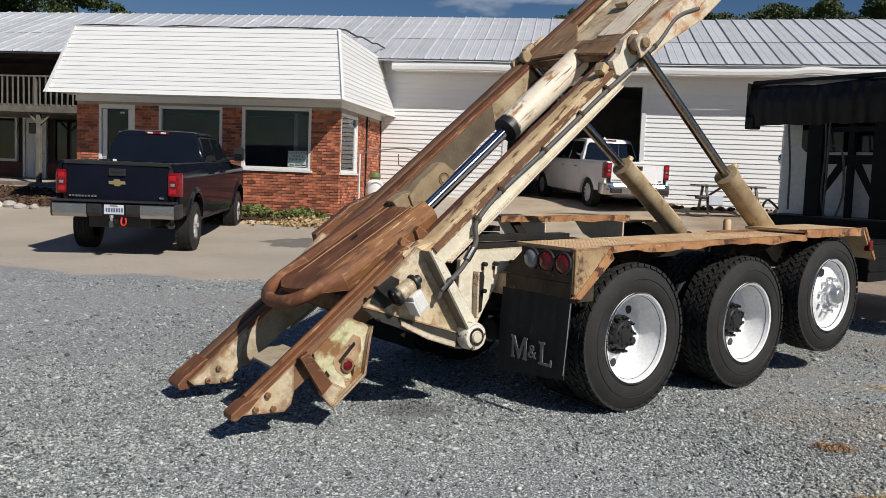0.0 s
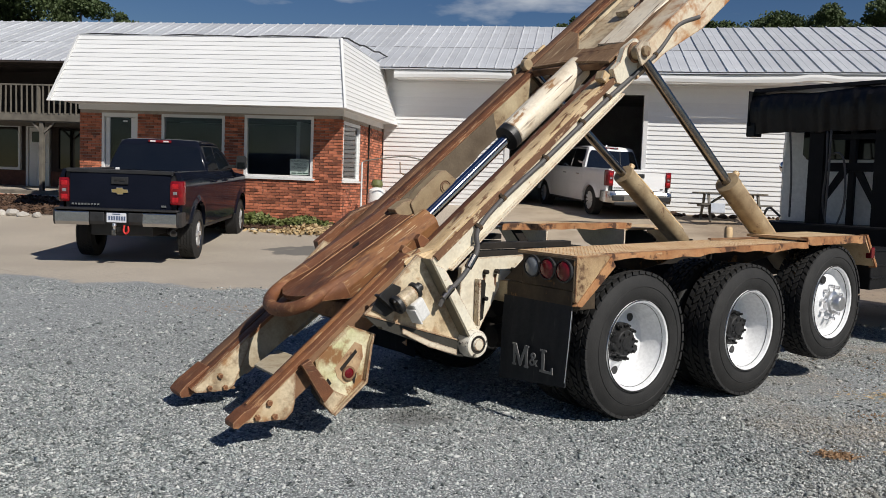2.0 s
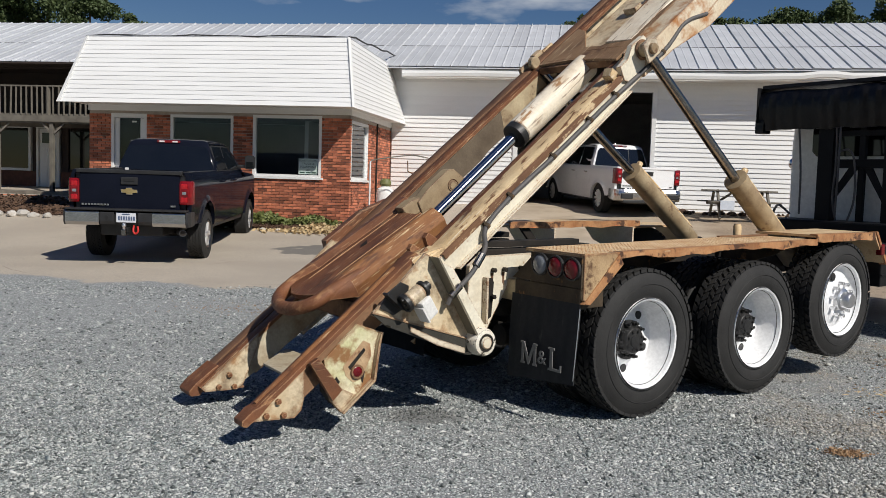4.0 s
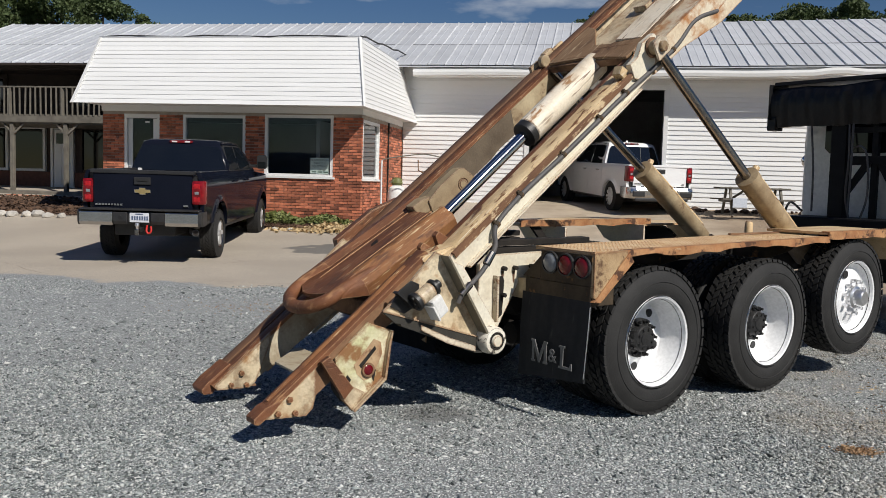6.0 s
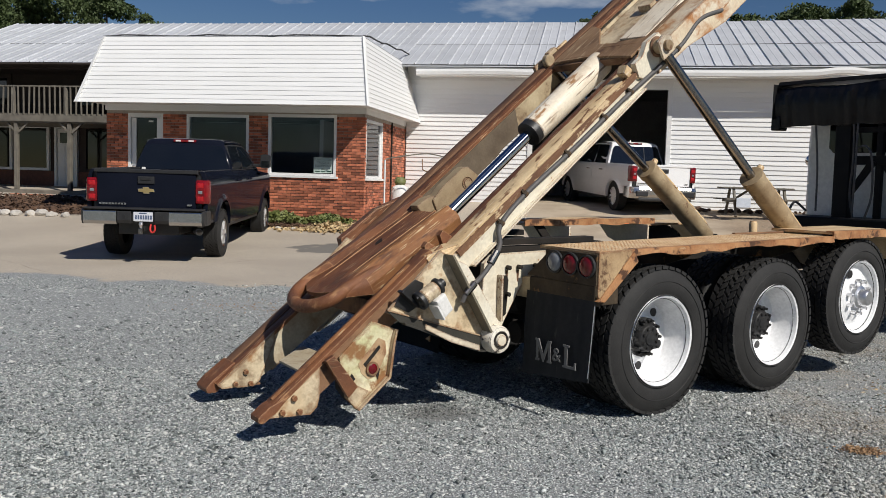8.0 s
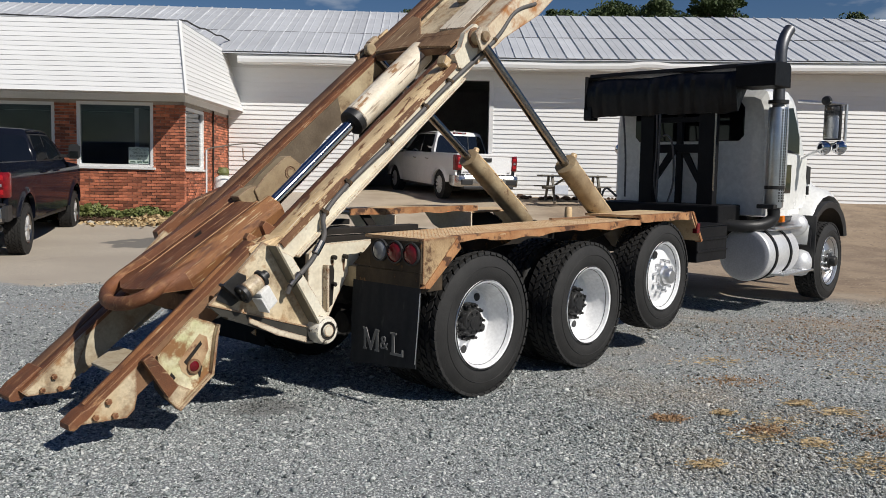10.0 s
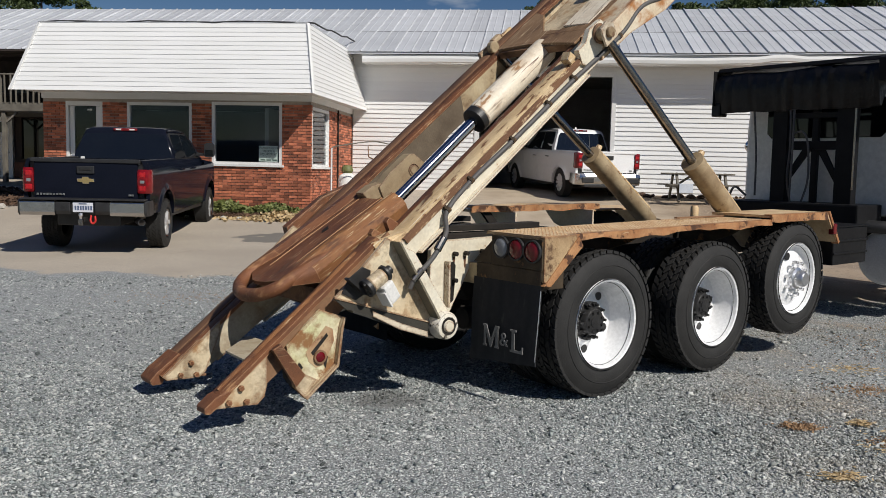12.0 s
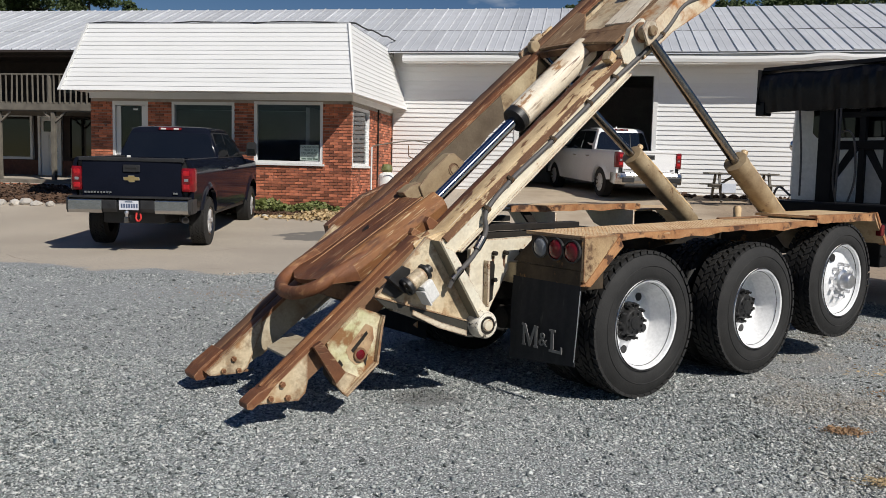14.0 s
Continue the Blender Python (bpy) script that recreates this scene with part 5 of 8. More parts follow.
    for j in range(9):
        z = 0.83 - 0.52 * j / 8
        row = []
        for i in range(9):
            y = 0.575 + 0.65 * i / 8
            row.append((-0.665 - 0.03 * j / 8 + 0.022 * noise.noise((i * 0.45, j * 0.22, 2)) * j / 8, s * y, z - (0.06 * (1 - i / 8) if j == 8 else 0) + (0.012 * noise.noise((i * 1.7, 0, 0)) if j == 8 else 0)))
        g.append(row)
    fv = [[bm.verts.new(p) for p in r] for r in g]
    bv = [[bm.verts.new((p[0] + 0.010, p[1], p[2])) for p in r] for r in g]
    for j in range(8):
        for i in range(8):
            bm.faces.new((fv[j][i], fv[j][i + 1], fv[j + 1][i + 1], fv[j + 1][i]))
            bm.faces.new((bv[j][i + 1], bv[j][i], bv[j + 1][i], bv[j + 1][i + 1]))
    for i in range(8):
        bm.faces.new((fv[0][i + 1], fv[0][i], bv[0][i], bv[0][i + 1]))
        bm.faces.new((fv[8][i], fv[8][i + 1], bv[8][i + 1], bv[8][i]))
        bm.faces.new((fv[i][0], fv[i + 1][0], bv[i + 1][0], bv[i][0]))
        bm.faces.new((fv[i + 1][8], fv[i][8], bv[i][8], bv[i + 1][8]))
    flap = part("mudflap", bm, FLAP, d, "scuffed black rubber mudflap with white letters", smooth=True)
    part("flap_edge", tube([(-0.668, s * 1.226, 0.80), (-0.69, s * 1.228, 0.55), (-0.705, s * 1.223, 0.34)], 0.003, seg=6), ALU, d)
    return d


deck_right, deck_left = deck(-1), deck(1)
# letters M & L with small serifs
GLYPH_M = [(-0.075, -0.075), (-0.04, -0.075), (-0.04, -0.062), (-0.052, -0.062), (-0.052, 0.04), (-0.005, -0.075), (0.005, -0.075), (0.05, 0.045), (0.05, -0.062), (0.04, -0.062), (0.04, -0.075), (0.08, -0.075), (0.08, -0.062), (0.072, -0.062),
           (0.072, 0.062), (0.08, 0.062), (0.08, 0.075), (0.045, 0.075), (0.0, -0.03), (-0.042, 0.075), (-0.078, 0.075), (-0.078, 0.062), (-0.068, 0.062), (-0.068, -0.062), (-0.075, -0.062)]
GLYPH_L = [(-0.06, -0.075), (0.06, -0.075), (0.06, -0.03), (0.048, -0.03), (0.042, -0.058), (-0.02, -0.058), (-0.02, 0.062), (-0.005, 0.062), (-0.005, 0.075), (-0.06, 0.075), (-0.06, 0.062), (-0.045, 0.062), (-0.045, -0.062), (-0.06, -0.062)]
for glyph, yy in ((GLYPH_M, -0.820), (GLYPH_L, -1.070)):
    part("lettering", prism([(yy - u, 0.45 + v) for u, v in glyph], "x", -0.724, -0.718), LETTER, deck_right, "white painted letter")
lettering("lettering", "&", 0.13, LETTER, deck_right, pose(-0.721, -0.948, 0.44, 90, 0, -90), 0.003, "white painted letter")
part("deck_peg", lathe([(0.0, 1.17), (0.035, 1.17), (0.035, 1.26), (0.025, 1.28), (0.0, 1.28)], seg=16, axis="z"), DECK, truck, m=pose(1.85, -0.62, 0.0), smooth=True)
part("deck_bar", box(1.35, 2.05, -0.80, -0.77, 1.187, 1.20, 0.003), RUST_DARK, truck)

# ---- hoist rails, in the hoist's own axes ----
def channel(y_web, y_in, n0, n1, s0, s1, lip=0.018):
    """A rolled channel: web at one side and two flanges."""
    w = 0.018 if y_web < y_in else -0.018
    pts = [(y_web, n0), (y_in, n0), (y_in, n0 + lip), (y_web + w, n0 + lip), (y_web + w, n1 - lip), (y_in, n1 - lip), (y_in, n1), (y_web, n1)]
    return prism(pts, "x", s0, s1, 0.003)


def worn_strip(y0, y1, n, thick, s0, s1, seed, wob=0.006):
    """A hammered, uneven steel strip along a rail: y from y0 to y1, its top near n."""
    secs = []
    k = int((s1 - s0) / 0.06)
    for i in range(k + 1):
        x = s0 + (s1 - s0) * i / k
        a, b, c = (wob * noise.noise((x * 4.3, seed + q * 3.7, 0)) for q in range(3))
        m = (y0 + y1) / 2
        secs.append([(x, y0 + a, n - thick), (x, y0 + a, n - 0.010 + c * 0.5), (x, y0 + 0.012 + a, n - 0.002 + c * 0.6), (x, m, n + c), (x, y1 - 0.012 + b, n - 0.002 + c * 0.6), (x, y1 + b, n - 0.012 + c * 0.5), (x, y1 + b, n - thick)])
    return loft(secs)


rail_r = part("hoist_rail", channel(-0.640, -0.46, -0.238, -0.10, 1.52, 6.6, 0.014), CREAM, truck, "cream hoist rail with worn top", HOIST)
part("worn_flange", worn_strip(-0.625, -0.462, -0.083, 0.030, 1.50, 3.86, 2.0), FLANGE, rail_r, "scuffed tan flange top", smooth=True)
part("rusty_flange_edge", worn_strip(-0.656, -0.622, -0.090, 0.042, 1.56, 3.80, 5.0, 0.005), EDGERUST, rail_r, "flaking brown flange edge", smooth=True)
part("bottom_lip", box(1.60, 3.62, -0.672, -0.62, -0.252, -0.236, 0.003), CREAM, rail_r)
part("inner_track", worn_strip(-0.464, -0.375, -0.098, 0.04, 1.50, 3.85, 8.0), RUST, rail_r, "brown rusted inner track", smooth=True)
part("track_bar", worn_strip(-0.545, -0.425, 0.0, 0.040, 0.03, 1.46, 11.0, 0.005), RUST_RED, rail_r, "rusty rounded track bar", smooth=True)
part("track_ridge", worn_strip(-0.500, -0.462, 0.012, 0.02, 0.10, 1.30, 13.0, 0.004), RUST_PALE, rail_r, "scraped bright ridge", smooth=True)
part("track_web", prism([(0.20, -0.17), (0.10, -0.035), (1.55, -0.035), (1.55, -0.21)], "y", -0.535, -0.515, 0.003), RUST_DARK, rail_r)
part("track_nose", prism([(-0.035, 0.008), (-0.055, -0.018), (-0.035, -0.045), (0.06, -0.05), (0.20, -0.035), (0.05, 0.008)], "y", -0.550, -0.432, 0.010), RUST_RED, rail_r, "bent rusty track nose")
part("track_joint", loft([[(1.40, -0.55, -0.05), (1.40, -0.54, 0.0), (1.40, -0.43, 0.0), (1.40, -0.42, -0.05)], [(1.62, -0.62, -0.11), (1.62, -0.60, -0.085), (1.62, -0.44, -0.09), (1.62, -0.43, -0.12)]]), FLANGE, rail_r, "battered joint of the rails")
for x, z in ((1.52, -0.045), (1.66, -0.065)):
    part("lug", prism([(x - 0.050, z - 0.04), (x - 0.030, z + 0.035), (x + 0.010, z + 0.045), (x + 0.045, z - 0.04)], "y", -0.432, -0.385, 0.006), RUST_RED, rail_r, "rusty stop lug")

rail_l = part("hoist_rail", channel(0.60, 0.49, -0.330, -0.125, 0.40, 6.6, 0.02), BEIGE, truck, "beige hoist rail with rust-brown track", HOIST)
part("track_bar", worn_strip(0.462, 0.56, -0.100, 0.035, 0.05, 6.6, 21.0, 0.004), RUST, rail_l, "broad rust-brown track", smooth=True)
part("track_bar", worn_strip(0.562, 0.66, -0.088, 0.05, 0.05, 6.6, 23.0, 0.005), RUST_BROWN, rail_l, "dark brown outer track", smooth=True)
part("track_nose", prism([(0.05, -0.078), (-0.02, -0.088), (-0.03, -0.125), (0.02, -0.165), (0.10, -0.15), (0.24, -0.13), (0.24, -0.086)], "y", 0.49, 0.68, 0.010), RUST_RED, rail_l, "bent rusty track nose")
part("outer_block", prism([(1.50, -0.20), (1.42, -0.12), (1.46, -0.02), (1.85, -0.04), (2.1, -0.12), (2.1, -0.20)], "y", 0.665, 0.74, 0.01), RUST, rail_l, "brown guide block")
part("cleat", box(4.05, 4.16, 0.66, 0.72, -0.12, -0.055, 0.012), BEIGE, rail_l, "worn steel cleat")
part("cleat", box(4.16, 4.30, 0.655, 0.685, -0.11, -0.075, 0.008), FLANGE, rail_l)
part("inner_web", prism([(0.06, -0.138), (0.225, -0.293), (0.47, -0.315), (0.82, -0.334), (1.155, -0.352), (1.62, -0.362), (1.62, -0.137)], "y", 0.474, 0.489, 0.003), PALEWEB, rail_l, "stained pale inner web")
part("web_flange", prism([(0.82, -0.334), (1.155, -0.352), (1.62, -0.362), (1.62, -0.372), (1.155, -0.362), (0.82, -0.344)], "y", 0.43, 0.474, 0.002), PALEWEB, rail_l)
part("inner_plate", prism([(1.60, -0.137), (3.30, -0.137), (3.22, -0.325), (3.0, -0.318), (2.9, -0.335), (1.62, -0.345)], "y", 0.455, 0.472, 0.003), SHADEPLATE, rail_l, "brown inner plate darkened for its shade")
part("inner_plate", prism([(3.30, -0.137), (3.83, -0.137), (3.66, -0.32), (3.22, -0.325)], "y", 0.458, 0.472, 0.003), STAINED_TAN, rail_l, "stained beige inner plate")
tw = [(0.0, 0.0), (0.02, 0.10), (-0.02, 0.17), (0.03, 0.24)]
part("hanging_wire", tube([(2.42 + a, 0.72, -0.08 + b - 0.17) for a, b in tw], 0.005, seg=6), RUST_DARK, rail_l, "bent rusty wire")

# tail plates of both rails, in the truck's axes
for s, y, pts in ((-1, -0.53, [(-2.600, 0.215), (-2.585, 0.19), (-2.31, 0.175), (-2.265, 0.215), (-2.25, 0.28), (-2.25, 0.47), (-2.36, 0.41)]),
                  (1, 0.46, [(-2.50, 0.16), (-2.47, 0.135), (-2.25, 0.125), (-2.20, 0.16), (-2.09, 0.42), (-2.09, 0.50), (-2.34, 0.29)])):
    tp = part("rail_tail_plate", prism(pts, "y", y - 0.012, y + 0.012, 0.003), BEIGE, truck, "chipped beige tail plate with bolts")
    bx = pts[1][0]
    for x, z in ((bx + 0.09, pts[1][1] + 0.025), (bx + 0.20, pts[1][1] + 0.015), (bx + 0.165, pts[1][1] + 0.10)):
        part("bolt", cyl((x, y - 0.01, z), (x, y - 0.034, z), 0.020, seg=6, bevel=0.005), RUST, tp)
    part("foot_plate", box(bx - 0.005, bx + 0.28, y, y + 0.10, pts[1][1] - 0.006, pts[1][1] + 0.010, 0.003), RUST_DARK, tp)
part("tail_cross_plate", prism([(-2.28, -0.04), (-1.99, 0.27), (-1.94, 0.30), (-1.94, -0.40), (-2.30, -0.40)], "z", 0.39, 0.405, 0.003), PALEWEB, truck, "beige cross plate between the rail tails")
part("cross_tube", box(-1.72, -1.58, -0.40, 0.46, 0.66, 0.78, 0.01), RUST_DARK, truck)

# lamp plate beside the right rail's tail
lp = part("lamp_plate", prism([(-2.13, 0.505), (-1.905, 0.705), (-1.72, 0.640), (-1.76, 0.575), (-1.79, 0.345), (-2.01, 0.165), (-2.085, 0.25)], "y", -0.560, -0.545, 0.003), LIME, truck, "stained beige lamp plate with rust holes")
part("fold", prism([(-1.735, 0.645), (-1.755, 0.575), (-1.785, 0.345), (-2.01, 0.165), (-2.02, 0.178), (-1.80, 0.355), (-1.77, 0.58), (-1.75, 0.645)], "y", -0.60, -0.561, 0.002), BEIGE, lp)
part("rust_stain_plate", prism([(-2.00, 0.45), (-1.86, 0.60), (-1.81, 0.575), (-1.80, 0.50), (-1.87, 0.36), (-1.93, 0.345), (-1.98, 0.39)], "y", -0.5625, -0.5595, 0.001), STAINPLATE, lp, "rust-bleached patch round the lamp")
part("angle_bar", prism([(-2.24, 0.50), (-2.185, 0.53), (-2.02, 0.32), (-2.085, 0.255)], "y", -0.60, -0.561, 0.006), RUST, lp, "rusty angle bar")
part("corner_plate", prism([(-2.08, 0.25), (-2.02, 0.325), (-1.925, 0.275), (-2.01, 0.17)], "y", -0.566, -0.5605, 0.002), BEIGE, lp)
part("back_plate", prism([(-2.11, 0.50), (-1.84, 0.64), (-1.83, 0.38), (-2.02, 0.20), (-2.08, 0.28)], "y", -0.545, -0.42, 0.004), GRIME, lp)
part("slot", prism([(-1.965, 0.445), (-1.855, 0.555), (-1.845, 0.535), (-1.95, 0.425)], "y", -0.5645, -0.5625), GRIME, lp)
part("slot", prism([(-1.88, 0.375), (-1.845, 0.41), (-1.86, 0.335)], "y", -0.5645, -0.5625), GRIME, lp)
part("slot", prism([(-2.06, 0.375), (-2.045, 0.395), (-2.02, 0.36), (-2.035, 0.345)], "y", -0.5645, -0.5605), GRIME, lp)
rl = lathe([(0.032, 0.0), (0.032, -0.012), (0.024, -0.018), (0.0, -0.020)], seg=24)
part("red_lamp", rl, REDLENS, lp, "small red marker lamp", m=pose(-1.905, -0.563, 0.412), smooth=True)
part("bezel", lathe([(0.032, -0.002), (0.044, -0.002), (0.044, -0.014), (0.032, -0.014)], seg=24), RUST_DARK, lp, m=pose(-1.905, -0.563, 0.412), smooth=True)

# pivot bracket
for s in (-1, 1):
    o = s * 0.60
    gs = part("pivot_bracket", prism([(-1.84, 0.76), (-1.66, 0.92), (-1.44, 1.13), (-1.25, 1.04), (-0.96, 0.60), (-1.02, 0.46)], "y", o - 0.010, o + 0.010, 0.003), BEIGE, truck, "beige triangular pivot bracket")
    part("brace_bar", prism([(-1.40, 1.10), (-1.25, 1.035), (-0.945, 0.60), (-1.05, 0.575)], "y", *sorted((s * 0.613, s * 0.655)), 0.006), CREAM, gs)
    part("brace_edge", prism([(-1.415, 1.11), (-1.395, 1.105), (-1.055, 0.57), (-1.075, 0.57)], "y", *sorted((s * 0.613, s * 0.71)), 0.004), SHADE_OLIVE, gs)
    part("lower_bar", prism([(-1.84, 0.785), (-1.06, 0.548), (-1.06, 0.536), (-1.84, 0.773)], "y", *sorted((s * 0.611, s * 0.632)), 0.002), BEIGE, gs)
    part("lower_web", prism([(-1.84, 0.772), (-1.04, 0.535), (-1.06, 0.445), (-1.74, 0.690)], "y", *sorted((s * 0.611, s * 0.626)), 0.002), SHADE_OILED, gs, "stained web with shade in its dark colour")
    part("lower_flange", prism([(-1.60, 0.684), (-1.38, 0.585), (-1.165, 0.508), (-1.165, 0.470), (-1.39, 0.545), (-1.60, 0.650)], "y", *sorted((s * 0.682, s * 0.695)), 0.003), STAINED, gs, "chipped cream flange")
    part("under_plate", prism([(-1.74, 0.698), (-1.60, 0.646), (-1.165, 0.476), (-1.10, 0.464), (-1.10, 0.452), (-1.165, 0.462), (-1.60, 0.634), (-1.74, 0.686)], "y", *sorted((s * 0.627, s * 0.681)), 0.002), SHADE_OILED, gs)
    boss = lathe([(0.0, 0.0), (0.040, 0.0), (0.048, 0.012), (0.055, 0.012), (0.060, -0.002), (0.085, 0.004), (0.094, 0.02), (0.094, 0.11), (0.0, 0.11)], seg=32)
    part("pivot_boss", boss, FLAKED, gs, "pale pivot boss with pin", m=pose(-1.01, s * 0.72, 0.53, 0, 0, 0 if s < 0 else 180), smooth=True)
    part("ring_gap", lathe([(0.0435, -0.001), (0.059, -0.0045), (0.059, 0.004), (0.0435, 0.004)], seg=32), GRIME, gs, m=pose(-1.01, s * 0.72, 0.53, 0, 0, 0 if s < 0 else 180), smooth=True)
    part("pivot_pin", lathe([(0.0, -0.014), (0.036, -0.014), (0.042, -0.006), (0.042, 0.012), (0, 0.012)], seg=24), CREAM, gs, m=pose(-1.01, s * 0.72, 0.53, 0, 0, 0 if s < 0 else 180), smooth=True)
# valve on the bracket
vb = part("hydraulic_valve", cyl((-1.628, -0.70, 0.846), (-1.530, -0.70, 0.908), 0.050, seg=20, bevel=0.006), BEIGE, truck, "small hydraulic valve with white cap", smooth=True)
for a, b, r in (((-1.66, -0.70, 0.826), (-1.632, -0.70, 0.844), 0.062), ((-1.527, -0.70, 0.910), (-1.505, -0.70, 0.924), 0.056), ((-1.505, -0.70, 0.924), (-1.475, -0.70, 0.943), 0.030)):
    part("end_plate", cyl(a, b, r, seg=20, bevel=0.005), HUBBLACK, vb, smooth=True)
for q in (-0.04, 0.0, 0.04):
    part("stud", cyl((-1.672 + 0.5 * q, -0.725, 0.822 - 0.8 * q), (-1.655 + 0.5 * q, -0.725, 0.833 - 0.8 * q), 0.010, seg=8), HUBBLACK, vb)
part("cap", box(-0.068, 0.068, -0.045, 0.045, -0.045, 0.045, 0.014), WHITEPLASTIC, vb, "white plastic cap", pose(-1.500, -0.71, 0.800, 0, 55, 8))
part("cap_rib", box(-0.040, 0.072, -0.050, 0.040, -0.060, -0.046, 0.006), WHITEPLASTIC, vb, m=pose(-1.500, -0.71, 0.800, 0, 55, 8))
# Black plate drawn large to include the shaded hollow below the valve.
part("back_plate", prism([(-1.78, 0.80), (-1.73, 0.89), (-1.63, 0.955), (-1.57, 0.93), (-1.58, 0.80), (-1.68, 0.75)], "y", -0.622, -0.612, 0.002), HUBBLACK, vb)
part("side_plate", prism([(-1.77, 0.89), (-1.755, 0.90), (-1.63, 0.80), (-1.64, 0.785)], "y", -0.68, -0.623, 0.002), HUBBLACK, vb)

# hydraulic hose along the right rail
hp = [(1.22, -0.665, 2.97), (0.95, -0.665, 2.86), (0.70, -0.67, 2.61), (0.16, -0.67, 2.215), (-0.06, -0.67, 2.045), (-0.41, -0.668, 1.775), (-0.79, -0.668, 1.495), (-1.00, -0.67, 1.29), (-1.02, -0.69, 1.15), (-1.13, -0.70, 1.00), (-1.27, -0.69, 0.87), (-1.30, -0.67, 0.80)]


def smooth_line(pts, n=6):
    """Catmull-Rom points through pts."""
    p = [Vector(q) for q in pts]
    p = [p[0] * 2 - p[1], *p, p[-1] * 2 - p[-2]]
    out = []
    for i in range(1, len(p) - 2):
        for k in range(n):
            t = k / n
            a, b, c, d = p[i - 1], p[i], p[i + 1], p[i + 2]
            out.append(0.5 * ((2 * b) + (c - a) * t + (2 * a - 5 * b + 4 * c - d) * t * t + (3 * b - a - 3 * c + d) * t ** 3))
    return out + [p[-2]]


hose = part("hydraulic_hose", tube(smooth_line(hp), 0.017, seg=10), HOSE, truck, "black hydraulic hose clipped along the rail", smooth=True)
for x, z in ((0.70, 2.61), (-0.06, 2.045), (-0.41, 1.775), (-0.79, 1.495), (0.20, 2.245), (-0.99, 1.30)):
    sub = lathe([(0.0175, -0.014), (0.022, -0.014), (0.022, 0.014), (0.0175, 0.014)], seg=16, axis="x")
    part("clip", sub, GREYSTEEL, hose, m=pose(x, -0.668, z, 0, -38.6, 0), smooth=True)
    part("clip_tab", box(-0.01, 0.01, 0.0, 0.035, 0.0, 0.035, 0.003), GREYSTEEL, hose, m=pose(x, -0.668, z, 0, -38.6, 0))
part("coupling", cyl((-1.04, -0.692, 1.12), (-1.10, -0.698, 1.04), 0.027, seg=12, bevel=0.004), RODDARK, hose)
part("coupling", cyl((-1.22, -0.695, 0.92), (-1.29, -0.688, 0.85), 0.025, seg=12, bevel=0.004), RODDARK, hose)

# sliding tail frame with its looped nose
LUGMAT = mat("worn_olive_tan_lug", (0.36, 0.275, 0.165), (0.27, 0.19, 0.105), 5, 0.65, 0, 0.2, 80, patch=(0.10, 0.05, 0.026), pscale=6, pcut=0.60, psoft=0.05, edge=(0.12, 0.055, 0.028), eradius=0.02, soil=0.5)
SLIDE = HOIST @ pose(0.68, 0.025, 0.085, 0, 7.0, 0)
loop = [(0.62, 0.30, -0.01), (0.42, 0.305, -0.005), (0.30, 0.305, 0.0)]
for k in range(1, 16):
    a = math.pi * k / 16
    loop.append((0.25 - 0.205 * math.sin(a) ** 0.9, 0.03 + 0.262 * math.cos(a), 0.0))
loop += [(0.30, -0.230, 0.0), (0.42, -0.235, -0.01), (0.62, -0.24, -0.03)]
slide = part("sliding_tail_frame", tube(loop, 0.045, seg=14), RUST_RED, truck, "rusty sliding tail frame with looped nose", SLIDE, smooth=True)
plate = [(0.215, 0.21), (0.178, 0.15), (0.172, 0.06), (0.190, -0.05), (0.215, -0.13), (0.26, -0.20), (1.20, -0.20), (1.20, 0.20), (1.34, 0.22), (1.34, 0.32), (0.36, 0.33), (0.25, 0.29)]
part("top_plate", prism(plate, "z", -0.025, 0.012, 0.004), RUST, slide, "scratched rusty top plate")
part("side_beam", prism([(0.35, -0.12), (0.365, 0.0), (0.33, 0.040), (0.26, 0.046), (0.21, 0.014), (0.21, -0.05)], "x", 0.46, 1.36), RUST, slide, "rusty beam with rounded back")
part("beam_nose", loft([[(0.22, 0.345, -0.03), (0.22, 0.345, 0.0), (0.22, 0.33, 0.03), (0.22, 0.305, 0.04), (0.22, 0.28, 0.02), (0.22, 0.27, -0.03)], [(0.46, 0.35, -0.12), (0.46, 0.365, 0.0), (0.46, 0.33, 0.040), (0.46, 0.26, 0.046), (0.46, 0.21, 0.014), (0.46, 0.21, -0.05)]]), RUST_RED, slide, smooth=True)
part("side_beam", prism([(-0.285, -0.125), (-0.300, -0.050), (-0.292, -0.010), (-0.225, 0.040), (-0.195, 0.044), (-0.165, 0.014), (-0.165, -0.05)], "x", 0.42, 1.25, 0.004), RUST_PALE, slide, "scraped ochre beam")
part("beam_nose", loft([[(0.24, -0.262, -0.03), (0.24, -0.268, -0.01), (0.24, -0.258, 0.015), (0.24, -0.235, 0.035), (0.24, -0.215, 0.03), (0.24, -0.205, 0.01), (0.24, -0.21, -0.03)], [(0.42, -0.285, -0.125), (0.42, -0.300, -0.050), (0.42, -0.292, -0.010), (0.42, -0.225, 0.040), (0.42, -0.195, 0.044), (0.42, -0.165, 0.014), (0.42, -0.165, -0.05)]]), RUST_RED, slide, smooth=True)
for k, (ya, za, x0, x1) in enumerate(((-0.09, 0.016, 0.42, 1.22), (0.04, 0.014, 0.62, 1.20), (0.15, 0.017, 0.34, 1.30))):
    part("weld_ridge", worn_strip(ya - 0.011, ya + 0.011, za, 0.010, x0, x1, 31.0 + k, 0.003), RUST_RED, slide, "raised worn ridge", smooth=True)
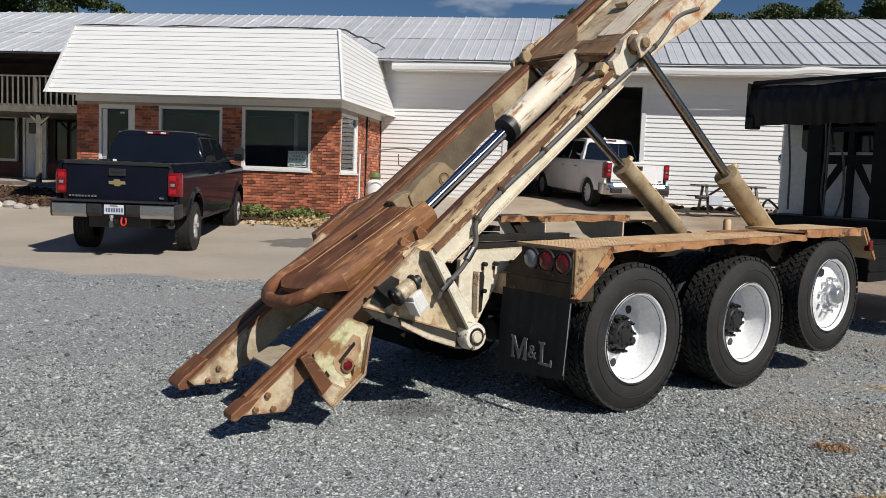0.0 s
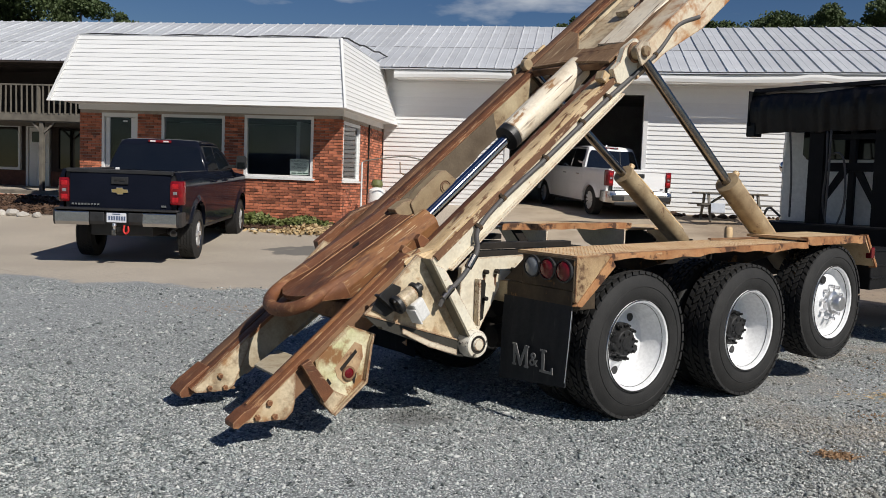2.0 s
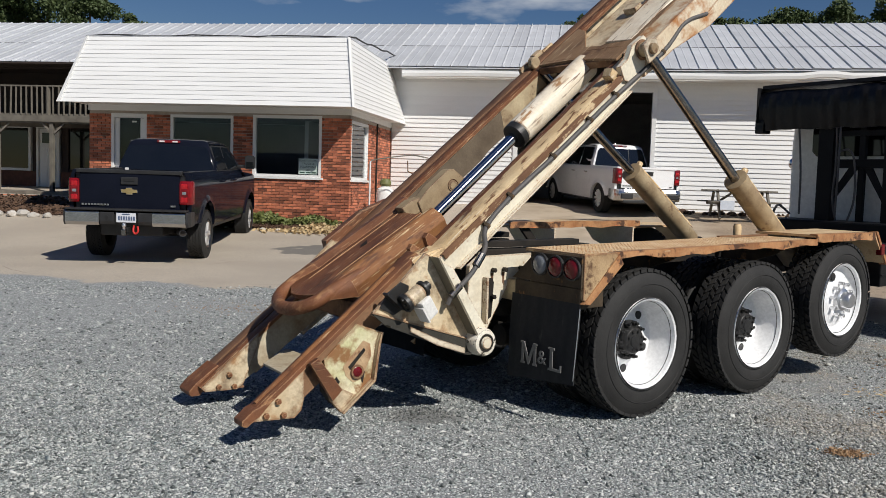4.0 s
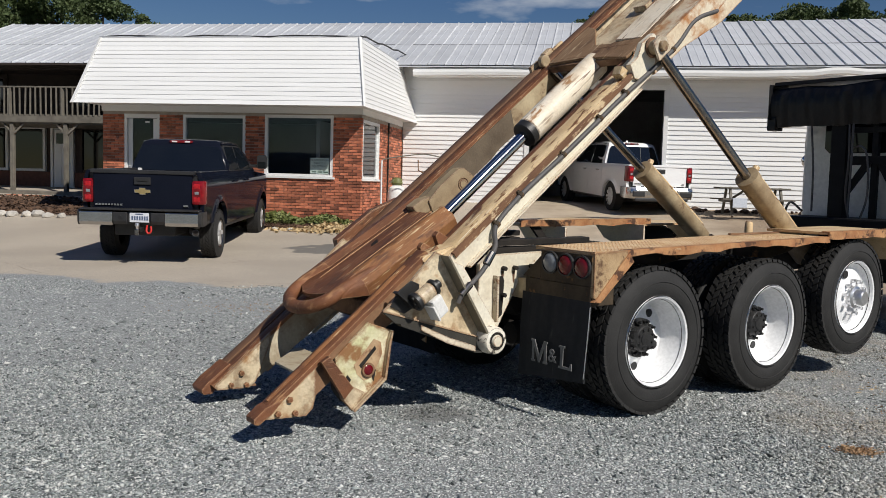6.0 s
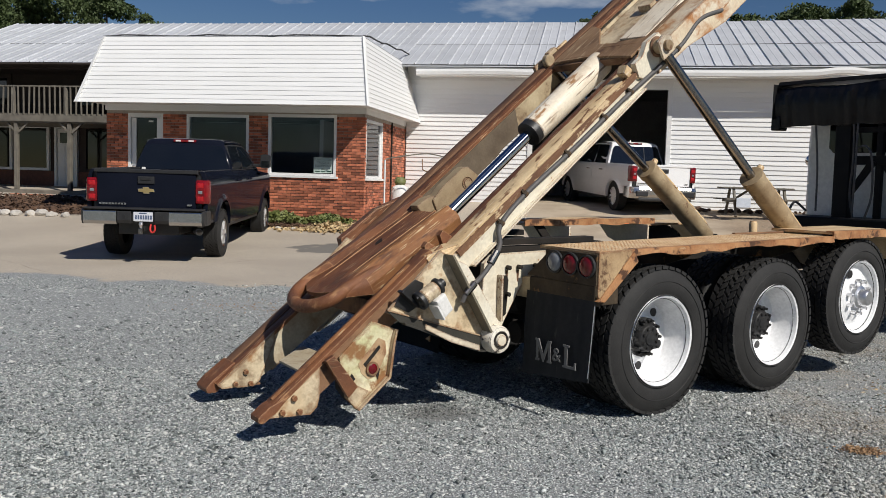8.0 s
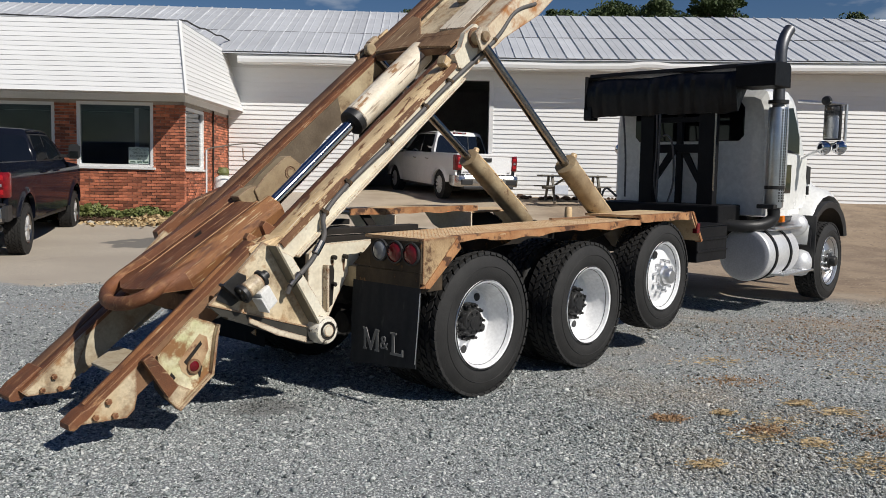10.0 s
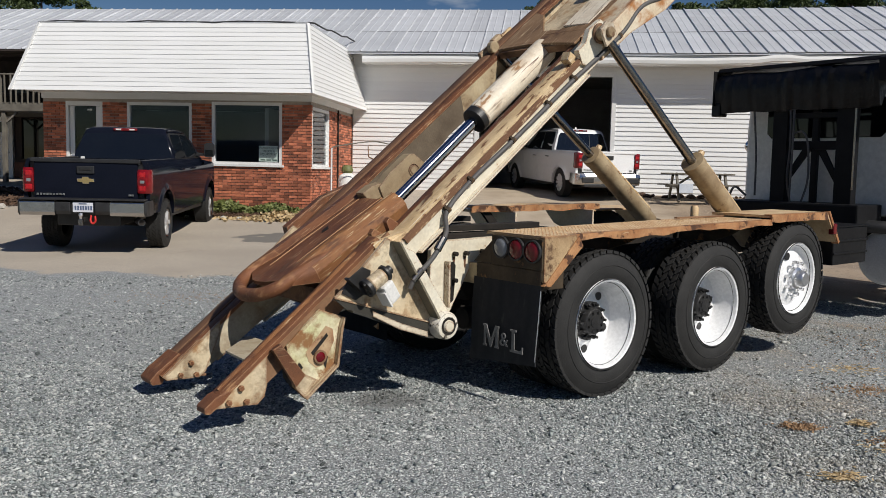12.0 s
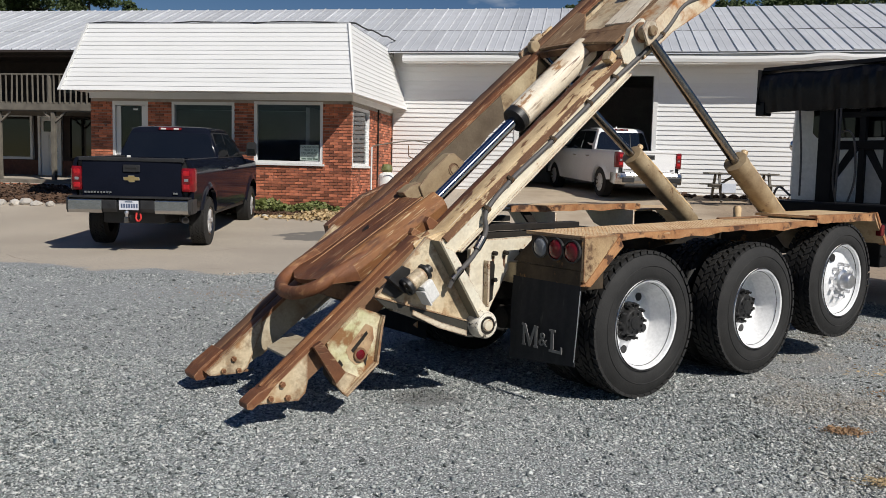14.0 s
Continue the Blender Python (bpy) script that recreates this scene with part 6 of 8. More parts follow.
part("hole", prism([(0.745, 0.055), (0.80, 0.040), (0.835, 0.10), (0.77, 0.09)], "z", 0.0125, 0.0145), GRIME, slide)
part("end_cap", prism([(1.22, -0.05), (1.20, 0.05), (1.30, 0.055), (1.42, 0.02), (1.44, -0.08)], "y", 0.10, 0.20, 0.01), LUGMAT, slide, "chipped tan end block")
lug = part("rod_lug", prism([(1.98, -0.19), (2.01, -0.06), (2.14, -0.035), (2.37, -0.035), (2.415, -0.06), (2.46, -0.19), (2.42, -0.25), (2.08, -0.25)], "y", 0.11, 0.20, 0.008), LUGMAT, truck, "worn pale rod lug", HOIST)
part("lug_boss", lathe([(0.0, 0.103), (0.030, 0.103), (0.034, 0.108), (0.042, 0.108), (0.046, 0.103), (0.050, 0.109), (0.050, 0.125)], seg=24), LUGMAT, lug, m=pose(2.335, 0, -0.155), smooth=True)

# centre cylinder that drives the slide
cc = part("centre_cylinder", tube([(3.02, 0, -0.165), (3.03, 0, -0.165), (3.84, 0, -0.160), (3.94, 0, -0.158), (3.99, 0, -0.157)], 0.11, seg=32, radii=[0.098, 0.106, 0.106, 0.104, 0.06]), SCRATCHED, truck, "cream hydraulic cylinder with bright rod", HOIST, smooth=True)
part("gland", lathe([(0.045, -0.05), (0.088, -0.05), (0.104, -0.038), (0.104, 0.02), (0.09, 0.03), (0.045, 0.03)], seg=32, axis="x"), HUBBLACK, cc, "black gland nut", m=pose(3.0, 0, -0.165), smooth=True)
part("rod", cyl((1.92, -0.012, -0.17), (3.02, 0, -0.165), 0.045, seg=24), CHROME, cc, "bright chrome rod", smooth=True)

# upper cross plate and box beam
cp = part("upper_cross_plate", prism([(3.82, -0.455), (3.87, -0.20), (3.90, 0.10), (3.88, 0.46), (4.46, 0.46), (4.40, 0.32), (4.09, 0.09), (4.07, -0.11), (4.30, -0.38), (4.90, -0.455)], "z", -0.088, -0.066, 0.004), RUST_WOOD, truck, "brown worn cross plate between the rails", HOIST)
part("front_rim", box(3.86, 3.90, -0.42, 0.46, -0.15, -0.09, 0.004), RUST_DARK, cp)
# Black sheet added where the hollow under the cross plate lies in shade.
part("end_wall", box(4.02, 4.05, -0.44, 0.455, -0.36, -0.092), GRIME, cp)
for x0, x1, y0, y1 in ((3.92, 4.02, -0.05, 0.40), (4.02, 4.06, -0.36, 0.02)):
    part("scraped_seam", box(x0, x0 + 0.006, y0, y1, -0.0665, -0.0645), RUST_DARK, cp)
bmx = prism([(-0.43, -0.10), (-0.40, -0.062), (-0.14, -0.050), (-0.13, -0.09), (-0.13, -0.28), (-0.43, -0.28)], "x", 4.10, 6.6, 0.006)
part("box_beam", bmx, SCRATCHED, truck, "cream box beam", HOIST)
part("catch", box(4.80, 4.90, 0.08, 0.22, -0.178, -0.12, 0.012), BEIGE, truck, "beige catch", HOIST)
part("catch_arm", prism([(4.72, -0.178), (5.25, -0.178), (5.18, -0.10), (5.02, -0.09), (4.94, -0.14), (4.80, -0.14)], "y", 0.02, 0.06, 0.006), RUST_DARK, truck, "", HOIST)
part("deck_sheet", prism([(4.06, -0.12), (4.06, 0.44), (6.6, 0.44), (6.6, -0.12)], "z", -0.20, -0.18, 0.003), BEIGE, truck, "", HOIST)
part("upper_side_plate", prism([(3.80, -0.235), (3.92, -0.08), (4.10, -0.066), (6.6, -0.066), (6.6, -0.34), (4.7, -0.34), (4.2, -0.25)], "y", -0.668, -0.645, 0.003), RUSTRUN, truck, "cream side plate with rust runs", HOIST)
part("upper_top_plate", prism([(3.90, -0.645), (3.90, -0.458), (6.6, -0.458), (6.6, -0.645)], "z", -0.086, -0.070, 0.003), RUSTRUN, truck, "", HOIST)
# lift pin bosses
for s in (-1, 1):
    yb = -0.62 if s < 0 else 0.62
    if s > 0:
        pb = part("lift_pin_block", prism([(3.80, -0.16), (3.82, -0.05), (3.94, -0.05), (3.97, -0.16)], "y", 0.625, 0.66, 0.005), BEIGE, truck, "lift cylinder pin block", HOIST)
        continue
    pb = part("lift_pin_block", prism([(3.60, -0.14), (3.62, -0.03), (3.72, -0.03), (3.82, 0.03), (3.97, 0.02), (4.01, -0.08), (3.92, -0.17), (3.66, -0.19)], "y", *sorted((yb - s * 0.005, yb + s * 0.045)), 0.005), CREAM, truck, "lift cylinder pin block", HOIST)
    part("pin_collar", cyl((3.885, yb + s * 0.045, -0.055), (3.885, yb + s * 0.068, -0.055), 0.078, seg=20, bevel=0.008), RUST_DARK, pb, smooth=True)
    part("outer_cheek", prism([(3.80, -0.13), (3.82, 0.015), (3.90, 0.03), (3.97, -0.02), (3.95, -0.13)], "y", *sorted((yb + s * 0.125, yb + s * 0.145)), 0.004), STAINED, pb)
    part("pin_end", cyl((3.885, yb + s * 0.06, -0.055), (3.885, yb + s * 0.175, -0.055), 0.040, seg=24, bevel=0.005), TANCYL, pb, smooth=True)
    part("wedge", prism([(3.52, -0.085), (3.50, -0.03), (3.56, 0.005), (3.59, -0.06)], "y", *sorted((yb + s * 0.03, yb - s * 0.05)), 0.006), FLANGE, pb)


def lift_cylinder(y, top, mid, base):
    top, mid, base = Vector((top[0], y, top[1])), Vector((mid[0], y, mid[1])), Vector((base[0], y, base[1]))
    ax = (base - mid).normalized()
    c = part("lift_cylinder", tube([mid, mid + ax * 0.01, base - ax * 0.05, base], 0.1, seg=32, radii=[0.082, 0.092, 0.092, 0.06]), TANCYL, truck, "grimy tan lift cylinder", smooth=True)
    part("rod", cyl(top + ax * 0.05, mid + ax * 0.05, 0.040, seg=24), RODDARK, c, "dull polished rod", smooth=True)
    part("gland", tube([mid - ax * 0.04, mid - ax * 0.035, mid + ax * 0.035, mid + ax * 0.04], 0.1, seg=32, radii=[0.075, 0.100, 0.100, 0.09]), TANCYL, c, smooth=True)
    part("rod_eye", cyl(top + Vector((0, -0.03, 0)), top + Vector((0, 0.03, 0)), 0.054, seg=20, bevel=0.008), TANCYL, c, smooth=True)
    nrm = Vector((ax.z, 0, -ax.x))
    nrm = nrm if nrm.z > 0 else -nrm
    part("oil_pipe", tube([mid + nrm * 0.104 + ax * 0.02, mid + nrm * 0.112 + ax * 0.2, base + nrm * 0.112 - ax * 0.15, base + nrm * 0.10 - ax * 0.1], 0.016, seg=10), FLANGE, c, smooth=True)
    part("port", cyl(mid + nrm * 0.10 + ax * 0.02, mid + nrm * 0.15 + ax * 0.02, 0.03, seg=12, bevel=0.005), FLANGE, c)
    part("base_clevis", cyl(base + Vector((0, -0.07, 0)) + ax * 0.04, base + Vector((0, 0.07, 0)) + ax * 0.04, 0.08, seg=20), GRIME, c)
    return c


lift_cylinder(-0.71, (0.45, 2.60), (1.68, 1.64), (2.62, 0.93))
lift_cylinder(0.56, (0.50, 2.62), (1.84, 1.70), (2.80, 1.02))

# ---- cab and front ----
def cab_section(x, w, z0, z1, top):
    """A rounded cross-section of the cab."""
    r = 0.10
    pts = [(x, -w, z0), (x, -w, z1 - 0.45), (x, -w * 0.965, z1 - r * 1.3), (x, -w * 0.93, z1 - r * 0.4), (x, -w * 0.84, z1), (x, 0, z1 + top), (x, w * 0.84, z1), (x, w * 0.93, z1 - r * 0.4), (x, w * 0.965, z1 - r * 1.3), (x, w, z1 - 0.45), (x, w, z0)]
    return pts


cab = part("cab", loft([cab_section(5.28, 0.97, 1.12, 2.50, 0.05), cab_section(5.33, 1.02, 1.10, 2.60, 0.06), cab_section(5.92, 1.03, 1.10, 2.63, 0.07), cab_section(6.12, 1.02, 1.10, 2.56, 0.06), cab_section(6.58, 1.0, 1.10, 1.90, 0.04)]), CABWHITE, truck, "white day cab")
part("rear_window", prism([(-0.66, 1.99), (-0.72, 2.05), (-0.72, 2.38), (-0.66, 2.46), (0.66, 2.46), (0.72, 2.38), (0.72, 2.05), (0.66, 1.99)], "x", 5.262, 5.28, 0.008), PANELGLASS, cab, "dark rear cab window")
for s in (-1, 1):
    part("door_window", prism([(5.62, 1.86), (5.62, 2.38), (5.92, 2.40), (6.16, 2.06), (6.18, 1.86)], "y", *sorted((s * 1.026, s * 1.038)), 0.004), PANELGLASS, cab)
    part("lower_window", prism([(5.72, 1.38), (5.72, 1.72), (5.94, 1.72), (5.94, 1.38)], "y", *sorted((s * 1.032, s * 1.042)), 0.004), DARKGLASS, cab)
    part("door_panel", prism([(5.58, 1.18), (5.58, 1.84), (6.46, 1.84), (6.46, 1.18)], "y", *sorted((s * 1.022, s * 1.031)), 0.004), CABWHITE, cab)
    part("grab_bar", tube(smooth_line([(5.60, s * 1.03, 2.42), (5.60, s * 1.09, 2.38), (5.60, s * 1.10, 1.9), (5.60, s * 1.09, 1.42), (5.60, s * 1.03, 1.38)], 5), 0.014, seg=8), ALU, cab, smooth=True)
    part("hinge", box(6.50, 6.53, *sorted((s * 1.02, s * 1.05)), 1.35, 1.46, 0.006), HUBBLACK, cab)
    part("sill_step", box(5.55, 6.45, *sorted((s * 0.90, s * 1.04)), 1.03, 1.10, 0.01), BLACKPLASTIC, cab)
part("windscreen", prism([(6.135, 2.50), (6.585, 1.94), (6.595, 1.95), (6.145, 2.52)], "y", -0.86, 0.86, 0.003), DARKGLASS, cab)
hood = loft([[(6.52, -0.98, 1.05), (6.52, -0.98, 1.60), (6.52, -0.80, 1.86), (6.52, -0.4, 1.94), (6.52, 0.4, 1.94), (6.52, 0.80, 1.86), (6.52, 0.98, 1.60), (6.52, 0.98, 1.05)],
             [(6.75, -0.97, 1.02), (6.75, -0.96, 1.50), (6.75, -0.74, 1.80), (6.75, -0.38, 1.88), (6.75, 0.38, 1.88), (6.75, 0.74, 1.80), (6.75, 0.96, 1.50), (6.75, 0.97, 1.02)],
             [(7.30, -0.94, 1.10), (7.30, -0.88, 1.42), (7.30, -0.66, 1.66), (7.30, -0.34, 1.74), (7.30, 0.34, 1.74), (7.30, 0.66, 1.66), (7.30, 0.88, 1.42), (7.30, 0.94, 1.10)],
             [(7.85, -0.84, 0.95), (7.85, -0.78, 1.25), (7.85, -0.56, 1.46), (7.85, -0.30, 1.55), (7.85, 0.30, 1.55), (7.85, 0.56, 1.46), (7.85, 0.78, 1.25), (7.85, 0.84, 0.95)],
             [(8.00, -0.74, 0.90), (8.00, -0.70, 1.15), (8.00, -0.52, 1.34), (8.00, -0.28, 1.42), (8.00, 0.28, 1.42), (8.00, 0.52, 1.34), (8.00, 0.70, 1.15), (8.00, 0.74, 0.90)]])
hood = part("hood", hood, CABWHITE, truck, "white sloping hood", smooth=True)
for s in (-1, 1):
    part("hood_vent", prism([(6.62, 1.48), (6.62, 1.72), (6.74, 1.70), (6.74, 1.48)], "y", *sorted((s * 0.955, s * 0.985)), 0.006), BLACKPLASTIC, hood)
    arch = []
    for k in range(15):
        a = math.radians(180 - 172 * k / 14)
        arch.append((6.92 + 0.68 * math.cos(a), 0.72 + 0.54 * math.sin(a)))
    inner = [(6.92 + (p[0] - 6.92) * 0.86, 0.72 + (p[1] - 0.72) * 0.86) for p in arch]
    part("fender", loft([[(x, s * 1.20, z), (x, s * 1.18, z + 0.012), (x, s * 0.84, z + 0.03), (x, s * 0.84, z), (xi, s * 1.19, zi)] for (x, z), (xi, zi) in zip(arch, inner)]), BLACKPLASTIC, hood, "black fender flare", smooth=True)
    top = [(6.92 + 0.69 * math.cos(math.radians(180 - 160 * k / 9)), 0.74 + 0.60 * math.sin(math.radians(180 - 160 * k / 9))) for k in range(10)]
    part("fender_skin", loft([[(x, s * 1.17, z), (x, s * 1.12, z + 0.07), (x, s * 0.72, z + 0.20), (x, s * 0.72, z)] for x, z in top]), CABWHITE, hood, smooth=True)
    part("mud_guard", box(6.29, 6.32, *sorted((s * 0.84, s * 1.245)), 0.40, 1.10, 0.01), BLACKPLASTIC, hood)
    part("front_flap", box(7.50, 7.53, *sorted((s * 0.82, s * 1.08)), 0.62, 0.82, 0.01), BLACKPLASTIC, hood)
part("front_bumper", box(8.0, 8.15, -0.85, 0.85, 0.48, 0.78, 0.03), BUMPER, truck)
part("engine", box(6.5, 7.8, -0.35, 0.35, 0.55, 1.0, 0.05), GRIME, truck)
part("cab_base", box(5.30, 6.5, -0.80, 0.80, 0.92, 1.10, 0.03), GRIME, truck)
part("amber_lamp", box(5.62, 5.70, -1.09, -1.03, 1.03, 1.11, 0.012), AMBER, truck, "amber side lamp")

# exhaust stack with a perforated guard
stack = part("exhaust_pipe", tube(smooth_line([(5.22, -1.13, 1.20), (5.22, -1.13, 2.0), (5.22, -1.13, 2.80), (5.23, -1.13, 3.02), (5.29, -1.14, 3.16), (5.38, -1.15, 3.25)], 5), 0.065, seg=20), MUFFLERSTEEL, truck, "dull steel exhaust stack with perforated guard", smooth=True)
guard = part("heat_guard", lathe([(0.098, 1.22), (0.104, 1.24), (0.104, 2.34), (0.098, 2.36), (0.090, 2.34), (0.090, 1.24)], seg=28, axis="z"), GUARDSTEEL, stack, "perforated guard", m=pose(5.22, -1.13, 0), smooth=True)
bm = bmesh.new()
for i in range(34):
    for j in range(4):
        a = math.radians(232 + j * 19)
        z = 1.30 + i * 0.031
        cx, cy = 0.1045 * math.cos(a), 0.1045 * math.sin(a)
        c, s2 = math.cos(a), math.sin(a)
        vs = [bm.verts.new((cx - s2 * p, cy + c * p, z + q)) for p, q in ((-0.008, -0.010), (0.008, -0.010), (0.008, 0.010), (-0.008, 0.010))]
        ws = [bm.verts.new(v.co * 1.0 + Vector((c * 0.002, s2 * 0.002, 0))) for v in vs]
        bm.faces.new(ws)
        for k in range(4):
            bm.faces.new((vs[k], vs[(k + 1) % 4], ws[(k + 1) % 4], ws[k]))
tagged(part("perforation", bm, HUBBLACK, stack, m=pose(5.22, -1.13, 0)), kind="stuff")
for z in (1.45, 2.42):
    part("clamp", lathe([(0.07, -0.02), (0.112, -0.02), (0.112, 0.02), (0.07, 0.02)], seg=24, axis="z"), HUBBLACK, stack, m=pose(5.22, -1.13, z), smooth=True)
part("elbow", tube(smooth_line([(5.22, -1.13, 1.24), (5.22, -1.13, 1.10), (5.12, -1.05, 1.02), (4.96, -0.90, 1.00), (4.85, -0.6, 1.02)], 5), 0.07, seg=18), HUBBLACK, stack, smooth=True)
part("bracket", box(5.05, 5.28, -1.20, -1.0, 1.21, 1.26, 0.01), HUBBLACK, stack)

# mirrors
for s in (-1, 1):
    mir = part("door_mirror", box(6.18, 6.25, *sorted((s * 1.30, s * 1.50)), 2.02, 2.44, 0.02), HUBBLACK, truck, "chrome west coast mirror with round spot mirrors")
    part("glass", box(6.170, 6.18, *sorted((s * 1.315, s * 1.485)), 2.04, 2.42), CHROME, mir)
    part("arm", tube([(6.15, s * 1.0, 2.50), (6.22, s * 1.36, 2.47), (6.24, s * 1.42, 2.46), (6.24, s * 1.54, 2.44), (6.24, s * 1.54, 2.0), (6.22, s * 1.40, 1.97), (6.3, s * 1.0, 1.80)], 0.019, seg=8), ALU, mir, smooth=True)
    part("spot_mirror", lathe([(0.0, -0.034), (0.03, -0.031), (0.06, -0.020), (0.080, -0.004), (0.085, 0.010), (0.06, 0.040), (0.0, 0.055)], seg=24, axis="x"), CHROME, mir, m=pose(6.18, s * 1.32, 1.93), smooth=True)
    part("spot_mirror", lathe([(0.0, -0.034), (0.03, -0.031), (0.06, -0.020), (0.080, -0.004), (0.085, 0.010), (0.06, 0.040), (0.0, 0.055)], seg=24, axis="x"), CHROME, mir, m=pose(6.18, s * 1.50, 1.93), smooth=True)
    part("lamp_pod", lathe([(0.0, 0.06), (0.05, 0.04), (0.06, 0.0), (0.05, -0.04), (0, -0.05)], seg=20, axis="x"), HUBBLACK, mir, m=pose(6.15, s * 1.34, 2.49), smooth=True)

# headboard frame and rolled tarp behind the cab
hb = part("headboard_frame", box(4.80, 4.92, 0.20, 0.38, 1.0, 2.50, 0.008), BLACKSTEEL, truck, "black steel headboard frame")
part("post", box(4.80, 4.92, -0.58, -0.38, 1.0, 2.50, 0.008), BLACKSTEEL, hb)
part("centre_post", box(4.84, 4.90, -0.15, -0.08, 1.2, 2.40, 0.006), BLACKSTEEL, hb)
part("rail", box(4.83, 4.90, -0.38, 0.20, 1.84, 1.94, 0.006), BLACKSTEEL, hb)
part("rail", box(4.83, 4.90, -0.38, 0.20, 2.20, 2.26, 0.006), BLACKSTEEL, hb)
part("brace", quadplate((4.85, 0.20, 1.44), (4.85, -0.10, 1.86), (4.85, -0.03, 1.90), (4.85, 0.20, 1.55), 0.04), BLACKSTEEL, hb)
part("brace", quadplate((4.85, -0.38, 1.44), (4.85, -0.13, 1.86), (4.85, -0.20, 1.90), (4.85, -0.38, 1.55), 0.04), BLACKSTEEL, hb)
part("tool_box", box(4.62, 5.2, -0.75, 0.95, 1.02, 1.24, 0.02), BLACKSTEEL, hb)
part("flag_tab", box(4.79, 4.80, -0.60, -0.58, 1.4, 2.45, 0.002), RODDARK, hb)
for k, pts in enumerate(([(4.78, 0.16, 2.4), (4.74, 0.12, 1.9), (4.76, 0.15, 1.5), (4.78, 0.1, 1.2)], [(4.78, 0.12, 2.02), (4.74, -0.02, 2.04), (4.74, -0.09, 1.9), (4.76, -0.1, 1.5), (4.76, -0.02, 1.2)], [(4.76, 0.1, 2.3), (4.72, 0.08, 1.8), (4.74, 0.10, 1.3)], [(4.78, 0.62, 2.35), (4.75, 0.55, 1.8), (4.78, 0.56, 1.3)])):
    part("air_line", tube(smooth_line(pts, 5), 0.012, seg=8), HOSE, hb, smooth=True)
part("air_line", tube(smooth_line([(4.75, 0.66, 1.3), (4.6, 0.72, 1.4), (4.6, 0.78, 1.25), (4.7, 0.7, 1.15)], 6), 0.014, seg=8), HOSE, hb, smooth=True)
secs = []
for k in range(91):
    i = k / 3
    y = 1.13 - 1.98 * i / 30
    w = 0.018 * noise.noise((i * 0.5, 1.3, 0)) + 0.009 * noise.noise((i * 2.3, 3.1, 0))
    w2 = 0.02 * noise.noise((i * 0.9, 5.3, 0)) + 0.010 * noise.noise((i * 2.6, 8.3, 0))
    zt = 2.745 + 0.012 * math.sin(i * 0.4) + 0.02 * (i / 30)
    zb = 2.29 + 0.02 * noise.noise((i * 0.35, 9.0, 0))
    w += 0.010 * math.sin(i * 2.1) * noise.noise((i * 0.3, 7.7, 0)) * 2
    secs.append([(4.72 + w, y, zt - 0.09), (4.77 + w2, y, zt - 0.01), (4.90, y, zt + 0.015), (5.03, y, zt - 0.03), (5.06, y, zt - 0.12), (4.86, y, zb + 0.10), (4.80 + w, y, zb), (4.76 + w2, y, zb), (4.735 + w, y, zb + 0.12), (4.715 + w2, y, zb + 0.25)])
tarp = part("rolled_tarp", loft(secs), TARP, truck, "black vinyl tarp rolled on a housing", smooth=True)
part("housing", prism([(4.70, 2.56), (4.70, 2.80), (4.78, 2.83), (5.08, 2.83), (5.14, 2.78), (5.14, 2.56)], "y", -1.29, -0.84, 0.01), BLACKSTEEL, tarp, "black tarp housing")
part("top_cover", prism([(4.76, 2.785), (4.78, 2.83), (5.08, 2.835), (5.12, 2.785)], "y", -0.838, 1.12, 0.006), BLACKSTEEL, tarp)
part("end_plate", box(4.70, 5.10, 1.132, 1.145, 2.38, 2.80, 0.01), BLACKSTEEL, tarp)
part("end_flap", box(4.74, 4.90, 1.06, 1.18, 2.25, 2.42, 0.015), TARP, tarp)

DISCMETAL = mat("brushed_tank_end", (0.62, 0.63, 0.66), (0.54, 0.55, 0.58), 3, 0.50, 0.6, 0.02, 60)
# battery box, fuel tank, steps, air tanks
bb = part("battery_box", box(3.42, 4.10, -1.10, -0.55, 0.70, 1.06, 0.012), BLACKSTEEL, truck, "black battery box")
part("lid", box(3.41, 4.11, -1.11, -0.54, 1.062, 1.075, 0.004), BLACKSTEEL, bb)
for z in (0.80, 0.92):
    part("rib", box(3.42, 4.10, -1.112, -1.10, z, z + 0.02, 0.004), BLACKSTEEL, bb)
tank = part("fuel_tank", lathe([(0.292, 5.005), (0.300, 5.01), (0.304, 5.02), (0.306, 5.03), (0.306, 5.88), (0.295, 5.90), (0.0, 5.92)], seg=48, axis="x"), TANKGREY, truck, "dull bright aluminium fuel tank", m=pose(0, -0.90, 0.67), smooth=True)
for x in (5.20, 5.62):
    part("strap", lathe([(0.307, x - 0.03), (0.317, x - 0.03), (0.317, x + 0.03), (0.307, x + 0.03)], seg=48, axis="x"), BLACKSTEEL, tank, smooth=True)
part("end_cap", lathe([(0.0, 4.992), (0.24, 4.994), (0.275, 4.998), (0.292, 5.006), (0.292, 5.02)], seg=48, axis="x"), DISCMETAL, tank, "polished tank end", smooth=True)
part("filler_cap", lathe([(0.0, 0.36), (0.045, 0.36), (0.05, 0.35), (0.05, 0.31), (0.035, 0.29), (0, 0.29)], seg=20, axis="z"), ALU, tank, m=pose(5.12, -0.06, 0), smooth=True)
part("upper_step", box(5.20, 6.0, -1.18, -1.02, 0.955, 0.985, 0.006), ALU, truck, "aluminium step plate")
ls = part("lower_step", box(5.30, 6.25, -1.26, -1.05, 0.425, 0.45, 0.006), ALU, truck, "perforated aluminium step")
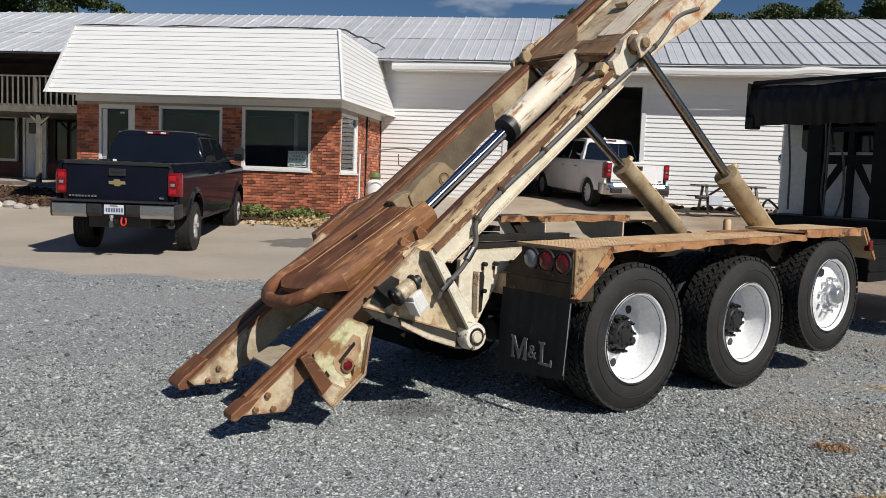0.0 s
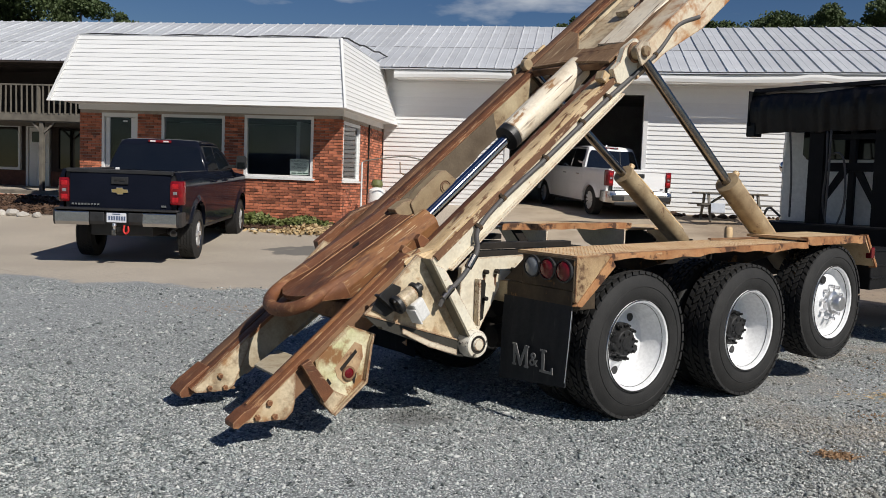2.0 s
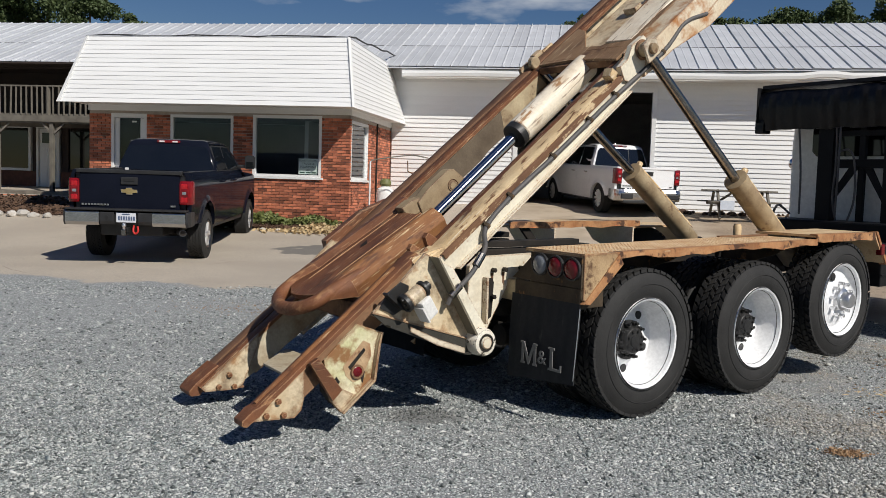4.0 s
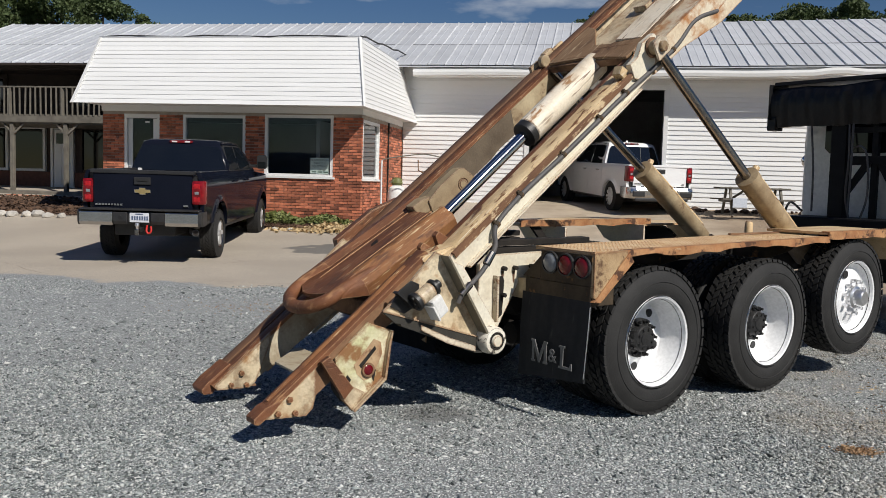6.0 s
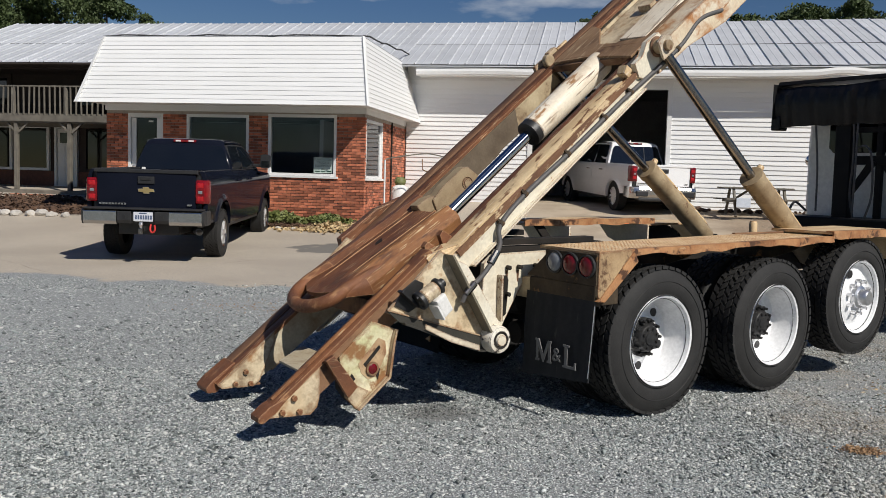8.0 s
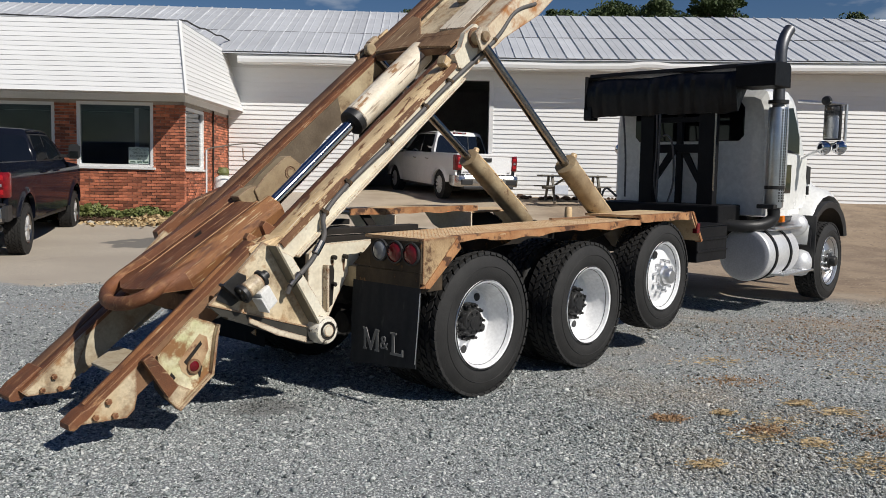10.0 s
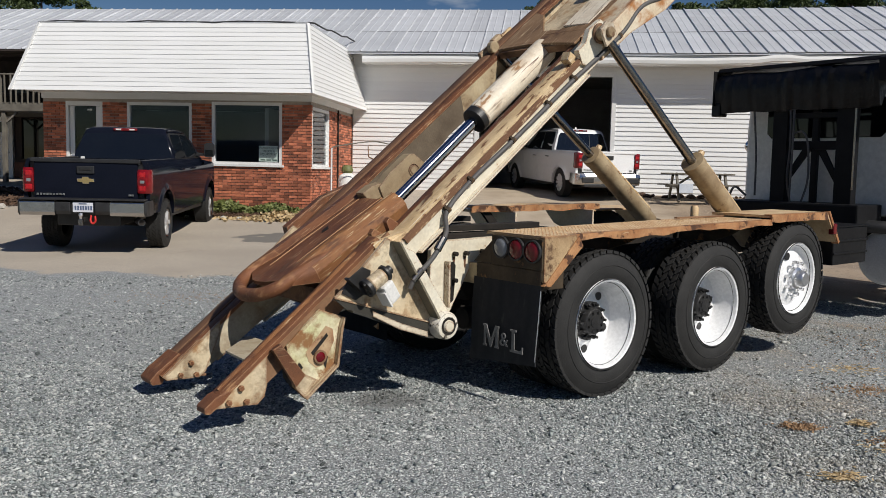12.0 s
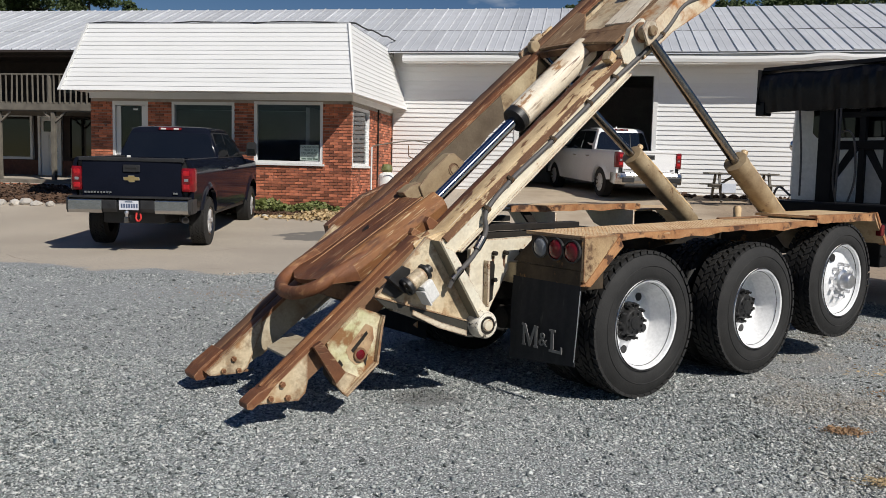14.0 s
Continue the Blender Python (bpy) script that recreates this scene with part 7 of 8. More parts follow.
for k in range(12):
    part("grip", cyl((5.36 + k * 0.075, -1.20, 0.45), (5.36 + k * 0.075, -1.20, 0.458), 0.022, seg=10), ALU, ls)
    part("grip", cyl((5.40 + k * 0.075, -1.12, 0.45), (5.40 + k * 0.075, -1.12, 0.458), 0.022, seg=10), ALU, ls)
for z, r, y in ((0.985, 0.135, -1.20), (0.52, 0.165, -1.27)):
    part("air_tank", lathe([(0.0, y), (r * 0.55, y + 0.02), (r * 0.88, y + 0.06), (r, y + 0.12), (r, y + 0.62), (r * 0.9, y + 0.68), (0, y + 0.72)], seg=32), TANKGREY, truck, "pale grey air tank", m=pose(6.12, 0, z), smooth=True)
# ---- pickups ----
def arch_points(cx, cz, r, a0, a1, n=10):
    return [(cx + r * math.cos(math.radians(a0 + (a1 - a0) * k / n)), cz + r * math.sin(math.radians(a0 + (a1 - a0) * k / n))) for k in range(n + 1)]


def pickup(name, label, paint, m, H, TG, R, wb, modern, rim_r, spokes, drop=0.0, rear=0.96):
    """A crew-cab pickup. H: roof height, TG: tailgate top, R: tyre radius, wb: wheelbase, rear: where the cab begins."""
    p = tagged(new(name), label, "pickup truck")
    p.matrix_basis = m
    belt = TG - 0.03
    f0 = wb + 0.95
    sill = 0.55 if not modern else 0.50
    RA = R + 0.115

    def top_at(x):
        if x < rear:
            return TG - 0.005
        return float(np.interp(x, [rear, 3.15, 3.45, f0 - 0.25, f0], [belt, belt - 0.02, belt - 0.03, belt - 0.12, belt - 0.30]))

    def low_at(x):
        z = 0.66 if (x < -RA or x > wb + RA) else sill + 0.01 * x
        for c in (0.0, wb):
            if abs(x - c) < RA:
                z = max(z, R + 0.04 + math.sqrt(max(RA * RA - (x - c) ** 2, 0)))
        return z

    def wide(x, z):
        """Half width of the skin: full below the shoulder, tucked in above and at the sill, with flares round the wheels."""
        if modern:
            prof = np.interp(z, [0.45, 0.62, 0.80, 0.98, 1.02, 1.22, 1.28, 1.40, 1.49], [0.93, 0.968, 0.985, 0.988, 0.978, 0.984, 0.992, 0.975, 0.93])
        else:
            prof = np.interp(z, [0.45, 0.60, 0.80, 0.95, 1.10, 1.25, 1.36, 1.45, 1.53], [0.925, 0.955, 0.975, 0.985, 0.988, 0.986, 0.976, 0.955, 0.915])
        for c in (0.0, wb):
            d = math.hypot(x - c, z - R - 0.04) - RA
            prof += 0.035 * math.exp(-(d / 0.07) ** 2)
        if x > f0 - 0.5:
            prof -= 0.10 * ((x - f0 + 0.5) / 0.5) ** 2
        return float(prof)

    # dark core that carries the skins
    low = [(-1.08, 0.72), (-1.08, TG - 0.06), (rear, TG - 0.06), (3.15, belt - 0.05), (3.45, belt - 0.06), (f0 - 0.25, belt - 0.15), (f0 - 0.04, belt - 0.32), (f0 - 0.02, 0.66)]
    low += arch_points(wb, R + 0.04, RA - 0.004, 15, 165) + [(wb - R - 0.2, sill + 0.03), (R + 0.2, sill + 0.03)]
    low += arch_points(0, R + 0.04, RA - 0.004, 15, 165) + [(-R - 0.22, 0.68)]
    body = part("body", loft([[(x, yy, z) for x, z in low] for yy in (-0.885, 0.885)]), BLACKPLASTIC, p, "dark inner body and wheel wells")
    part("hood", loft([[(x, -y, z - 0.02), (x, -y * 0.93, z + 0.02), (x, -y * 0.5, z + 0.05), (x, y * 0.5, z + 0.05), (x, y * 0.93, z + 0.02), (x, y, z - 0.02)] for x, y, z in ((3.30, 0.93, belt - 0.03), (f0 - 0.25, 0.90, belt - 0.12), (f0 - 0.04, 0.84, belt - 0.26))]), paint, p, smooth=True)
    for s in (-1, 1):
        part("bed_rail", box(-1.08, rear, *sorted((s * 0.80, s * 0.915)), TG - 0.055, TG + 0.004, 0.012), paint if modern else BLACKPLASTIC, p)
        cuts = [(-1.10, rear - 0.004, "bed_side"), (rear + 0.004, 2.02 - (0.96 - rear), "rear_door"), (2.03 - (0.96 - rear), 3.16 - (0.96 - rear) / 2, "front_door"), (3.17 - (0.96 - rear) / 2, f0, "front_fender")]
        for x0, x1, nm in cuts:
            nx, nz = max(int((x1 - x0) / 0.045), 8), 16
            sk = bmesh.new()
            g = []
            for i in range(nx + 1):
                x = x0 + (x1 - x0) * i / nx
                a, b = low_at(x), top_at(x)
                g.append([sk.verts.new((x, s * wide(x, a + (b - a) * j / nz), a + (b - a) * j / nz)) for j in range(nz + 1)])
            for i in range(nx):
                for j in range(nz):
                    sk.faces.new((g[i][j], g[i + 1][j], g[i + 1][j + 1], g[i][j + 1]))
            rim_loop = [r[0] for r in g] + g[-1][1:] + [r[-1] for r in g[-2::-1]] + g[0][-2:0:-1]
            inn = [sk.verts.new((v.co.x, v.co.y - s * 0.07, v.co.z)) for v in rim_loop]
            for k in range(len(rim_loop)):
                q = (k + 1) % len(rim_loop)
                sk.faces.new((rim_loop[k], rim_loop[q], inn[q], inn[k]))
            part(nm, sk, paint, p, smooth=True)
        part("sill_trim", box(R + 0.22, wb - R - 0.22, *sorted((s * 0.84, s * 0.93)), sill - 0.05, sill + 0.03, 0.01), BLACKPLASTIC, p)
        for x in (1.16 - (0.96 - rear), 2.18 - (0.96 - rear)):
            hd = part("door_handle", tube([(x, s * 0.985, belt - 0.17), (x + 0.03, s * 1.015, belt - 0.17), (x + 0.17, s * 1.015, belt - 0.168), (x + 0.20, s * 0.985, belt - 0.168)], 0.016, seg=8), BUMPER if modern else paint, p, smooth=True)
        part("front_lamp", box(f0 - 0.22, f0 - 0.02, *sorted((s * 0.72, s * 0.89)), belt - 0.50, belt - 0.34, 0.02), CLEARLENS, p)

    # greenhouse with a bowed roof
    line = [(rear, belt - 0.03), (rear + 0.045, belt + 0.18), (rear + 0.14, H - 0.10), (rear + 0.20, H - 0.035), (rear + 0.34, H - 0.006), (rear + 0.75, H), (rear + 1.20, H - 0.008), (rear + 1.55, H - 0.035), (rear + 1.80, H - 0.09), (rear + 2.20, (H + belt) / 2 + 0.02), (rear + 2.62, belt - 0.03)]

    def yw(z):
        return float(np.interp(z, [belt - 0.05, belt + 0.10, H - 0.12, H - 0.03, H + 0.03], [0.905, 0.885, 0.755, 0.715, 0.66]))
    secs = []
    for f in (-1, -0.985, -0.90, -0.5, 0, 0.5, 0.90, 0.985, 1):
        d = 0.05 if abs(f) == 1 else 0.018 if abs(f) > 0.95 else 0.0
        lift = 0.012 * (1 - f * f)
        secs.append([(x + (0.02 if abs(f) > 0.95 and x < rear + 1 else 0), f * yw(z), z - d * max(0, (z - belt) / (H - belt)) + lift * max(0, (z - belt) / (H - belt))) for x, z in line])
    part("cab", loft(secs), paint, p, smooth=True)

    def side_glass(nm, pts, s, mt=DARKGLASS, off=0.006):
        c = [Vector((x, s * (yw(z) + off - 0.004), z)) for x, z in pts]
        d = [Vector((x, s * (yw(z) - 0.03), z)) for x, z in pts]
        part(nm, loft([d, c]), mt, p, "dark tinted glass" if mt is DARKGLASS else "")
    zt, zb = H - 0.125, belt + 0.035
    for s in (-1, 1):
        side_glass("window_trim", [(rear + 0.20, zb - 0.02), (rear + 2.40, zb - 0.02), (rear + 2.05, zb + 0.22), (rear + 1.70, zt + 0.02), (rear + 1.2, zt + 0.035), (rear + 0.30, zt + 0.03)], s, BLACKPLASTIC if not modern else BUMPER, 0.003)
        side_glass("side_window", [(rear + 0.24, zb), (rear + 1.05, zb), (rear + 1.05, zt + 0.012), (rear + 0.33, zt + 0.006)], s)
        side_glass("side_window", [(rear + 1.13, zb), (rear + 2.30, zb), (rear + 2.00, zb + 0.20), (rear + 1.68, zt), (rear + 1.13, zt + 0.012)], s)
        part("drip_rail", tube([(rear + 0.26, s * 0.742, H - 0.055), (rear + 0.9, s * 0.745, H - 0.035), (rear + 1.5, s * 0.742, H - 0.065), (rear + 1.78, s * 0.745, H - 0.13)], 0.014, seg=6), BUMPER if modern else TRIMGREY, p, smooth=True)

    def rear_x(z):
        return float(np.interp(z, [belt - 0.03, belt + 0.18, H - 0.10, H - 0.035], [rear, rear + 0.045, rear + 0.14, rear + 0.20]))
    rw = [(-0.97, 0.03), (-0.955, 0.80), (-0.90, 0.93), (0.90, 0.93), (0.955, 0.80), (0.97, 0.03)]
    zz = lambda v: belt - 0.01 + (H - 0.075 - belt) * v
    wid = 1.0 if not modern else 0.97
    c = [Vector((rear_x(zz(v)) - 0.012, u * wid * yw(zz(v)), zz(v))) for u, v in rw]
    part("rear_window", loft([[q + Vector((0.03, 0, 0)) for q in c], c]), DARKGLASS, p, "dark tinted glass")
    if modern:
        part("slider_frame", loft([[Vector((rear_x(zz(v)) - 0.014, u, zz(v))) for u, v in ((-0.27, 0.06), (-0.255, 0.06), (-0.255, 0.9), (-0.27, 0.9))], [Vector((rear_x(zz(v)) - 0.019, u, zz(v))) for u, v in ((-0.27, 0.06), (-0.255, 0.06), (-0.255, 0.9), (-0.27, 0.9))]]), BLACKPLASTIC, p)
    part("windscreen", loft([[(rear + 1.84, -0.70, H - 0.10), (rear + 1.84, 0.70, H - 0.10), (rear + 2.58, 0.80, belt), (rear + 2.58, -0.80, belt)], [(rear + 1.86, -0.70, H - 0.085), (rear + 1.86, 0.70, H - 0.085), (rear + 2.60, 0.80, belt + 0.015), (rear + 2.60, -0.80, belt + 0.015)]]), DARKGLASS, p)
    bl = part("brake_lamp", box(rear + 0.13, rear + 0.20, -0.21, 0.21, H - 0.070, H - 0.022, 0.010), BRIGHTRED if not modern else REDLENS, p, "high red brake lamp")
    for s in (-1, 1):
        part("cargo_lamp", box(rear + 0.122, rear + 0.18, *sorted((s * 0.07, s * 0.17)), H - 0.062, H - 0.032, 0.008), WHITEPLASTIC if not modern else CLEARLENS, bl, "clear cargo lamp")
    # tailgate, gently bowed
    gate = part("tailgate", loft([[(-1.10, y, 0.90), (-1.135 - 0.012 * (1 - (y / 0.8) ** 2), y, 0.91), (-1.150 - 0.014 * (1 - (y / 0.8) ** 2), y, 1.22), (-1.138 - 0.012 * (1 - (y / 0.8) ** 2), y, 1.30), (-1.145 - 0.012 * (1 - (y / 0.8) ** 2), y, TG - 0.02), (-1.10, y, TG)] for y in [-0.80 + 0.1 * k for k in range(17)]]), paint, p, smooth=True)
    part("top_lip", box(-1.170, -1.05, -0.845, 0.845, TG - 0.050, TG + 0.012, 0.012), paint if modern else BLACKPLASTIC, gate)
    part("handle_bezel", box(-1.176, -1.15, -0.135, 0.135, TG - 0.225, TG - 0.105, 0.010), BLACKPLASTIC, gate, "black tailgate handle")
    part("handle", box(-1.186, -1.172, -0.085, 0.085, TG - 0.17, TG - 0.13, 0.006), HUBBLACK, gate)
    if not modern:
        em = [(-0.13, -0.025), (-0.12, 0.022), (-0.05, 0.022), (-0.042, 0.05), (0.052, 0.05), (0.045, 0.022), (0.13, 0.022), (0.12, -0.025), (0.05, -0.025), (0.042, -0.053), (-0.052, -0.053), (-0.045, -0.025)]
        part("emblem", prism([(y, 1.20 + z) for y, z in em], "x", -1.178, -1.155, 0.004), GOLD, gate, "gold emblem")
        part("emblem_rim", prism([(y * 1.07, 1.20 + z * 1.14) for y, z in em], "x", -1.174, -1.153, 0.003), BUMPER, gate)
    for k in range(9):
        part("badge_bar", box(-1.160, -1.150, 0.33 + k * 0.050, 0.366 + k * 0.050, 0.955, 0.985), BUMPER, gate)
    part("badge_bar", box(-1.160, -1.150, -0.74, -0.66, 0.955, 0.985), BUMPER, gate)
    # tail lamps wrap round the corners
    z0, z1 = (1.0, 1.385) if not modern else (1.02, 1.455)
    for s in (-1, 1):
        lam = []
        for z, e in ((z0, 0.012), (z0 + 0.02, 0.0), (z1 - 0.03, 0.0), (z1, 0.015)):
            lam.append([(-1.165 + e, s * (0.805 + e), z), (-1.170 + e, s * 0.90, z), (-1.150 + e, s * 0.965, z), (-1.10, s * (0.998 - e), z), (-0.96 - e, s * (1.0 - e), z), (-0.96 - e, s * 0.90, z), (-1.08, s * (0.805 + e), z)])
        t = part("tail_lamp", loft(lam), BRIGHTRED if not modern else REDLENS, p, "red tail lamp", smooth=True)
        zc = (z0 + z1) / 2
        part("reversing_lens", box(-1.176, -1.15, *sorted((s * 0.845, s * 0.915)), zc - 0.03, zc + 0.02, 0.010), CLEARLENS, t, "pale square lens")
        part("lens_ring", box(-1.173, -1.15, *sorted((s * 0.822, s * 0.938)), zc - 0.050, zc + 0.045, 0.010), REDLENS, t)
        for q in (-0.11, 0.11):
            part("lens_band", box(-1.1725, -1.15, *sorted((s * 0.825, s * 0.935)), zc + q - 0.045, zc + q + 0.045, 0.02), LENSGLOW, t)
    # rear bumper
    if modern:
        bp = part("rear_bumper", loft([[(-1.30, y, 0.58), (-1.345, y, 0.66), (-1.345, y, 0.80), (-1.30, y, 0.885), (-1.10, y, 0.885), (-1.10, y, 0.60)] for y in (-0.78, -0.40, 0.40, 0.78)]), BUMPER, p, "chrome rear bumper with black corner pockets")
        for s in (-1, 1):
            part("corner", loft([[(x, s * y, z) for x, z in ((o, 0.56), (o - 0.04, 0.66), (o - 0.04, 0.80), (o, 0.875), (o + 0.3, 0.875), (o + 0.3, 0.60))] for y, o in ((0.782, -1.30), (0.93, -1.26), (1.0, -1.16), (1.015, -1.08))]), BUMPER, bp, smooth=True)
            part("pocket", box(-1.352, -1.25, *sorted((s * 0.52, s * 0.88)), 0.615, 0.775, 0.03), BLACKPLASTIC, bp, "black step pocket")
        part("lower_trim", box(-1.32, -1.12, -0.80, 0.80, 0.50, 0.578, 0.015), BLACKPLASTIC, bp)
        part("plate_recess", box(-1.349, -1.30, -0.24, 0.24, 0.62, 0.79, 0.01), BLACKPLASTIC, bp)
    else:
        end = [(-1.34, 0.645), (-1.375, 0.70), (-1.37, 0.86), (-1.33, 0.885), (-1.16, 0.885), (-1.12, 0.86), (-1.12, 0.66)]
        bp = part("rear_bumper", prism(end, "y", -0.955, -0.42, 0.010), BUMPER, p, "dull chrome rear bumper")
        part("end", prism(end, "y", 0.42, 0.955, 0.010), BUMPER, bp)
        for s in (-1, 1):
            part("end_cap", loft([[(x + o, s * y, z) for x, z in end] for y, o in ((0.957, 0.0), (0.99, 0.03), (1.01, 0.12))]), BLACKPLASTIC, bp)
            part("inner_step", prism([(-1.33, 0.66), (-1.36, 0.72), (-1.355, 0.86), (-1.16, 0.875), (-1.12, 0.70)], "y", *sorted((s * 0.19, s * 0.418)), 0.012), BLACKPLASTIC, bp)
            part("tow_eye", cyl((-1.362, s * 0.30, 0.775), (-1.34, s * 0.30, 0.775), 0.035, seg=14), HUBBLACK, bp)
        part("centre", prism([(-1.30, 0.66), (-1.32, 0.72), (-1.31, 0.87), (-1.16, 0.875), (-1.12, 0.70)], "y", -0.19, 0.19, 0.008), BLACKPLASTIC, bp)
        part("step_pad", box(-1.372, -1.14, -0.96, 0.96, 0.888, 0.915, 0.010), BLACKPLASTIC, bp)
    if not modern:
        pl = part("number_plate", box(-1.338, -1.323, -0.155, 0.155, 0.70, 0.855, 0.004), PLATE, p, "pale number plate with unreadable bars")
        for k in range(7):
            part("plate_bar", box(-1.342, -1.336, 0.098 - k * 0.040, 0.124 - k * 0.040, 0.735, 0.80), INKBLUE, pl)
        part("plate_band", box(-1.342, -1.336, -0.06, 0.06, 0.825, 0.842), INKBLUE, pl)
    if not modern:
        hb_ = part("tow_hitch", box(-1.40, -1.20, -0.05, 0.05, 0.55, 0.62, 0.008), HUBBLACK, p, "tow hitch with red hook")
        part("ball", lathe([(0.0, 0.04), (0.03, 0.03), (0.036, 0.0), (0.02, -0.03), (0.02, -0.07), (0, -0.07)], seg=16, axis="z"), ALU, hb_, m=pose(-1.44, 0.0, 0.66), smooth=True)
        part("drawbar", box(-1.47, -1.39, -0.035, 0.035, 0.50, 0.60, 0.010), RODDARK, hb_)
        part("hook", tube(smooth_line([(-1.38, -0.14, 0.66), (-1.40, -0.135, 0.57), (-1.40, -0.17, 0.53), (-1.40, -0.21, 0.57), (-1.39, -0.20, 0.65)], 5), 0.015, seg=8), HOOKRED, hb_, smooth=True)
        part("tail_pipe", tube([(-0.6, -0.66, 0.52), (-0.9, -0.74, 0.53), (-1.05, -0.82, 0.535), (-1.24, -0.88, 0.54)], 0.055, seg=16), MUFFLERSTEEL, p, "exhaust tail pipe", smooth=True)
        part("pipe_mouth", cyl((-1.20, -0.868, 0.5385), (-1.243, -0.881, 0.5402), 0.048, seg=16), GRIME, p)
        part("cargo", box(0.2, 0.26, 0.46, 0.52, TG - 0.06, TG + 0.02, 0.01), WHITEPLASTIC, p)
    part("under_frame", box(-1.05, f0 - 0.3, -0.5, 0.5, 0.46, 0.72, 0.02), BLACKPLASTIC, p)
    part("rear_axle", cyl((0, -0.8, R), (0, 0.8, R), 0.06, seg=16), GRIME, p)
    part("front_bumper", box(f0 - 0.05, f0 + 0.12, -0.90, 0.90, 0.60, 0.86, 0.03), BUMPER, p)
    # wheels
    wh = part("wheel", tyre_mesh(R, 0.27, 36, rim_r - 0.005), RUBBER, p, "all-terrain tyre on an alloy wheel", pose(0, -0.99, R), True)
    part("rim", lathe([(rim_r + 0.005, 0.012), (rim_r + 0.012, 0.0), (rim_r + 0.005, -0.004), (rim_r - 0.015, 0.01), (rim_r - 0.025, 0.07), (rim_r - 0.04, 0.12), (0.02, 0.12)], seg=40), RODDARK, wh, smooth=True)
    for k in range(spokes):
        a0 = 2 * math.pi * k / spokes
        sp = loft([[(0.05, 0.0, -0.02), (0.05, 0.0, 0.02), (0.05, 0.04, 0.02), (0.05, 0.04, -0.02)], [(rim_r * 0.6, 0.006, -0.026), (rim_r * 0.6, 0.006, 0.026), (rim_r * 0.6, 0.045, 0.026), (rim_r * 0.6, 0.045, -0.026)], [(rim_r - 0.012, 0.008, -0.036), (rim_r - 0.012, 0.008, 0.036), (rim_r - 0.012, 0.05, 0.036), (rim_r - 0.012, 0.05, -0.036)]])
        bmesh.ops.transform(sp, matrix=Matrix.Rotation(a0, 4, "Y"), verts=sp.verts[:])
        part("spoke", sp, TANKGREY, wh)
    part("centre_cap", cyl((0, -0.004, 0), (0, 0.06, 0), 0.065, seg=20, bevel=0.01), ALU, wh, smooth=True)
    for x, s in ((wb, -1), (0, 1), (wb, 1)):
        copy_thing(wh, pose(x, s * 0.99, R, 0, 20 * x, 0 if s < 0 else 180))
    # mirrors
    for s in (-1, 1):
        mx_ = 3.02 - (0.96 - rear) / 2
        mi = part("door_mirror", loft([[(mx_ + 0.02, s * y, z) for y, z in ring] if k == 0 else [(mx_ + 0.16, s * (1.16 + (y - 1.16) * 0.8), belt + 0.16 + (z - belt - 0.16) * 0.8) for y, z in ring] for k in range(2) for ring in [[(1.07, belt + 0.04), (1.05, belt + 0.10), (1.06, belt + (0.30 if not modern else 0.20)), (1.10, belt + (0.33 if not modern else 0.23)), (1.23, belt + (0.33 if not modern else 0.23)), (1.27, belt + (0.29 if not modern else 0.19)), (1.27, belt + 0.08), (1.24, belt + 0.04)]]]), BLACKPLASTIC if not modern else paint, p, "door mirror", smooth=True)
        part("glass", box(mx_ + 0.006, mx_ + 0.02, *sorted((s * 1.08, s * 1.24)), belt + 0.07, belt + 0.19), DARKGLASS, mi)
        part("arm", box(mx_ + 0.05, mx_ + 0.12, *sorted((s * 0.88, s * 1.10)), belt + 0.06, belt + 0.12, 0.01), BLACKPLASTIC, mi)
    if modern:
        part("roof_aerial", prism([(rear + 0.5, H + 0.005), (rear + 0.62, H + 0.005), (rear + 0.52, H + 0.05)], "y", -0.012, 0.012), paint, p)
    for c in p.children:
        if drop and not c.name.startswith("wheel"):
            c.matrix_basis = pose(0, 0, -drop) @ c.matrix_basis
    return p


TRIMGREY = mat("glossy_black_trim", (0.05, 0.05, 0.055), (0.035, 0.035, 0.04), 6, 0.25, 0, 0.02, 60)
HOOKRED = mat("red_painted_hook", (0.62, 0.035, 0.03), (0.5, 0.025, 0.02), 14, 0.35, 0, 0.05, 120)
LENSGLOW = mat("clear_red_lens", (0.50, 0.016, 0.022), (0.34, 0.008, 0.012), 30, 0.12, 0, 0.25, 160, rvar=0.05)
pickup("pickup_truck", "dark navy crew cab pickup parked on the pavement", NAVY, pose(-5.36, 14.95, 0.11, 0, -1.6, 93.2), 2.09, 1.53, 0.43, 4.0, False, 0.235, 6)
pickup("pickup_truck", "white crew cab pickup parked before the open garage", PICKWHITE, pose(4.55, 22.47, 0.955, 0, -2.4, 104.0) @ Matrix.Scale(0.89, 4), 2.13, 1.49, 0.42, 3.80, True, 0.285, 12, 0.13, 0.70)

LEAFLITTER = mat("dead_leaf_brown", (0.15, 0.085, 0.05), (0.065, 0.037, 0.024), 3, 0.9, 0, 0.0, 60)

# ---- yard things by the building (building axes turned into the world) ----
BM = pose(BX, BY, BZ, 0, 0, -8)


def local_ground(x, y):
    """Height of the ground in building axes."""
    w = BM @ Vector((x, y, 0))
    return ground_z(w.x, w.y) - BZ


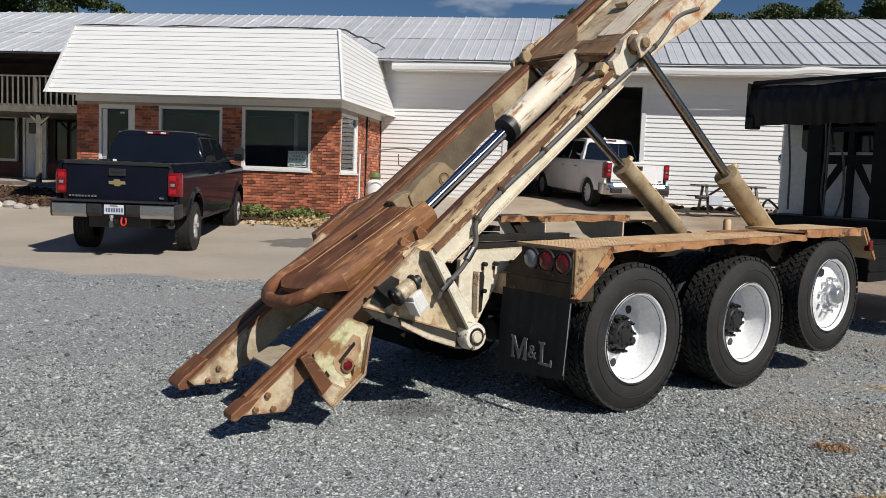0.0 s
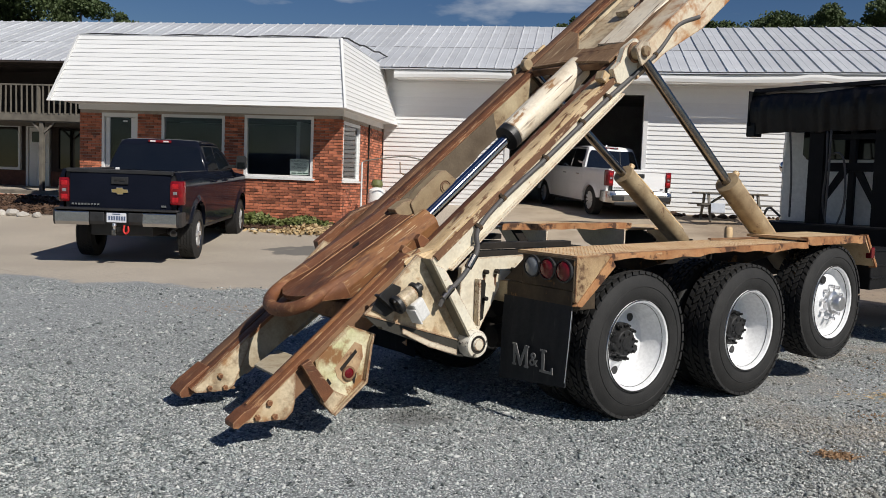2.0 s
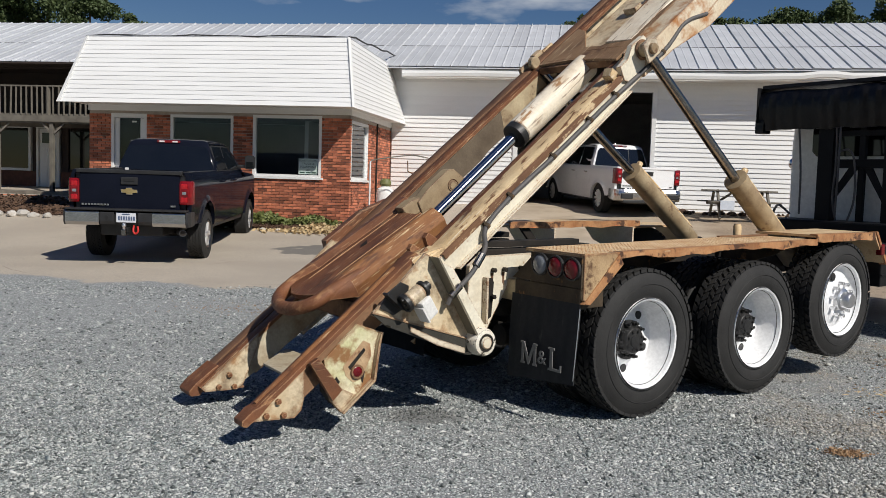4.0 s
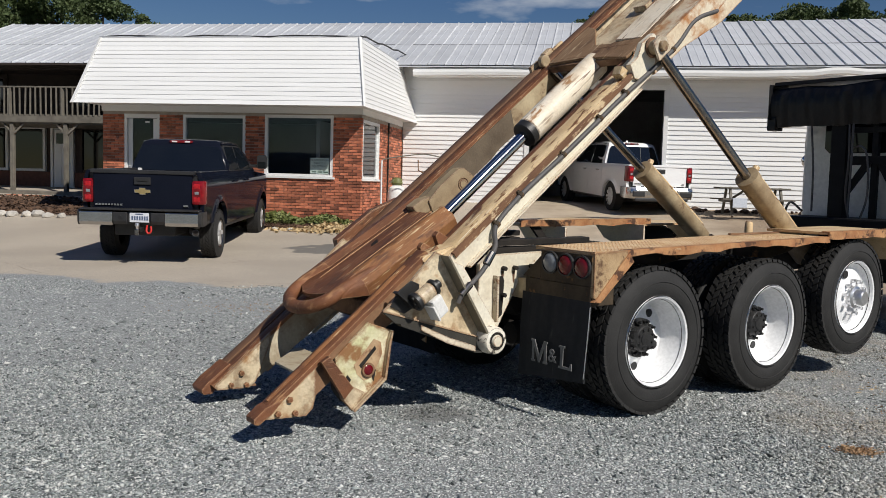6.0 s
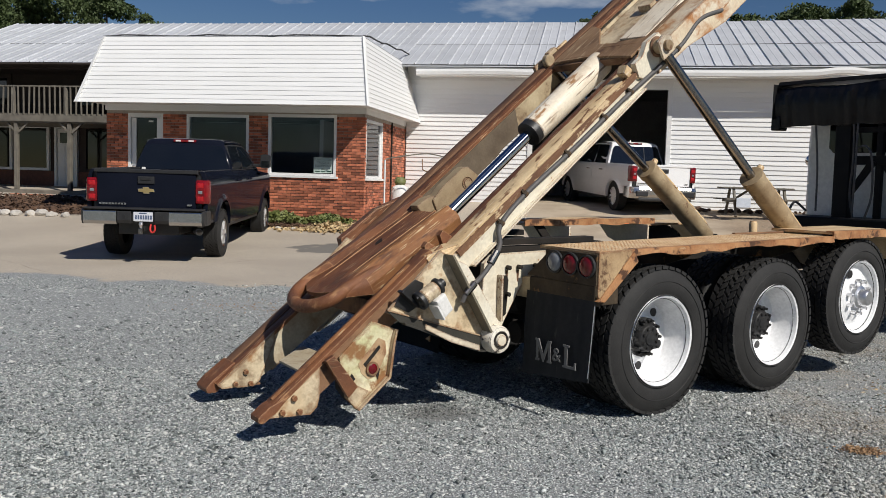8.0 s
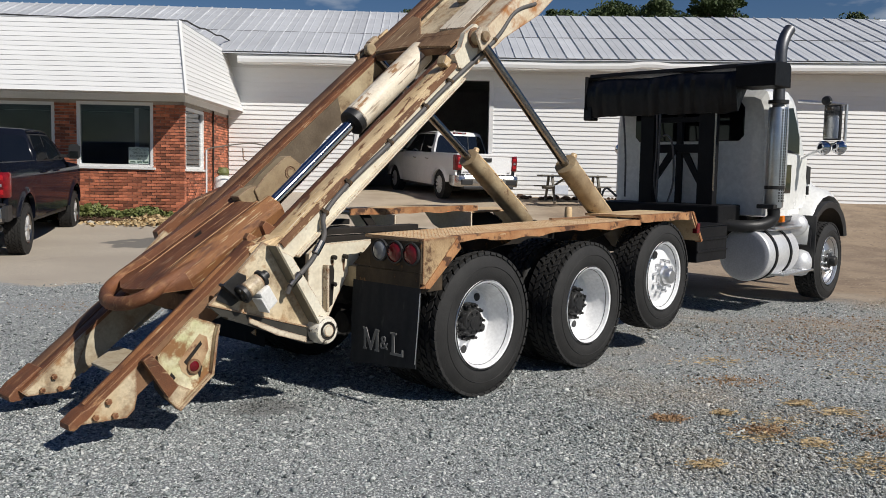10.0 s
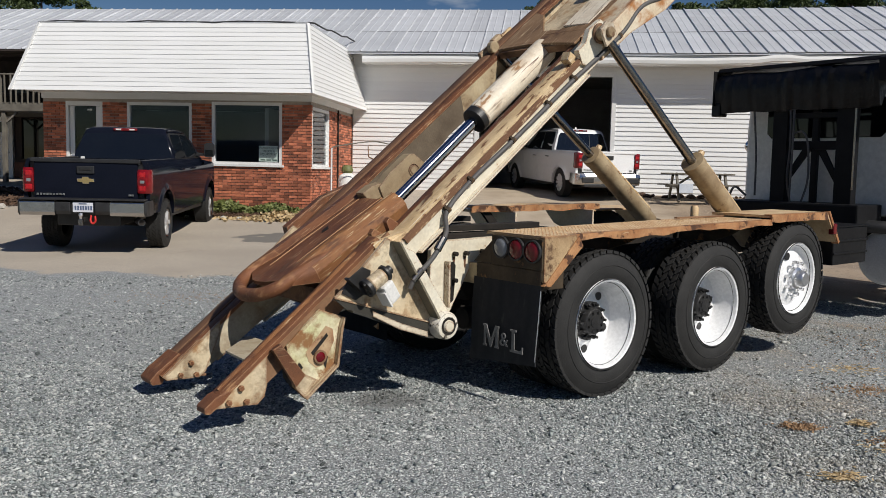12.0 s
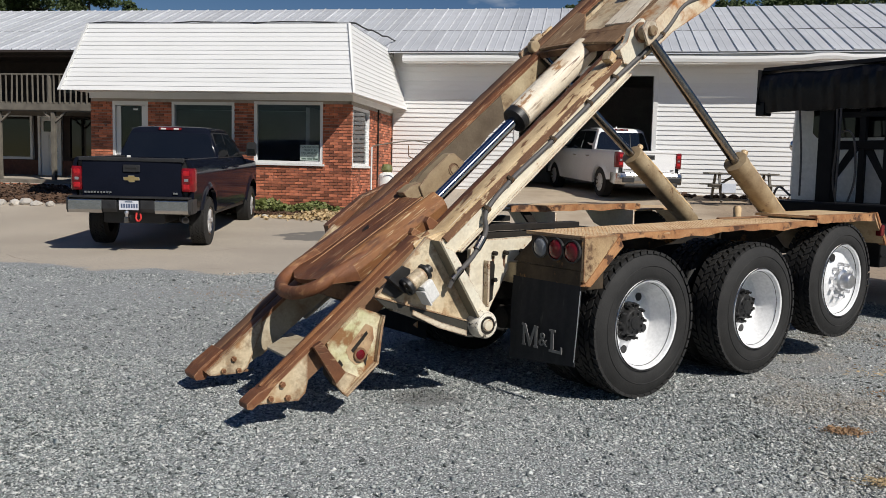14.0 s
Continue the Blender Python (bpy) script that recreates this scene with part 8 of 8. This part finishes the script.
def leaf_cloud(name, n, centre_fn, size, material, seed, parent=None, m=None, up=0.3, wide=0.32):
    """Many small folded leaves, each two triangles, at the places that centre_fn gives."""
    rng = np.random.default_rng(seed)
    c = np.array([centre_fn(rng) for _ in range(n)])
    d = rng.normal(0, 1, (n, 3))
    d[:, 2] = np.abs(d[:, 2]) * up + up * 0.5
    d /= np.linalg.norm(d, axis=1, keepdims=True)
    e = np.cross(d, rng.normal(0, 1, (n, 3)))
    e /= np.linalg.norm(e, axis=1, keepdims=True) + 1e-9
    s = size * rng.lognormal(0, 0.3, n)[:, None]
    v = np.stack([c - d * s * 0.5, c + e * s * wide, c + d * s * 0.5, c - e * s * wide], 1).reshape(-1, 3)
    f = np.arange(4 * n).reshape(-1, 4)
    me = bpy.data.meshes.new(name)
    me.from_pydata(v.tolist(), [], f.tolist())
    me.materials.append(material)
    return shared(name, me, parent, m)


def bed_leaf(rng):
    x = rng.uniform(-2.9, -0.15)
    y = rng.uniform(-0.62, -0.03)
    h = 0.10 + 0.22 * max(0, noise.noise((x * 1.8, y * 1.8, 0)) + 0.55)
    return x, y, local_ground(x, y) + rng.uniform(0, 1) ** 0.7 * h * (1.0 - 0.5 * abs(y + 0.3))


ob = leaf_cloud("ground_cover", 5200, bed_leaf, 0.075, LEAF, 11, None, BM)
tagged(ob, "leafy green ground cover below the brick wall", "plants", kind="stuff")
mul = bmesh.new()
for (xa, xb, ya, yb) in ((-3.4, 0.1, -0.85, -0.03), (-13.5, -6.7, -0.40, 2.4)):
    g = [[mul.verts.new((xa + (xb - xa) * i / 20, ya + (yb - ya) * j / 6, local_ground(xa + (xb - xa) * i / 20, ya + (yb - ya) * j / 6) + (0.05 + 0.03 * noise.noise((i * 0.8, j * 0.9, xa)) if 0 < i < 20 and 0 < j < 6 else -0.03))) for j in range(7)] for i in range(21)]
    for i in range(20):
        for j in range(6):
            mul.faces.new((g[i][j], g[i + 1][j], g[i + 1][j + 1], g[i][j + 1]))
tagged(part("mulch_bed", mul, MULCH, None, "dark brown mulch bed along the wall", BM), category="mulch", kind="stuff")


def mulch_chip(rng):
    if rng.uniform() < 0.35:
        x, y = rng.uniform(-3.3, 0.0), rng.uniform(-0.82, -0.1)
    else:
        x, y = rng.uniform(-13.4, -6.8), rng.uniform(-0.35, 2.3)
    return x, y, local_ground(x, y) + 0.055 + abs(rng.normal(0, 0.018))


ob = leaf_cloud("mulch_litter", 7000, mulch_chip, 0.085, LEAFLITTER, 17, None, BM, 0.15)
tagged(ob, "brown bark chips and dead leaves on the mulch", "mulch", kind="stuff")


def straw_blade(rng):
    r = rng.normal(0, 1, 2)
    x, y = -0.45 + 0.62 * r[0], -0.68 + 0.17 * r[1]
    return x, y, local_ground(x, y) + 0.02 + abs(rng.normal(0, 0.05)) * math.exp(-r[0] ** 2)


ob = leaf_cloud("dry_grass", 5200, straw_blade, 0.095, STRAW, 12, None, BM, 0.2)
tagged(ob, "heap of dry straw-coloured grass at the brick corner", "dry grass", kind="stuff")


def scattered(spots, lift):
    """Places strewn round a few spots of the yard."""
    def place(rng):
        sx, sy, r = spots[rng.integers(len(spots))]
        x, y = sx + rng.normal(0, r * 1.3), sy + rng.normal(0, r * 0.8)
        return x, y, ground_z(x, y) + 0.012 + abs(rng.normal(0, lift))
    return place


LITTERED = ((3.39, 5.99, 0.13), (2.43, 5.07, 0.05), (5.8, 8.5, 0.35), (5.1, 7.8, 0.5), (3.75, 4.6, 0.14), (4.5, 7.1, 0.3), (6.4, 7.4, 0.6), (6.6, 8.4, 0.5), (5.0, 7.5, 0.4), (5.9, 6.6, 0.5), (-2.2, 9.9, 0.45), (2.92, 4.76, 0.07))
STRAWY = ((3.10, 4.90, 0.11), (2.82, 4.62, 0.09), (2.24, 4.19, 0.045), (3.18, 4.14, 0.09), (3.24, 3.98, 0.10), (3.51, 5.32, 0.05), (3.65, 5.09, 0.06), (2.85, 5.15, 0.03), (3.07, 4.46, 0.05), (4.94, 6.84, 0.25), (4.66, 6.12, 0.22), (3.55, 6.67, 0.12))
ob = leaf_cloud("fallen_litter", 7500, scattered(LITTERED, 0.006), 0.015, LITTER, 13, None, None, 0.05)
tagged(ob, "thin brown leaf litter on the gravel", "litter", kind="stuff")
ob = leaf_cloud("fallen_straw", 3000, scattered(STRAWY, 0.010), 0.034, STRAW, 14, None, None, 0.05, 0.09)
tagged(ob, "thin dry yellow straw on the gravel", "straw", kind="stuff")


def rough_stone(seed, r):
    bm = bmesh.new()
    bmesh.ops.create_icosphere(bm, subdivisions=2, radius=r)
    for v in bm.verts:
        k = 1 + 0.35 * noise.noise(v.co * (1.1 / r) + Vector((seed * 3.1, 0, 0)))
        v.co = Vector((v.co.x * k * 1.25, v.co.y * k, v.co.z * k * 0.7))
    return bm


rng0 = random.Random(9)
for k in range(18):
    x = -12.9 + k * 0.33 + rng0.uniform(-0.06, 0.06)
    y = -0.42 + rng0.uniform(-0.08, 0.08)
    ob = part("edging_stone", rough_stone(k, 0.10 + rng0.uniform(0, 0.05)), PALESTONE, None, "pale rough stone edging the mulch bed", BM @ pose(x, y, local_ground(x, y) + 0.05, 0, 0, k * 47))
    tagged(ob, category="stone", group="edging stones")
for k in range(7):
    x = -3.0 + k * 0.40 + rng0.uniform(-0.06, 0.06)
    y = -0.85 + rng0.uniform(-0.04, 0.04)
    ob = part("edging_stone", rough_stone(k + 40, 0.05 + rng0.uniform(0, 0.03)), PALESTONE, None, "pale rough stone edging the mulch bed", BM @ pose(x, y, local_ground(x, y) + 0.02, 0, 0, k * 61))
    tagged(ob, category="stone", group="edging stones")

# gas bottle and thin pipe arm by the side wall
gx, gy = 0.62, 1.05
gz_ = local_ground(gx, gy)
gas = tagged(new("gas_tank"), "white gas tank with an olive cap by the wall", "gas tank")
gas.matrix_basis = BM @ pose(gx, gy, gz_ - 0.01)
part("body", lathe([(0.0, 0.02), (0.16, 0.03), (0.21, 0.10), (0.22, 0.30), (0.22, 0.62), (0.19, 0.74), (0.10, 0.81), (0.0, 0.83)], seg=32, axis="z"), WHITEPLASTIC, gas, smooth=True)
part("cap", lathe([(0.0, 1.0), (0.09, 0.99), (0.13, 0.94), (0.14, 0.86), (0.10, 0.80), (0, 0.80)], seg=24, axis="z"), PAINTGREEN, gas, "olive valve cap", smooth=True)
part("ring", lathe([(0.17, 0.0), (0.19, 0.0), (0.19, 0.08), (0.17, 0.08)], seg=28, axis="z"), GRIME, gas, smooth=True)
pipe = tagged(new("pipe_arm"), "thin bent pipe arm standing beside the brick wall", "pipe")
px_, py_ = 0.55, -0.25
pipe.matrix_basis = BM @ pose(px_, py_, local_ground(px_, py_) - 0.02)
part("upright", tube([(0, 0, 0), (0, 0, 1.55)], 0.02, seg=10), TRIMWHITE, pipe, smooth=True)
part("arm", tube(smooth_line([(0, 0, 1.54), (0.10, 0.15, 1.60), (0.75, 0.5, 1.72), (1.1, 0.6, 1.70), (1.6, 0.8, 1.56), (1.68, 0.82, 1.44), (1.68, 0.82, 1.36)], 6), 0.014, seg=8), WOOD, pipe, smooth=True)
part("conduit", tube([(0.03, 2.55, -0.1), (0.03, 2.55, 2.35)], 0.022, seg=10), GRIME, building, smooth=True)

# picnic table before the siding
ptx, pty = 9.22, 3.1
pt = tagged(new("picnic_table"), "grey weathered picnic table with a cloth over it", "picnic table")
pt.matrix_basis = BM @ pose(ptx, pty, local_ground(ptx, pty), 0, 0, 4)
for k in range(5):
    part("top_board", box(-0.85, 0.85, -0.36 + k * 0.145, -0.36 + k * 0.145 + 0.135, 0.70, 0.735, 0.005), WOOD, pt)
for s in (-1, 1):
    for k in range(2):
        part("seat_board", box(-0.85, 0.85, s * 0.62 - 0.14 + k * 0.145, s * 0.62 - 0.14 + k * 0.145 + 0.135, 0.42, 0.455, 0.005), WOOD, pt)
    for q in (-1, 1):
        part("leg", quadplate((s * 0.6, q * 0.58, 0.0), (s * 0.6 + 0.05, q * 0.58, 0.0), (s * 0.6 + 0.05, q * 0.20, 0.70), (s * 0.6, q * 0.20, 0.70), 0.09), WOOD, pt)
    part("crossbar", box(s * 0.6 - 0.04, s * 0.6, -0.70, 0.70, 0.36, 0.42, 0.004), WOOD, pt)
    part("brace", quadplate((s * 0.55, -0.02, 0.42), (s * 0.55, 0.05, 0.42), (s * 0.15, 0.05, 0.70), (s * 0.15, -0.02, 0.70), 0.05), WOOD, pt)
cloth = tagged(part("cloth", box(-0.62, -0.28, -0.79, -0.77, 0.24, 0.47, 0.008, box(-0.62, -0.28, -0.79, -0.50, 0.457, 0.468, 0.004)), CLOTH, None, "pale blue cloth hung over the bench", pt.matrix_basis.copy()), category="cloth")
# low rubble along the foot of the siding
bm = bmesh.new()
for k in range(46):
    x = rng0.uniform(7.4, 10.8)
    y = 3.85 + rng0.uniform(-0.18, 0.2)
    sub = rough_stone(k + 90, rng0.uniform(0.03, 0.09))
    join(bm, sub, pose(x, y, local_ground(x, y) + 0.03, rng0.uniform(0, 90), 0, rng0.uniform(0, 360)))
tagged(part("rubble", bm, MULCH, None, "brown rubble and clods along the wall foot", BM), category="rubble", kind="stuff")

# ---- trees beyond the roof ----
def tree(x, y, top, spread, seed, pine=True):
    rng = random.Random(seed)
    t = tagged(new("tree"), "tall dark green pine standing beyond the roof", "tree", "trees beyond the roof")
    z = ground_z(x, y)
    t.matrix_basis = pose(x, y, z)
    h = top - z
    line = [(0.12 * math.sin(k * 1.3 + seed) * k / 6, 0.12 * math.cos(k * 1.1 + seed) * k / 6, h * 0.95 * k / 6) for k in range(7)]
    bm = tube(line, 0.2, seg=10, radii=[0.24 - 0.035 * k for k in range(7)])
    tips = []
    for k in range(16):
        f = rng.uniform(0.40, 0.98)
        a = rng.uniform(0, 6.283)
        L = spread * (1.15 - f) * rng.uniform(0.7, 1.25) + 0.5
        p0 = Vector((0, 0, h * f * 0.95))
        p1 = p0 + Vector((math.cos(a) * L, math.sin(a) * L, rng.uniform(0.05, 0.5) * L))
        tube([p0, p0.lerp(p1, 0.5) + Vector((0, 0, 0.08)), p1], 0.05, bm, 6, radii=[0.07, 0.045, 0.015])
        tips.append((p0, p1))
    part("trunk", bm, BARK, t, smooth=True)
    clumps = []
    for p0, p1 in tips:
        for k in range(5):
            c = p0.lerp(p1, rng.uniform(0.35, 1.05)) + Vector((rng.gauss(0, 0.28), rng.gauss(0, 0.28), rng.gauss(0.1, 0.22)))
            clumps.append((c, rng.uniform(0.40, 0.85)))
    for k in range(6):
        clumps.append((Vector((rng.gauss(0, 0.3), rng.gauss(0, 0.3), h * rng.uniform(0.9, 1.0))), rng.uniform(0.25, 0.5)))

    def needle(rg):
        c, r = clumps[rg.integers(len(clumps))]
        d = rg.normal(0, 1, 3)
        d /= np.linalg.norm(d)
        d *= r * rg.uniform(0.3, 1.0) ** 0.5
        return c.x + d[0] * 1.15, c.y + d[1] * 1.15, c.z + d[2] * 0.7
    leaf_cloud("crown", 22000, needle, 0.145, PINE, seed, t, None, 0.6)
    return t


for i, (x, y, top, spread) in enumerate(((-24.6, 46, 13.8, 3.8), (-22.6, 47, 12.8, 3.0), (-20.0, 46, 11.2, 2.4), (-27.5, 48, 14.4, 3.6), (-18.2, 48, 10.2, 1.6), (6.6, 48, 10.9, 1.8), (12.4, 46, 11.3, 2.4), (14.6, 47, 10.9, 1.4), (17.3, 46, 11.3, 2.0),
                                         (20.0, 46, 11.8, 2.6), (23.0, 46, 12.4, 2.8), (25.0, 47, 12.0, 2.2), (33.0, 47, 11.6, 2.2), (-25.8, 44, 11.5, 2.4))):
    last = tree(x, y, top, spread, 30 + i)
# the wood across the road behind the viewer, seen only in the window glass
for k in range(11):
    ob = copy_thing(last, pose(-30 + k * 6.2 + 2.0 * math.sin(k * 2.3), -48 - 3.0 * math.cos(k * 1.7), 0, 0, 0, k * 67))
    tagged(ob, "tall dark green tree across the road", group="trees across the road")

# ---- bricks, one by one near the corner, the rest joined ----
BL, BH, BD, J = 0.200, 0.057, 0.020, 0.010
sub = box(0, BL, 0, BD, 0, BH)
bmesh.ops.bevel(sub, geom=[e for e in sub.edges if all(v.co.y < 0.001 for v in e.verts)], offset=0.004, segments=1, affect="EDGES")
brick_me = bpy.data.meshes.new("brick")
sub.to_mesh(brick_me)
brick_me.materials.append(BRICK)
bv = np.array([v.co[:] for v in sub.verts])
bf = [[v.index for v in f.verts] for f in sub.faces]
sub.free()


def brick_material_joined():
    m = BRICK.copy()
    n, l = m.node_tree.nodes, m.node_tree.links
    for k in list(n):
        if k.bl_idname == "ShaderNodeObjectInfo":
            ge = n.new("ShaderNodeNewGeometry")
            for lk in list(k.outputs["Random"].links):
                l.new(ge.outputs["Random Per Island"], lk.to_socket)
            n.remove(k)
    m.name = "red_brick_joined"
    return m


def lay_bricks(x0, x1, z0, z1, holes, single, place, wall, flip=False):
    """Running bond on one face. single(x, z): whether that brick is an object of its own."""
    V, F = [], []
    rng = random.Random(77)
    rows = int((z1 - z0) / (BH + J))
    for r in range(rows):
        z = z0 + r * (BH + J)
        x = x0 - (0.5 * (BL + J) if r % 2 else 0)
        while x < x1:
            a, b = max(x, x0), min(x + BL, x1)
            x += BL + J
            segs = [(a, b)]
            for h in holes:
                if z + BH > h[2] + 0.005 and z < h[3] - 0.005:
                    ns = []
                    for p, q in segs:
                        if q <= h[0] or p >= h[1]:
                            ns.append((p, q))
                        else:
                            if p < h[0]:
                                ns.append((p, h[0]))
                            if q > h[1]:
                                ns.append((h[1], q))
                    segs = ns
            for p, q in segs:
                if q - p < 0.03:
                    continue
                dy = rng.uniform(-0.003, 0.002)
                m = place(p, z, dy) @ Matrix.Diagonal(((q - p) / BL, 1, 1, 1))
                if single(p, z) and q - p > 0.15:
                    shared("brick", brick_me, wall, m)
                else:
                    base = len(V)
                    V.extend((m @ Vector(c))[:] for c in bv)
                    F.extend([i + base for i in f] for f in bf)
    stuff_mesh("bricks", V, F, BRICK_JOINED, wall)


BRICK_JOINED = brick_material_joined()
lay_bricks(-6.50, 0.0, -0.32, 2.35, FRONT, lambda x, z: x > -1.9 and -0.1 < z < 2.0, lambda x, z, d: pose(x, -0.006 + d, z), front_wall)
lay_bricks(0.02, 4.26, -0.32, 2.35, SIDE, lambda x, z: x < 2.6 and 0.0 < z < 2.0, lambda x, z, d: pose(0.006 - d, x, z, 0, 0, 90), side_wall)
